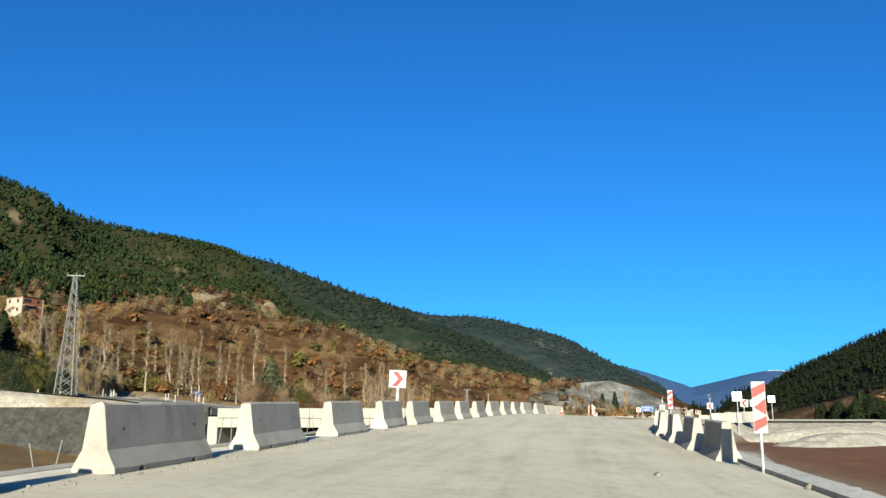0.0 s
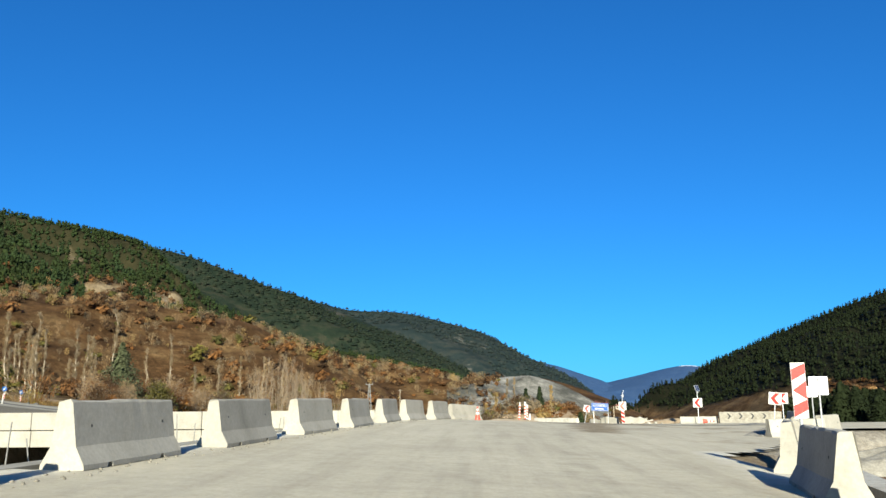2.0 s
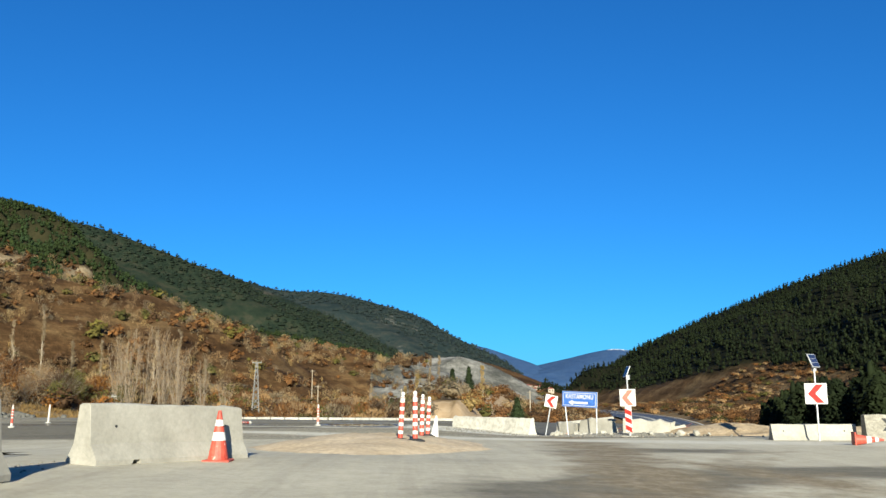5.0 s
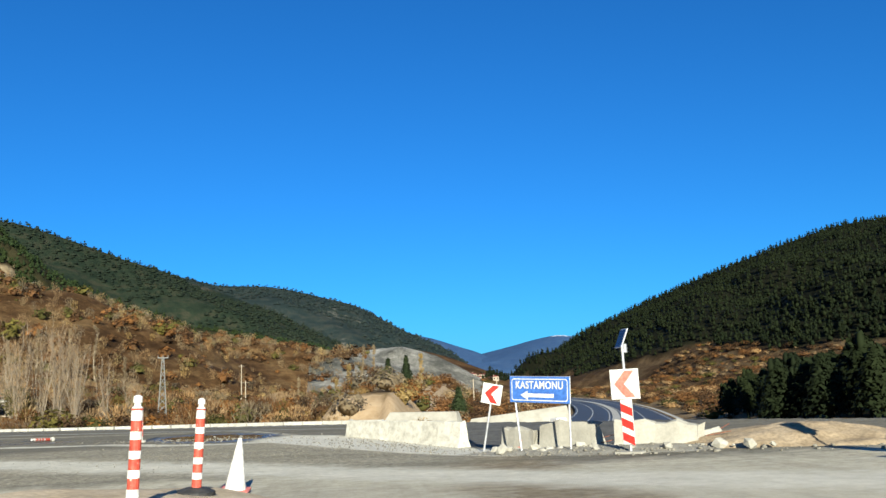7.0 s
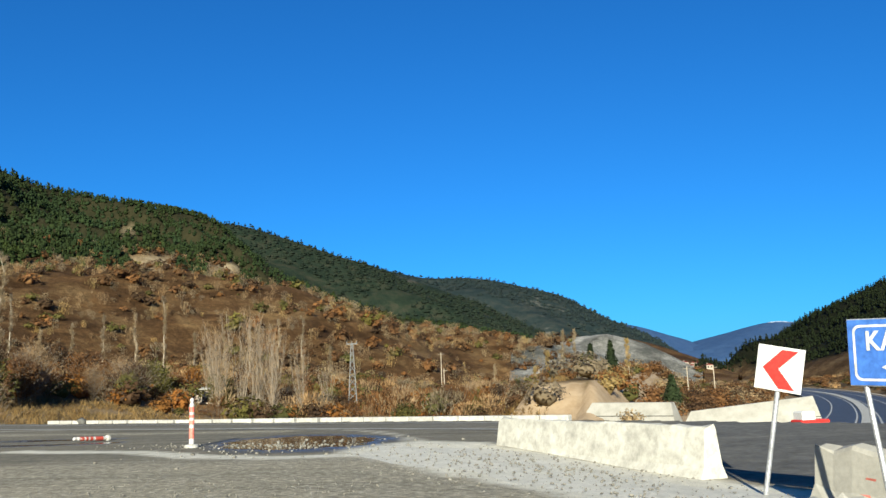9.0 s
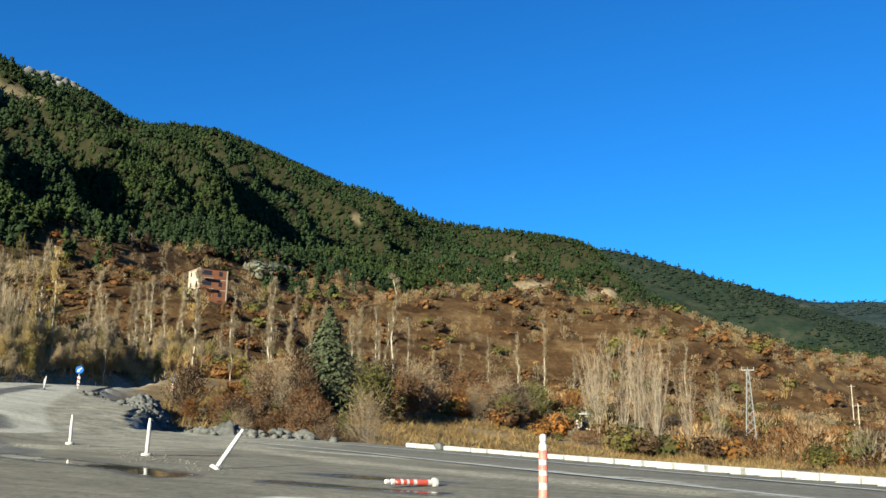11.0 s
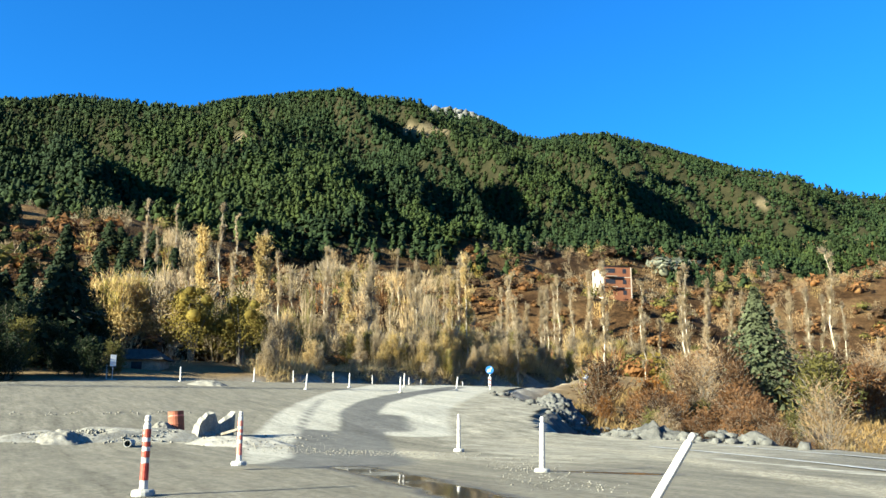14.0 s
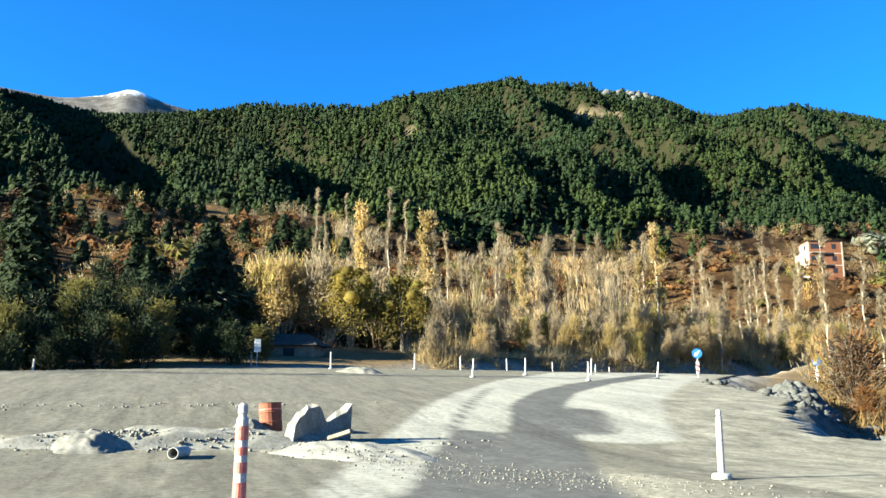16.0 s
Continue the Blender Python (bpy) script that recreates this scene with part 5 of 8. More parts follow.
def conifer(g, height, radius, tiers=15, per=12, size=0.5, low=0.06):
    """A straight trunk with whorls of drooping branches, each a spray of needles."""
    wood = [tube((0, 0, -0.3), (0, 0, height * 0.98), height * 0.018, 0.02, 6)]
    pts, out, cores = [], [], []
    for t in range(tiers):
        f = t / (tiers - 1)
        z = height * (low + (0.97 - low) * f)
        rr = radius * (1 - f) ** 0.85 * (0.85 + 0.3 * g.random()) + 0.12
        n = max(4, int(per * (1 - 0.6 * f)))
        for k in range(n):
            b = 6.283 * (k + g.random() * 0.8) / n
            ln = rr * (0.7 + 0.45 * g.random())
            tip = np.array([math.cos(b) * ln, math.sin(b) * ln, z - 0.18 * ln])
            if f < 0.85:
                wood.append(tube((0, 0, z + 0.1 * ln), tip, 0.03, 0.01, 3))
            m = 24
            s = (0.2 + 0.8 * (np.arange(m) + g.random(m)) / m)[:, None]
            pts.append(np.array([0, 0, z + 0.1 * ln]) * (1 - s) + tip * s + g.normal(size=(m, 3)) * np.array([0.12, 0.12, 0.08]) * rr)
            out.append(np.repeat([[math.cos(b), math.sin(b), 0.7]], m, 0))
        cores.append(ico((rr * 0.45, rr * 0.45, height / tiers * 0.9), (0, 0, z), 0.4, g))
    return joined(wood), joined(cores + [flakes(np.concatenate(pts), np.concatenate(out), size, g)])


def place(x, y, turn=0.0, lean=0.0, dz=0.0):
    return pose(x, y, float(terrain(x, y)) + dz, lean, 0, turn)


def plant(variants, spots, group):
    """Copies of the variants at (x, y, scale); the variants themselves stand at the first spots."""
    for i, (x, y, s) in enumerate(spots):
        src = variants[i % len(variants)]
        m = place(x, y, rng.random() * 360, rng.normal() * 1.5, -0.08)
        if i < len(variants):
            ob = src
            ob.matrix_world = m @ Matrix.Diagonal((s, s, s, 1))
        else:
            ob = copy_thing(src, m)
            ob.scale = (s, s, s)
        tagged(ob, group=group)


g = np.random.default_rng(19)
# tall conifers at the far side of the west road
for x, y, hgt, rad, mat, lab in ((-76.5, 100.5, 14.0, 3.2, FIR, "tall dark green fir beside the road"), (-79, 113.2, 11.0, 4.8, FIR, "broad dark fir with drooping branches"), (-92, 108, 9, 2.6, FIR, "dark fir behind the roadside bushes"), (-104, 106, 12, 2.8, FIR, "dark fir on the lower slope"), (-112, 118, 11, 2.6, FIR, "slender dark fir on the slope"), (-125, 112, 12, 3.0, FIR, "dark fir on the brown slope"), (-59, 176, 12.6, 5.6, SPRUCE, "grey-green spruce above the roadside bushes")):
    t = tree_parts("fir_tree" if mat is FIR else "spruce_tree", *((lambda w, c: (w, BARK, c, mat))(*conifer(g, hgt, rad, 22, 19, 0.42))), lab, "conifer tree")
    t.matrix_world = place(x, y, g.random() * 360, 0, -0.1)
# yellow willows
for x, y, hgt, rad in ((-87.5, 126.2, 9.0, 3.5), (-86.5, 131.0, 8.6, 3.1)):
    t = tree_parts("willow_tree", *((lambda w, c: (w, BARK, c, YELLOW))(*leafy_tree(g, hgt, rad, 9000, 0.16, 0.1, 0.9))), "yellow-green willow with hanging autumn leaves", "willow tree", "drooping yellow leaves")
    t.matrix_world = place(x, y, g.random() * 360)

# poplars: tall thin bare ones, and golden leafed ones
poplars = []
for k in range(5):
    w, c = bare_tree(g, 14.0 + 2 * k, 1.25, 1500, 1, 0.88, 0.8, 0.085)
    poplars.append(tree_parts("poplar_tree", w, PALE_BARK, c, TWIG, "tall narrow bare poplar with pale trunk", "poplar tree", "fine tan twigs"))
golden = []
for k in range(3):
    w, c = bare_tree(g, 15.0 + 2 * k, 2.2, 2200, 1, 0.8, 0.42, 0.20)
    golden.append(tree_parts("poplar_tree", w, PALE_BARK, c, GOLD, "tall poplar with thin golden leaves", "poplar tree", "sparse golden leaves"))
spots = []
for i in range(90):
    a = -104 + 70 * (i + rng.random()) / 90
    r = 112 + 90 * rng.random()
    spots.append((CX + r * math.sin(math.radians(a)), CY + r * math.cos(math.radians(a)), 0.6 + 0.35 * rng.random()))
row = [(-172 + 7.2 * i, 288 + 4.5 * i + 3 * rng.random(), 0.90 + 0.2 * rng.random()) for i in range(16)]
near = [(-97, 150, 0.95), (-100, 158, 0.9), (-132, 205, 0.95), (-126, 208, 1.0), (-140, 200, 0.9), (-120, 190, 0.85), (-150, 215, 1.0)]
plant(poplars, near + [q for q in spots if not (-104 < math.degrees(math.atan2(q[0], q[1] - 100)) < -79)] + row, group="bare poplars on the slope")
plant(golden, [(-95.8, 135.8, 1.0), (-92, 128, 0.85), (-98, 165, 0.8), (-104, 150, 0.85), (-110, 140, 0.8), (-115, 172, 0.8)], group="golden poplars")
# grove of many-stemmed bare trees in the field
grove = []
for k in range(3):
    w, c = bare_tree(g, 16.0, 2.6, 650, 9, 0.80, 0.8, 0.05, 0.45, 0.26)
    grove.append(tree_parts("poplar_clump", w, STEM_BARK, c, GROVE_TWIG, "clump of slender bare poplar stems", "bare trees", "fine tan twigs"))
plant(grove, [(-47, 226, 0.95), (-43.5, 229, 1.05), (-40, 227, 1.0), (-36.5, 224.5, 0.9), (-50, 231, 0.8), (-33, 229, 0.75), (-42, 233, 0.95), (-38.5, 231, 0.85), (-29, 231, 0.6), (-45, 222.5, 0.8)], group="bare poplar grove in the field")

# trees on the earth bank before the quarry
for x, y, hgt, rad in ((15.5, 242, 5.8, 1.2), (19.2, 246, 6.4, 1.4), (26.5, 222, 5.4, 2.0), (3.0, 236, 5.0, 1.9)):
    t = tree_parts("cypress_tree", *((lambda w, c: (w, BARK, c, FIR))(*conifer(g, hgt, rad, 16, 12, 0.42))), "narrow dark green conifer on the earth bank", "conifer tree")
    t.matrix_world = place(x, y, g.random() * 360, 0, -0.1)
plant([copy_thing(golden[0], Matrix.Identity(4)), copy_thing(poplars[1], Matrix.Identity(4))], [(8.0, 236, 0.5), (10.5, 238, 0.55), (5.5, 244, 0.5), (13.0, 250, 0.55), (22.5, 250, 0.45), (-1.5, 240, 0.5)], group="thin trees before the quarry")

# belt of golden reeds, willows and shrubs along the west road
thicket = []
for mat, lab, low in ((GOLD, "straw gold willow shrub with plumes of dry leaves", 0.04), (OLIVE_GOLD, "yellow-green shrub beside the road", 0.04), (TWIG, "bare tan thicket beside the road", 0.05), (GOLD, "pale gold shrub with upright shoots", 0.06), (TWIG, "pale tan shrub beside the road", 0.04)):
    w, c = leafy_tree(g, 4.6, 1.9, 2600, 0.13, low, 0.55, 6, 0.16)
    w2, c2 = bare_tree(g, 5.2, 1.7, 1100, 7, 0.84, 0.55, 0.075, 0.38, 0.16)
    thicket.append(tree_parts("roadside_shrub", joined([w, w2]), STEM_BARK, joined([c, c2]), mat, lab, "shrub"))
spots = []
for i in range(330):
    f = (i + rng.random()) / 330
    y = 92 + 126 * f
    back = 1.6 + 20 * rng.random() ** 1.15
    x = float(np.interp(y, WEST_Y, WEST_X)) - back
    spots.append((x, y, float(np.interp(back, [1.6, 7, 18], [0.42, 0.68, 0.95])) * (0.75 + 0.5 * rng.random()) * (1 + 0.35 * float(smooth(150, 175, y)))))


def before_willows(x, y):
    """True in front of the willows and the hut, where the verge is bare."""
    return -78.5 < math.degrees(math.atan2(x, y - 100)) < -68.2 and math.hypot(x, y - 100) < 94


tall_plumes = [(-88 - 5 * rng.random(), 117.5 + 6.5 * rng.random(), 1.1 + 0.45 * rng.random()) for _ in range(14)]
plant(thicket, tall_plumes + [p for p in spots if p[1] > 118 and not before_willows(p[0], p[1]) and fbm(p[0] / 10, p[1] / 10, 2, 93) > -0.12], group="roadside shrubs by the west road")
# dull foliage, and the shade at this end is put into its dark colours
dusky = []
for mat, lab in ((FIR, "dull dark green bush beside the road"), (OLIVE, "dull olive bush beside the road"), (FIR, "dark evergreen shrub beside the road")):
    w, c = bare_tree(g, 5.0, 1.9, 3000, 5, 0.6, 0.34, 0.11, 0.8)
    dusky.append(tree_parts("roadside_bush", w, BARK, c, mat, lab, "bush"))
dark_spots = [p for p in spots if p[1] <= 117]
for i in range(64):
    a, r = -103 + 24 * rng.random(), 78 + 62 * rng.random()
    dark_spots.append((CX + r * math.sin(math.radians(a)), CY + r * math.cos(math.radians(a)), 0.8 + 0.5 * rng.random()))
plant(dusky, dark_spots, group="dark bushes by the west road")

# reeds along the far edge of the west road
g2 = np.random.default_rng(23)
ry2 = 129.5 + 62 * g2.random(2600)
rx2 = np.interp(ry2, WEST_Y, WEST_X) - 0.8 - 7.5 * g2.random(2600)


def reed(g):
    n = 16
    pts = g.normal(size=(n, 3)) * np.array([0.22, 0.22, 0])
    d = g.normal(size=(n, 3)) * 0.75 + np.array([0, 0, 0.9])
    u = g.normal(size=(n, 3))
    u[:, 2] = 0
    u /= np.linalg.norm(u, axis=1, keepdims=True)
    v = np.stack([pts - u * 0.032, pts + u * 0.032, pts + d * (0.55 + 0.5 * g.random((n, 1)))], 1).reshape(-1, 3)
    return v, np.arange(3 * n).reshape(-1, 3)


rh = (0.45 + 0.95 * g2.random(2600) ** 1.5) * np.clip(1.0 + 1.6 * fbm(rx2 / 5, ry2 / 5, 3, 95), 0.3, 1.6) * np.interp(np.interp(ry2, WEST_Y, WEST_X) - rx2, [0.8, 3, 8], [0.5, 0.9, 1.25])
for k, (mat, word) in enumerate(((GOLD, "straw gold"), (TWIG, "pale tan"), (GOLD, "golden"))):
    m = (np.arange(2600) % 5 // 2 == k) & (fbm(rx2 / 4, ry2 / 4, 3, 96) > -0.25)
    scatter("reeds", [reed(g2) for _ in range(5)], rx2[m], ry2[m], rh[m], np.ones(m.sum()), mat, word + " reeds along the far road edge", "reeds")

# russet bushes and small trees behind the hollow and along the field
# autumn browns, several darkened in colour for the deep shade on this row
bushes = []
for k, (mat, lab, hgt, spread, twigs, thin) in enumerate(((RUSSET, "russet brown bush with thin autumn leaves", 3.4, 1.6, 2600, 0.13), (GROVE_TWIG, "bare brown bush with many fine twigs", 3.8, 1.7, 2600, 0.05), (BROWN_LEAF, "dark brown bush by the field", 3.2, 1.7, 3000, 0.14), (BROWN_LEAF, "dark thicket of bare shoots by the field", 3.0, 1.8, 2400, 0.06), (RUSSET, "rust brown autumn bush by the field", 2.8, 1.5, 2800, 0.15), (OLIVE, "dark olive green bush by the field", 2.8, 1.5, 2600, 0.15), (AMBER, "orange-gold autumn bush by the field", 2.9, 1.4, 2400, 0.14))):
    w, c = bare_tree(g, hgt, spread, 1900, 7, 0.6, 0.30, thin * 0.7, 1.0)
    bushes.append(tree_parts("bush", w, BARK, c, mat, lab, "bush"))
spots = []
for i in range(70):
    f = (i + rng.random()) / 70
    x = float(np.interp(f, [0, 0.2, 0.45, 0.7, 0.9, 1], [-43, -54, -60, -60, -55, -49])) + 5 * rng.normal()
    y = float(np.interp(f, [0, 0.2, 0.45, 0.7, 0.9, 1], [149, 162, 180, 202, 220, 233])) + 3 * rng.normal()
    spots.append((x, y, (1.0 + 0.9 * rng.random()) * (0.68 if f < 0.3 else 1.0)))
for i in range(22):
    x = -48 + 15 * rng.random()
    y = 143 + 0.1 * (-30 - x) + 9 * rng.random()
    if platform(x, y) < -3:
        spots.append((x, y, 0.35 + 0.45 * rng.random()))
for i in range(36):
    spots.append((-15 + 30 * rng.random(), 208 + 30 * rng.random(), 0.7 + 0.6 * rng.random()))
plant(bushes, spots, group="autumn bushes beyond the road")

# autumn thickets between the field and the brown slope
g3 = np.random.default_rng(31)
px, py = -64 + 76 * g3.random(900), 196 + 170 * g3.random(900) ** 1.3
ok = (platform(px, py) < -6) & (valley_road(px, py)[0] > 16) & (fbm(px / 16, py / 16, 3, 97) > -0.10) & (np.hypot(px + 42, (py - 219) * 0.7) > 9)
ok &= px < 4 - 0.10 * (py - 196)
px, py = px[ok], py[ok]
hh = (1.6 + 4.2 * g3.random(len(px)) ** 1.6) * np.interp(py, [196, 240, 360], [0.75, 1.0, 1.2])
kindr = g3.random(len(px))
for lo, hi, protos, mat, word in ((0, 0.28, FULL_TWIGGY, RUSSET, "russet"), (0.28, 0.48, FULL_TWIGGY, GROVE_TWIG, "bare brown"), (0.48, 0.62, FINE_SHRUBS, BROWN_LEAF, "dark brown"), (0.62, 0.76, FINE_SHRUBS, OLIVE, "olive green"), (0.76, 0.88, FINE_SHRUBS, AMBER, "orange-gold"), (0.88, 1.0, FULL_TWIGGY, TWIG, "bare tan")):
    m = (kindr >= lo) & (kindr < hi)
    scatter("autumn_thicket", protos, px[m], py[m], hh[m], hh[m] * (1.0 + 0.4 * g3.random(m.sum())), mat, word + " thicket at the foot of the brown slope", "scrub")

# dry grass on the field
px, py = polar_points(-48, 6, 24, 110, 0.85)
ok = (platform(px, py) < -2.6) & (fbm(px / 9, py / 9, 3, 90) > -0.35)
px, py = px[ok], py[ok]


def tussock(g):
    n = 9
    pts = g.normal(size=(n, 3)) * np.array([0.16, 0.16, 0])
    d = g.normal(size=(n, 3)) * 0.35 + np.array([0, 0, 1])
    u = g.normal(size=(n, 3))
    u[:, 2] = 0
    u /= np.linalg.norm(u, axis=1, keepdims=True)
    v = np.stack([pts - u * 0.05, pts + u * 0.05, pts + d * (0.6 + 0.5 * g.random((n, 1)))], 1).reshape(-1, 3)
    return v, np.arange(3 * n).reshape(-1, 3)


hh = 0.35 + 0.35 * rng.random(len(px))
scatter("dry_grass", [tussock(rng) for _ in range(6)], px, py, hh, np.ones(len(px)), GRASS, "dry brown grass of the field", "grass")


# ---------------------------------------------------------------- small builders
def box(bm, cx, cy, cz, sx, sy, sz, m=None, bevel=0.0):
    r = bmesh.ops.create_cube(bm, size=1.0, matrix=(m or Matrix.Identity(4)) @ Matrix.Translation((cx, cy, cz)) @ Matrix.Diagonal((sx, sy, sz, 1)))
    if bevel:
        edges = list({e for v in r["verts"] for e in v.link_edges})
        bmesh.ops.bevel(bm, geom=edges, offset=bevel, segments=1, affect="EDGES")


def cyl(bm, p, q, r0, r1=None, n=12, cap=True):
    p, q = Vector(p), Vector(q)
    d = q - p
    m = Matrix.Translation((p + q) / 2) @ d.to_track_quat("Z", "Y").to_matrix().to_4x4()
    bmesh.ops.create_cone(bm, cap_ends=cap, segments=n, radius1=r0, radius2=r0 if r1 is None else r1, depth=d.length, matrix=m)


def lathe(bm, profile, n=14):
    """Turns (radius, z) pairs round the z axis."""
    rings = []
    for r, z in profile:
        rings.append([bm.verts.new((r * math.cos(6.28319 * k / n), r * math.sin(6.28319 * k / n), z)) for k in range(n)])
    for a, b in zip(rings, rings[1:]):
        for k in range(n):
            bm.faces.new((a[k], a[(k + 1) % n], b[(k + 1) % n], b[k]))
    bm.faces.new(rings[-1])


def flat(bm, pts, z=0.0, thick=0.003):
    """A thin plate of the outline pts in the x-z plane, its face towards -y."""
    front = [bm.verts.new((x, z - thick, y)) for x, y in pts]
    back = [bm.verts.new((x, z, y)) for x, y in pts]
    bm.faces.new(front)
    bm.faces.new(back[::-1])
    n = len(pts)
    for k in range(n):
        bm.faces.new((front[k], back[k], back[(k + 1) % n], front[(k + 1) % n]))


def rubble_mesh(name, seed, n=1, flatten=0.7):
    """An angular broken stone about 1 across."""
    g2 = np.random.default_rng(seed)
    bm = bmesh.new()
    bmesh.ops.create_icosphere(bm, subdivisions=1, radius=0.5)
    for v in bm.verts:
        v.co *= 0.65 + 0.6 * g2.random()
        v.co.z *= flatten
    me = bpy.data.meshes.new(name)
    bm.to_mesh(me)
    bm.free()
    return me


# ---------------------------------------------------------------- concrete barriers
def barrier_profile(h):
    return [(0.30, 0.0), (0.30, 0.07 * h / 0.9), (0.175, 0.30 * h / 0.9), (0.10, h - 0.03), (0.075, h), (-0.075, h), (-0.10, h - 0.03), (-0.175, 0.30 * h / 0.9), (-0.30, 0.07 * h / 0.9), (-0.30, 0.0)]


def barrier_bmesh(length, h, seed, chip=0.02, notches=True):
    """A jersey barrier along x, cast in one piece, with worn edges and two lifting notches under it."""
    g2 = np.random.default_rng(seed)
    bm = bmesh.new()
    prof = barrier_profile(h)
    xs = list(np.linspace(-length / 2, length / 2, max(6, int(length / 0.22))))
    if notches:
        xs = sorted([x for x in xs if min(abs(x + length * 0.27), abs(x - length * 0.27)) > 0.14] + [s * length * 0.27 + d for s in (-1, 1) for d in (-0.085, -0.055, 0.055, 0.085)])
    rings = []
    worn = {}
    for i, x in enumerate(xs):
        ring = []
        for k, (y, z) in enumerate(prof):
            edge = 1.0 if 2 < k < 7 else 0.5
            end = 1.6 if i in (0, len(xs) - 1) else 1.0
            j = g2.normal(size=3) * chip * 0.35 * edge * end
            if 0 < i < len(xs) - 1 and x - xs[i - 1] < 0.16:
                j = worn.get(k, j) * (1.0 if i > 1 else 0.0)        # no kink where the notches crowd the rings
            worn[k] = j
            zz = z
            if notches and k in (0, 9) and any(abs(x - c) < 0.06 for c in (-length * 0.27, length * 0.27)):
                zz = z + 0.062
            ring.append(bm.verts.new((x + (j[0] if i in (0, len(xs) - 1) else 0), y + j[1] * 0.12, zz + (j[2] if z > 0.01 else 0))))
        rings.append(ring)
    n = len(prof)
    for a, b in zip(rings, rings[1:]):
        for k in range(n):
            bm.faces.new((a[k], b[k], b[(k + 1) % n], a[(k + 1) % n]))
    bm.faces.new(rings[0])
    bm.faces.new(rings[-1][::-1])
    bmesh.ops.recalc_face_normals(bm, faces=bm.faces)
    return bm


def barrier_thing(length, h, seed, label, group="", cast=None):
    root = new("concrete_barrier")
    tagged(root, label, "concrete barrier", group)
    part("block", barrier_bmesh(length, h, seed), cast or CONCRETE, root)
    # black discs on the face give the shade inside the lifting holes
    for x in (-length * 0.36, length * 0.36):
        bm = bmesh.new()
        cyl(bm, (x, -0.145, h * 0.62), (x, -0.105, h * 0.62), 0.022, n=8)
        part("lifting_hole", bm, BLACK, root, "black disc for the shade inside a lifting hole")
    return root


LEFT_LINE = [(-2.4, 3.4), (-2.4, 8.9), (-2.45, 14.3), (-2.45, 20.3), (-2.4, 26.3), (-2.2, 31), (-1.82, 36.1), (-1.6, 41.5), (-1.25, 46.6), (-0.85, 52), (-0.4, 57.2), (0.02, 62.8), (0.55, 67.6), (1.45, 72.0)]


def stand(x, y, heading, dz=0.0, tilt=0.0):
    """Pose on the road at (x, y), its own x axis along the heading (degrees from +y towards +x)."""
    t = math.radians(heading)
    a = float(paved(x - 0.8 * math.sin(t), y - 0.8 * math.cos(t)))
    b = float(paved(x + 0.8 * math.sin(t), y + 0.8 * math.cos(t)))
    return pose(x, y, (a + b) / 2 + 0.015 + dz, tilt, -math.degrees(math.atan2(b - a, 1.6)), 90 - heading)


proto = [barrier_thing(3.2, 0.9, 100 + k, "pale weathered concrete jersey barrier beside the road", "left roadside barriers") for k in range(3)]
for k, (cx, cy) in enumerate(LEFT_LINE):
    (ax, ay), (bx, by) = LEFT_LINE[max(0, k - 1)], LEFT_LINE[min(len(LEFT_LINE) - 1, k + 1)]
    hd = math.degrees(math.atan2(bx - ax, by - ay))
    m = stand(cx + 1.6 * math.sin(radians(hd)), cy + 1.6 * math.cos(radians(hd)), hd + (1.0 if k % 3 == 0 else -0.6), 0.0)
    if k < 3:
        proto[k].matrix_world = m
    else:
        copy_thing(proto[k % 3], m)
end_block = barrier_thing(3.05, 0.84, 110, "pale concrete barrier turned across the end of the row")
end_block.matrix_world = stand(3.0, 78.7, 30)

RIGHT_LINE = [(7.35, 18.5, 2, -0.02), (7.3, 22.5, 3, -0.02), (7.35, 26.8, 4, 0), (7.5, 31.9, 5, 0), (7.85, 36.5, 7, 0), (8.3, 41.2, 12, 0), (9.35, 46.0, 20, 0)]
right = [barrier_thing(2.9, 0.9, 120 + k, "concrete jersey barrier with a shaded face at the kerb", "right roadside barriers") for k in range(2)]
for k, (x, y, hd, dz) in enumerate(RIGHT_LINE):
    m = stand(x + 1.45 * math.sin(radians(hd)), y + 1.45 * math.cos(radians(hd)), hd + 180, dz, 1.5 * (-1) ** k)
    if k < 2:
        right[k].matrix_world = m
    else:
        copy_thing(right[k % 2], m)
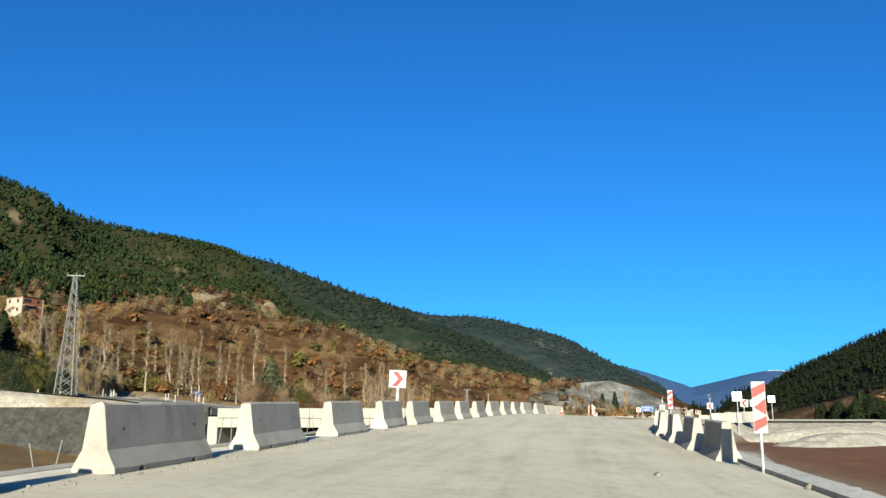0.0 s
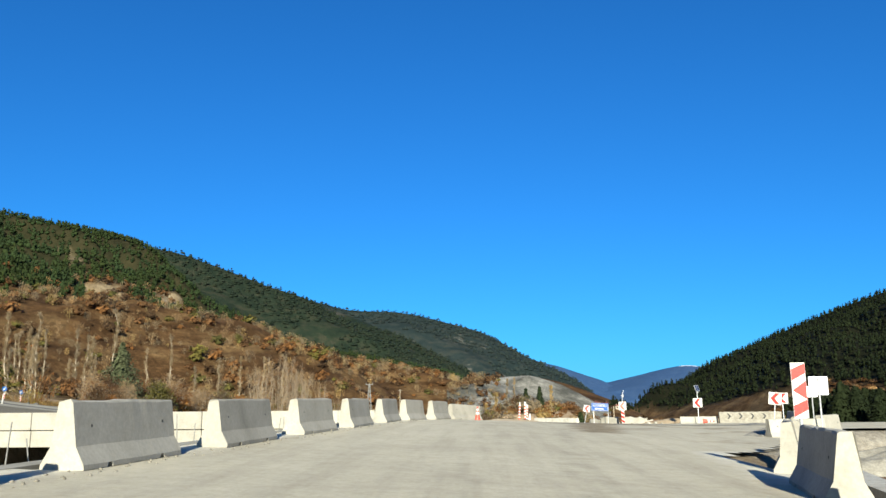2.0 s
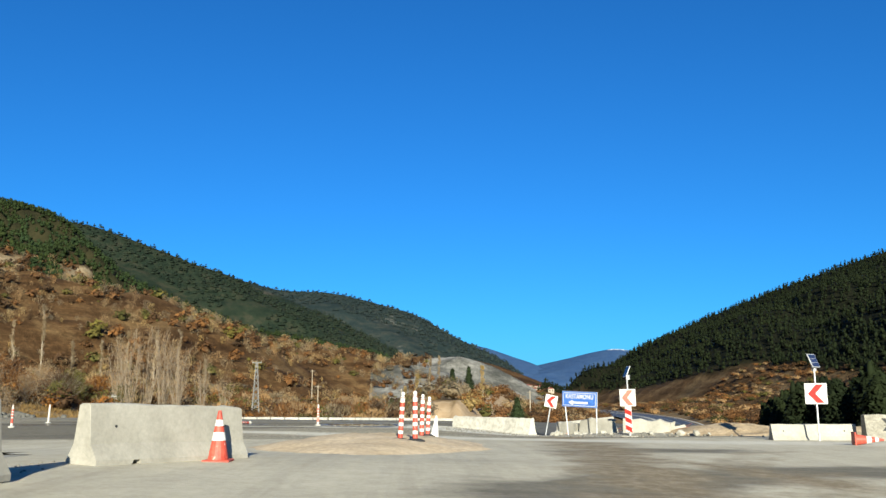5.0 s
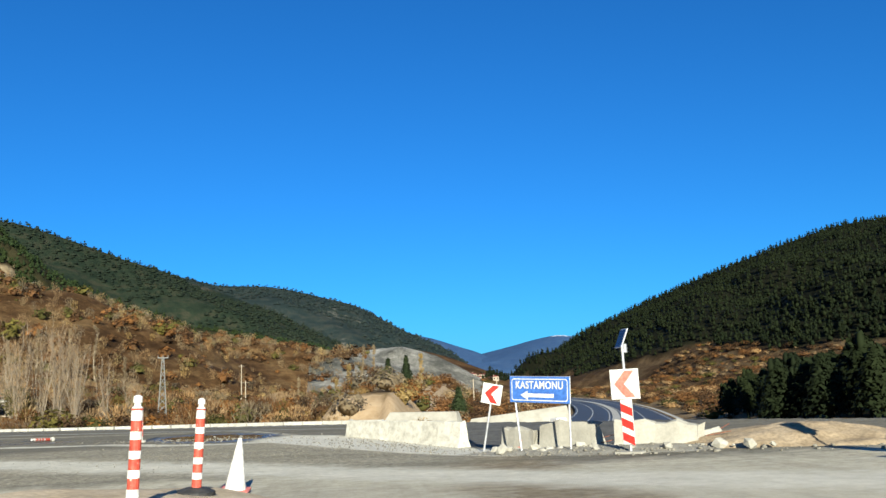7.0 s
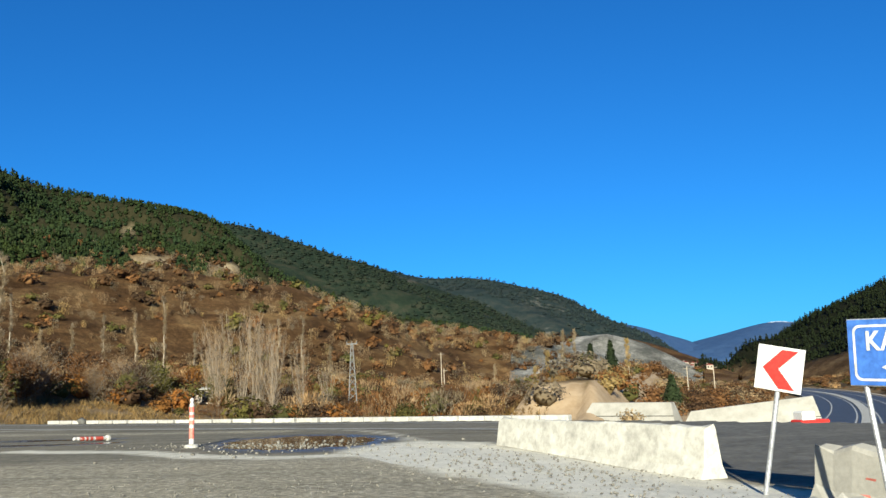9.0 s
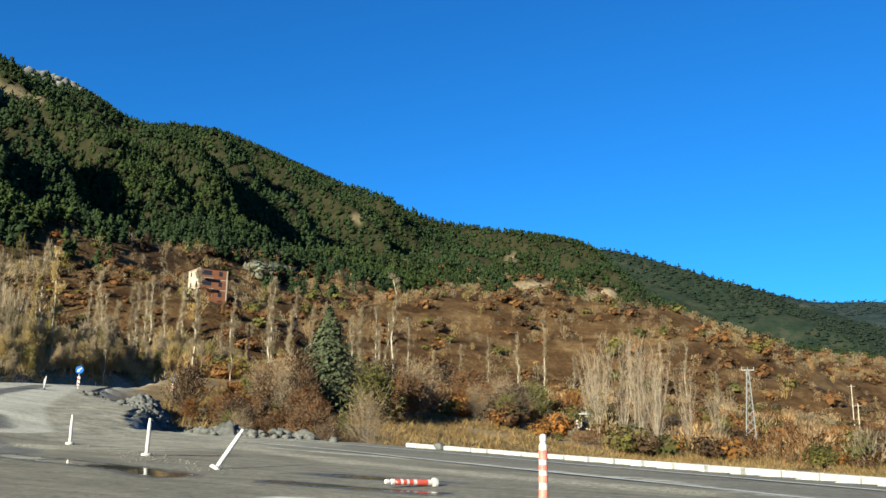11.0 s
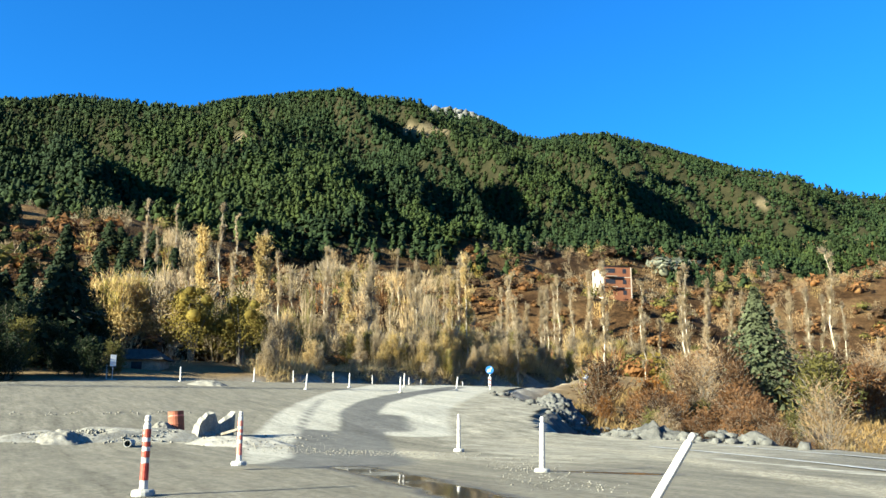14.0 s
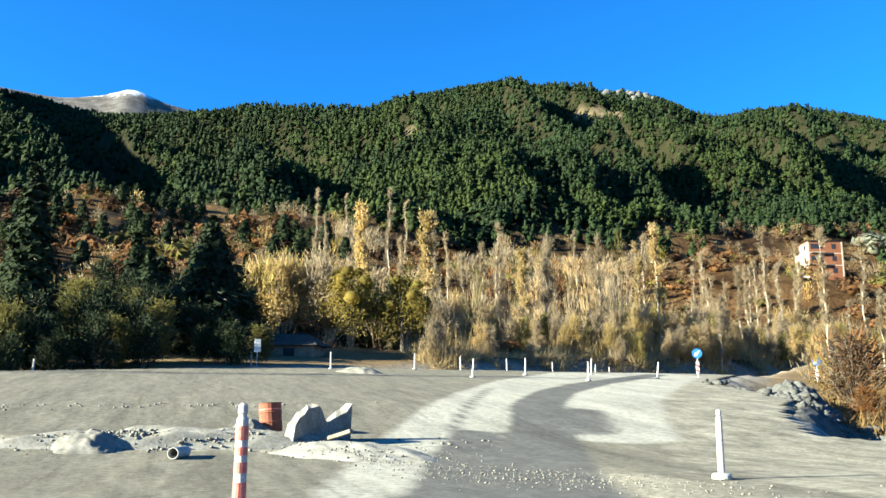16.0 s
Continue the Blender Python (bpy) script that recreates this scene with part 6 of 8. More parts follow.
for x, y, hd, ln, hh, lab in ((15.5, 62.5, 80, 2.2, 0.7, "pale concrete barrier at the field track"), (17.6, 64.8, 50, 1.4, 0.8, "concrete barrier standing askew by the field"),
                              (19.6, 92.4, 98, 2.6, 0.55, "low concrete barrier sunk in gravel"), (22.9, 91.3, 96, 4.2, 0.85, "stained concrete barrier with dark chevron marks"), (22.9, 82.6, 12, 5.6, 0.8, "shaded concrete barrier beside the side road")):
    b = barrier_thing(ln, hh, int(x * 10), lab, cast=RUBBLE if "stained" in lab else None)
    b.matrix_world = stand(x, y, hd, -0.05)
    if "chevron" in lab:
        bm = bmesh.new()
        for c in (-1.6, -0.8, 0.0, 0.8):
            for q, (z0, z1) in ((1, (0.36, 0.55)), (-1, (0.55, 0.74))):
                v = [bm.verts.new((c + (0.0 if q == 1 else 0.16), -0.189 + 0.12 * (z0 - 0.3), z0)), bm.verts.new((c + (0.12 if q == 1 else 0.28), -0.189 + 0.12 * (z0 - 0.3), z0)), bm.verts.new((c + (0.28 if q == 1 else 0.12), -0.189 + 0.12 * (z1 - 0.3), z1)), bm.verts.new((c + (0.16 if q == 1 else 0.0), -0.189 + 0.12 * (z1 - 0.3), z1))]
                bm.faces.new(v)
        part("chevron_mark", bm, BLACK, b, "dark painted chevrons")

# long barrier at the junction, half sunk in spilled gravel
wide = new("concrete_barrier")
tagged(wide, "long pale concrete barrier half buried in white gravel", "concrete barrier")
part("block", barrier_bmesh(5.9, 0.88, 131, 0.03, False), DUSTED_CONCRETE, wide)
bm = bmesh.new()
cyl(bm, (-2.72, 0.02, 0.5), (-2.86, 0.05, 0.72), 0.010, n=5)
cyl(bm, (-2.86, 0.05, 0.72), (-2.95, 0.02, 0.42), 0.010, n=5)
part("lifting_loop", bm, RUST, wide, "bent rusty lifting loop")
wide.matrix_world = pose(10.72, 107.5, -0.38, 0, 0, math.degrees(math.atan2(105.24 - 110.11, 12.46 - 9.03)))

# broken blocks under the signs and at the field track
BROKEN = [(11.3, 51.2, 0.05, 0.9, 0.95, 70, 4), (13.55, 101.95, 0.06, 1.25, 0.70, -57, 7), (14.55, 100.7, 0.04, 1.7, 0.86, -42, -4), (16.35, 99.45, 0.12, 2.2, 0.80, -33, 3), (17.5, 99.3, 0.12, 0.9, 0.6, 15, -14)]
for k, (x, y, z, ln, hh, rz, tip) in enumerate(BROKEN):
    root = empty("broken_barrier", pose(x, y, z - 0.34, tip, tip * 0.6, rz), "broken piece of concrete barrier lying in rubble", "concrete rubble", "broken barrier pieces")
    bm = barrier_bmesh(ln, hh, 140 + k, 0.05, False)
    gb = np.random.default_rng(150 + k)
    xmax = max(v.co.x for v in bm.verts)
    ring_cut = {}
    for v in bm.verts:
        key = round(v.co.x * 2.5)
        ring_cut.setdefault(key, 0.9 + 0.13 * gb.random())
        if v.co.z > 0.15:
            v.co.z *= ring_cut[key]
            v.co.y += 0.008 * gb.normal()
        if v.co.x > xmax - 0.25:
            v.co.x -= 0.28 * gb.random()
            v.co.z *= 0.82 + 0.25 * gb.random()
    part("block", bm, CONCRETE, root)
    if k == 1:
        bm = bmesh.new()
        for z0, z1, x0, x1 in ((0.14, 0.28, 0.06, -0.06), (0.28, 0.42, -0.06, 0.06)):
            bm.faces.new([bm.verts.new(c) for c in ((x0, -0.24 + 0.12 * (z0 > 0.2), z0), (x0 + 0.12, -0.24 + 0.12 * (z0 > 0.2), z0), (x1 + 0.12, -0.16, z1), (x1, -0.16, z1))])
        part("painted_chevron", bm, FADED_RED, root, "faded red painted chevron")
    bm = bmesh.new()
    for q in range(3):
        y0 = 0.12 * (q - 1)
        cyl(bm, (xmax - 0.15, y0, 0.2 + 0.12 * q), (xmax + 0.2 + 0.1 * q, y0 + 0.06, 0.25 + 0.15 * q), 0.008, n=5)
    part("rebar", bm, RUST, root, "bent rusty reinforcing bars")


chunk_meshes = [rubble_mesh("concrete_chunk", 500 + k) for k in range(4)]
for me2 in chunk_meshes:
    me2.materials.append(CONCRETE)
gc = np.random.default_rng(61)
for k in range(34):
    x = 12.6 + 5.6 * gc.random()
    y = 101.3 - 0.62 * (x - 12.6) - 0.9 + 1.3 * gc.random()
    sc = 0.10 + 0.30 * gc.random() ** 2
    ch = new("concrete_chunk", chunk_meshes[k % 4])
    ch.matrix_world = pose(x, y, float(terrain(x, y)) + 0.06 + sc * 0.12, 40 * gc.random(), 40 * gc.random(), 360 * gc.random()) @ Matrix.Diagonal((sc, sc * 0.8, sc, 1))
    tagged(ch, "angular chunk of broken concrete lying in rubble", "concrete rubble", "broken concrete chunks")


# ---------------------------------------------------------------- bridges and retaining wall on the left
def strip(name, pts, width, height, material, parent, base=0.0, label=""):
    """A beam of rectangular section that follows points (x, y, z)."""
    bm = bmesh.new()
    rings = []
    for i, (x, y, z) in enumerate(pts):
        a, b = pts[max(0, i - 1)], pts[min(len(pts) - 1, i + 1)]
        d = Vector((b[0] - a[0], b[1] - a[1], 0)).normalized()
        n = Vector((-d.y, d.x, 0)) * width / 2
        p = Vector((x, y, z + base))
        rings.append([bm.verts.new(p + n), bm.verts.new(p - n), bm.verts.new(p - n + Vector((0, 0, height))), bm.verts.new(p + n + Vector((0, 0, height)))])
    for a, b in zip(rings, rings[1:]):
        for k in range(4):
            bm.faces.new((a[k], a[(k + 1) % 4], b[(k + 1) % 4], b[k]))
    bm.faces.new(rings[0][::-1])
    bm.faces.new(rings[-1])
    bmesh.ops.recalc_face_normals(bm, faces=bm.faces)
    return part(name, bm, material, parent, label)


def left_edge(y, off):
    x = float(np.interp(y, [p[1] for p in LEFT_LINE], [p[0] for p in LEFT_LINE])) - off
    return x, y, float(paved(x, y))


deck = empty("bridge_deck_edge", Matrix.Identity(4), "rough grey concrete deck edge with upright reinforcing bars behind the barriers", "bridge edge")
strip("edge_beam", [left_edge(y, 0.85) for y in np.linspace(-10, 79, 45)], 0.45, 0.7, CONCRETE, deck, -0.68)
gw = np.random.default_rng(77)
for y in np.arange(-7.5, 78, 0.75):
    x, y, z = left_edge(y + 0.2 * gw.normal(), 1.05 + 0.08 * gw.random())
    bm = bmesh.new()
    cyl(bm, (x, y, z), (x + 0.05 * gw.normal(), y + 0.04 * gw.normal(), z + 0.3 + 0.3 * gw.random()), 0.010, n=5)
    part("rebar", bm, DARK_STEEL, deck)

# bridge of the main road, its south side towards the approach
road_bridge = empty("road_bridge", Matrix.Identity(4), "white concrete bridge side with two long beams over a dark opening", "bridge")
for name, zb, zt, y0 in (("parapet_beam", 0.18, 1.05, 72.5), ("edge_girder", -0.66, 0.14, 72.55)):
    for k in range(3):
        x0, x1 = -27.4 + 8.7 * k, -27.4 + 8.7 * (k + 1) - 0.03
        bm = bmesh.new()
        box(bm, (x0 + x1) / 2, y0 + 0.25, (zb + zt) / 2, x1 - x0, 0.5, zt - zb, bevel=0.02)
        part(name, bm, CONCRETE, road_bridge)
for x in np.arange(-26.5, -2, 1.6):
    bm = bmesh.new()
    box(bm, x, 74.4, -0.30, 0.5, 3.2, 0.55)
    part("cross_girder", bm, CONCRETE, road_bridge)
for x in (-27.9, -1.1):
    bm = bmesh.new()
    box(bm, x, 74.8, -3.0, 1.0, 4.4, 6.6, bevel=0.04)
    part("abutment", bm, CONCRETE, road_bridge)
rough_wall = empty("rough_wall", Matrix.Identity(4), "rough-cast concrete retaining wall beside the bridge, coloured near black", "wall")
xs = np.linspace(-72, -28.3, 260)
levels = np.linspace(0, 1, 34)
XW, LW = np.meshgrid(xs, levels, indexing="ij")
ZW = -5.6 + 6.75 * LW
YW = 72.6 - 1.0 * (1 - LW) + (0.12 * gw.normal(size=XW.shape) + 0.35 * fbm(XW / 1.2, ZW / 0.9, 3, 5)) * (LW < 0.99)
front = np.stack([XW, YW, ZW], -1)
back = np.stack([XW[:, -1:], YW[:, -1:] + 0.8, ZW[:, -1:]], -1)
foot = np.stack([XW[:, -1:], YW[:, -1:] + 0.8, ZW[:, -1:] - 6.7], -1)
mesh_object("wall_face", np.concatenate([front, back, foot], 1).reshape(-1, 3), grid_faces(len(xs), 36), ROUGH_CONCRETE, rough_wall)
fill = empty("gravel_fill", Matrix.Identity(4), "gravel fill behind the retaining wall", "gravel", kind="structure")
strip("fill", [(x, 74.6, 1.05) for x in np.linspace(-72, -28.3, 12)], 3.0, 0.6, RUBBLE, fill, -0.6)
edge_line = [(float(np.interp(y, [10, 18, 26, 30, 36, 41, 45, 48], [7.0, 7.1, 7.35, 7.6, 8.1, 8.6, 9.4, 10.2])) + 0.30, y) for y in np.arange(10, 48.5, 1.5)]
footing = empty("footing", Matrix.Identity(4), "rough concrete edge strip under the barriers", "kerb", kind="structure")
strip("edge_strip", [(x + 0.35, y, float(paved(x, y))) for x, y in edge_line], 0.5, 0.5, KERB, footing, -0.40)


# ---------------------------------------------------------------- signs
def chevron_outline(w, left=True):
    s = 1 if left else -1        # the tip points to the viewer's left or right
    return [(s * 0.02 * w, 0.44 * w), (s * 0.36 * w, 0.44 * w), (s * -0.02 * w, 0.0), (s * 0.36 * w, -0.44 * w), (s * 0.02 * w, -0.44 * w), (s * -0.36 * w, 0.0)]


def chevron_plate(root, w, z, left=True, red=None, y=0.0):
    bm = bmesh.new()
    box(bm, 0, y + 0.012, z, w, 0.02, w, bevel=0.006)
    panel = part("panel", bm, WHITE, root, "white reflective sign panel")
    bm = bmesh.new()
    pts = [(px, z + pz) for px, pz in chevron_outline(w, left)]
    flat(bm, pts, y - 0.0005, 0.003)
    part("chevron", bm, red or RED, panel, "red chevron")
    return panel


def pole(root, z0, z1, r=0.03, y=0.05, name="post", x=0.0):
    bm = bmesh.new()
    cyl(bm, (x, y, z0), (x, y, z1), r, n=10)
    return part(name, bm, STEEL, root)


def solar_head(root, z, turn=20):
    bm = bmesh.new()
    m = Matrix.Translation((0, 0.05, z)) @ Matrix.Rotation(radians(turn), 4, "Z") @ Matrix.Rotation(radians(66), 4, "X")
    box(bm, 0, 0, 0, 0.36, 0.46, 0.03, m, 0.005)
    frame_part = part("solar_panel", bm, STEEL, root, "small tilted solar panel")
    for i in range(2):
        for j in range(3):
            bm = bmesh.new()
            box(bm, -0.082 + 0.164 * i, -0.14 + 0.14 * j, 0.018, 0.155, 0.13, 0.006, m)
            part("solar_cell", bm, SOLAR, frame_part, "dark blue solar cell")
    bm = bmesh.new()
    box(bm, 0, 0.14, z - 0.22, 0.14, 0.1, 0.2, bevel=0.01)
    part("battery_box", bm, STEEL, root)


def face_heading(x, y, z, towards, lean=0.0, roll=0.0):
    """Pose whose -y side looks at bearing 'towards' (degrees from +y towards +x)."""
    return pose(x, y, z, lean, roll, 180 - towards)


def foot_block(root, size=(0.5, 0.3, 0.14), x=0.0, z=0.0):
    bm = bmesh.new()
    box(bm, x, 0.03, z + size[2] / 2 - 0.02, *size, bevel=0.015)
    return part("foot_block", bm, CONCRETE, root)


# right-hand curve sign on the bridge side
s = empty("chevron_sign", face_heading(-2.75, 30.9, float(paved(-2.75, 30.9)), 178, 0, 3), "white sign with a red chevron on a steel post", "road sign")
chevron_plate(s, 0.66, 1.74, False)
pole(s, -0.2, 1.95, 0.035, 0.06)
pole(s, -0.2, 1.6, 0.02, 0.05, "brace", 0.06)
# left-hand curve signs at the junction
s = empty("chevron_sign", face_heading(15.22, 98.34, -0.02, 218, 0, -1), "red chevron sign above a striped marker on a solar pole", "road sign")
chevron_plate(s, 0.66, 1.45, True, FADED_RED)
pole(s, -0.3, 2.35, 0.03)
solar_head(s, 2.46, -46)
bm = bmesh.new()
box(bm, 0, 0.0, 0.63, 0.27, 0.016, 0.97, bevel=0.004)
mk = part("marker_board", bm, WHITE, s, "narrow striped marker board")
for k in range(3):
    bm = bmesh.new()
    z = 0.28 + 0.31 * k
    flat(bm, [(-0.13, z - 0.04), (0.13, z - 0.16), (0.13, z + 0.02), (-0.13, z + 0.14)], -0.0095)
    part("stripe", bm, RED, mk)
foot_block(s, (0.62, 0.4, 0.16), 0.0, -0.14)
s = empty("chevron_sign", face_heading(12.75, 103.25, -0.02, 203, 3, 12), "leaning red chevron sign on a bent steel post", "road sign")
chevron_plate(s, 0.55, 1.33, True)
pole(s, -0.45, 1.3, 0.03)
s = empty("chevron_sign", face_heading(19.35, 91.45, -0.06, 208), "red chevron sign below a small solar panel", "road sign")
chevron_plate(s, 0.64, 1.6, True)
pole(s, -0.1, 2.5, 0.028)
solar_head(s, 2.62, 55)
foot_block(s, (0.6, 0.4, 0.16))
s = empty("chevron_sign", face_heading(19.8, 77.45, float(paved(19.8, 77.45)) - 0.05, 205, 0, 6), "red chevron sign on a leaning post by the field", "road sign")
chevron_plate(s, 0.66, 1.6, True)
pole(s, -0.3, 1.5, 0.028)
s = empty("chevron_sign", face_heading(21.4, 80.4, -0.1, 200), "small red chevron sign near the side road", "road sign")
chevron_plate(s, 0.62, 1.72, True)
pole(s, -0.2, 1.7, 0.028)

# striped marker boards on the right
for x, y, z0, zt, lab in ((7.45, 15.7, float(paved(7.45, 15.7)) - 0.1, 0.78, "tall red and white striped marker board on a post"), (9.55, 45.85, float(paved(9.55, 45.85)) - 0.1, 1.64, "red and white striped marker board behind the barriers")):
    s = empty("marker_board", face_heading(x, y, z0, 184), lab, "marker board")
    hb = 0.98
    zc = zt - z0 - hb / 2
    bm = bmesh.new()
    box(bm, 0, 0.012, zc, 0.25, 0.018, hb, bevel=0.004)
    b = part("board", bm, WHITE, s)
    for k, up in ((0, 1), (1, 0), (2, 1)):
        z = zc - hb / 2 + 0.17 + 0.32 * k
        bm = bmesh.new()
        flat(bm, [(-0.12, z - 0.15), (0.12, z - 0.02), (0.12, z + 0.16), (-0.12, z + 0.05)] if up else [(-0.12, z), (0.12, z - 0.16), (0.12, z + 0.17)], 0.0025)
        part("stripe", bm, RED, b)
    pole(s, -0.3, zc + 0.3, 0.03, 0.05)

# sign boards seen from behind
for x, y, zt, w in ((16.3, 62.1, 2.08, 0.68), (22.9, 79.9, 2.28, 0.62)):
    z0 = float(terrain(x, y))
    s = empty("square_sign", face_heading(x, y, z0, 5), "grey back of a square road sign on a steel post", "road sign")
    bm = bmesh.new()
    box(bm, 0, 0, zt - z0 - w / 2, w, 0.02, w, bevel=0.01)
    p = part("panel", bm, STEEL, s, "bare grey metal back")
    bm = bmesh.new()
    for dz in (-0.15, 0.15):
        box(bm, 0, 0.02, zt - z0 - w / 2 + dz, w * 0.8, 0.02, 0.03)
    part("bracket", bm, STEEL, p)
    pole(s, -0.2, zt - z0 - 0.05, 0.03)

# place-name sign
s = empty("direction_sign", face_heading(13.62, 100.19, -0.02, 226.5, 0, 2.5), "blue direction sign with white lettering and arrow on two posts", "road sign")
bm = bmesh.new()
box(bm, 0, 0.012, 1.39, 1.74, 0.02, 0.64, bevel=0.006)
panel = part("panel", bm, STEEL, s, "grey-blue sign panel edge")
bm = bmesh.new()
box(bm, 0, 0.0, 1.39, 1.72, 0.006, 0.62)
part("field", bm, BLUE, panel, "blue reflective field")


def rounded(w, h, r, n=5):
    pts = []
    for cx, cy, a0 in ((w / 2 - r, h / 2 - r, 0), (-w / 2 + r, h / 2 - r, 90), (-w / 2 + r, -h / 2 + r, 180), (w / 2 - r, -h / 2 + r, 270)):
        for k in range(n + 1):
            a = radians(a0 + 90 * k / n)
            pts.append((cx + r * math.cos(a), cy + r * math.sin(a)))
    return pts


bm = bmesh.new()
outer, inner = rounded(1.62, 0.53, 0.07), rounded(1.575, 0.485, 0.055)
vo = [bm.verts.new((x, -0.006, 1.385 + z)) for x, z in outer]
vi = [bm.verts.new((x, -0.006, 1.385 + z)) for x, z in inner]
for k in range(len(vo)):
    bm.faces.new((vo[k], vo[(k + 1) % len(vo)], vi[(k + 1) % len(vi)], vi[k]))
part("border", bm, WHITE, panel, "white border line")
bm = bmesh.new()
flat(bm, [(-0.55, 1.25), (-0.33, 1.36), (-0.33, 1.295), (0.42, 1.295), (0.42, 1.205), (-0.33, 1.205), (-0.33, 1.14)], -0.0045)
part("arrow", bm, WHITE, panel, "white arrow pointing left")
txt = bpy.data.curves.new("lettering", "FONT")
txt.body, txt.size, txt.align_x, txt.align_y, txt.extrude, txt.offset, txt.space_character = "KASTAMONU", 0.27, "CENTER", "CENTER", 0.002, 0.006, 1.08
tob = bpy.data.objects.new("lettering_curve", txt)
scene.collection.objects.link(tob)
me = bpy.data.meshes.new_from_object(tob.evaluated_get(bpy.context.evaluated_depsgraph_get()))
bpy.data.objects.remove(tob)
me.materials.clear()
me.materials.append(WHITE)
co = np.array([v2.co[:] for v2 in me.vertices])
lo, hi = co.min(0), co.max(0)
for v2 in me.vertices:
    v2.co.x = (v2.co.x - (lo[0] + hi[0]) / 2) * 1.36 / (hi[0] - lo[0])
    v2.co.y = (v2.co.y - (lo[1] + hi[1]) / 2) * 0.19 / (hi[1] - lo[1])
lettering = new("lettering", me)
lettering.parent = panel
lettering.matrix_basis = pose(0, -0.0075, 1.50, 90, 0, 0)
tagged(lettering, "white lettering KASTAMONU")
for x0, x1 in ((-0.52, -0.81), (0.84, 0.8)):
    bm = bmesh.new()
    cyl(bm, (x0, 0.045, -0.45), (x1, 0.045, 1.6), 0.025, n=10)
    part("post", bm, STEEL, s)
foot_block(s, (0.42, 0.26, 0.14), -0.38, -0.30)
foot_block(s, (0.42, 0.26, 0.14), 1.0, -0.30)


# ---------------------------------------------------------------- flexible posts and cones
def flexible_post(bands=True, grey=False, foot=0.165):
    root = new("flexible_post")
    tagged(root, "white plastic post with red bands and a round foot", "traffic post")
    bm = bmesh.new()
    lathe(bm, [(foot * 0.96, 0), (foot, 0.02), (foot * 0.98, 0.065), (foot * 0.84, 0.09), (0.06, 0.1)], 18)
    part("base", bm, KERB, root, "round dusty concrete foot")
    bm = bmesh.new()
    lathe(bm, [(0.058, 0.09), (0.054, 0.95), (0.052, 1.0), (0.038, 1.02), (0.035, 1.04), (0.045, 1.05), (0.042, 1.12), (0.015, 1.14)], 14)
    tube_part = part("tube", bm, DUSTY_WHITE, root)
    if bands:
        for z0, z1 in ((0.22, 0.46), (0.54, 0.63), (0.69, 0.76), (0.82, 0.94)):
            bm = bmesh.new()
            cyl(bm, (0, 0, z0), (0, 0, z1), 0.0615 - 0.005 * z0, 0.0615 - 0.005 * z1, n=14)
            part("band", bm, ORANGE if not grey else FADED_RED, tube_part, "red reflective band")
    return root


def big_post():
    root = new("striped_post")
    tagged(root, "tall red and white striped plastic marker post", "traffic post", "striped posts on the sand island")
    bm = bmesh.new()
    lathe(bm, [(0.24, 0), (0.24, 0.05), (0.14, 0.09), (0.06, 0.1)], 14)
    part("base", bm, BLACK, root, "black rubber foot")
    bm = bmesh.new()
    lathe(bm, [(0.062, 0.08), (0.056, 1.05), (0.06, 1.08), (0.035, 1.10), (0.033, 1.13), (0.045, 1.14), (0.042, 1.2), (0.02, 1.21)], 14)
    body = part("tube", bm, ORANGE, root)
    for k in range(5):
        bm = bmesh.new()
        z = 0.2 + 0.19 * k
        cyl(bm, (0, 0, z), (0, 0, z + 0.08), 0.0645 - 0.0015 * k, n=14)
        part("band", bm, WHITE, body, "white reflective band")
    bm = bmesh.new()
    lathe(bm, [(0.058, 1.04), (0.057, 1.085), (0.037, 1.105), (0.035, 1.13), (0.047, 1.14), (0.044, 1.2), (0.02, 1.215)], 14)
    part("cap", bm, WHITE, body)
    return root


def traffic_cone(h, white_low=False):
    root = new("traffic_cone")
    tagged(root, "red-orange traffic cone with white bands", "traffic cone")
    bm = bmesh.new()
    box(bm, 0, 0, 0.02, 0.40 * h / 0.75, 0.40 * h / 0.75, 0.04, bevel=0.01)
    part("base", bm, ORANGE, root)
    bm = bmesh.new()
    lathe(bm, [(0.15 * h / 0.75, 0.04), (0.028, h - 0.01), (0.02, h)], 18)
    body = part("cone", bm, ORANGE, root)
    for f0, f1 in ((0.42, 0.58), (0.70, 0.82)):
        bm = bmesh.new()
        r = lambda f: 0.15 * h / 0.75 + (0.028 - 0.15 * h / 0.75) * (f * h - 0.04) / (h - 0.05) + 0.003
        cyl(bm, (0, 0, f0 * h), (0, 0, f1 * h), r(f0), r(f1), 18, False)
        part("band", bm, WHITE, body, "white reflective band")
    return root


fp = flexible_post()
fp.matrix_world = pose(-13.55, 109.65, 0.03)
plain = flexible_post(False)
tagged(plain, "dusty white plastic post with a round foot")
plain.matrix_world = pose(-23.5, 120.62, 0.04)
faded = flexible_post(True, True)
faded.matrix_world = pose(1.84, 110.68, 0.0)
copy_thing(plain, pose(-15.12, 117.75, 0.0, 0, 2, 0))
copy_thing(faded, pose(-18.77, 112.47, 0.1))
lean = copy_thing(plain, pose(-8.92, 114.94, 0.0, -32, 9, -15))
tagged(lean, "white plastic post leaning over on its foot")
ly = flexible_post(foot=0.1)
ly.matrix_world = pose(-2.44, 114.66, 0.08, 0, -87, 67)
tagged(ly, "red and white plastic post lying on the road")
far_plain = flexible_post(False)
tagged(far_plain, "small white delineator post at the road edge", "delineator post", "far delineator posts")
far_plain.matrix_world = pose(-69, 116, float(terrain(-69, 116)))
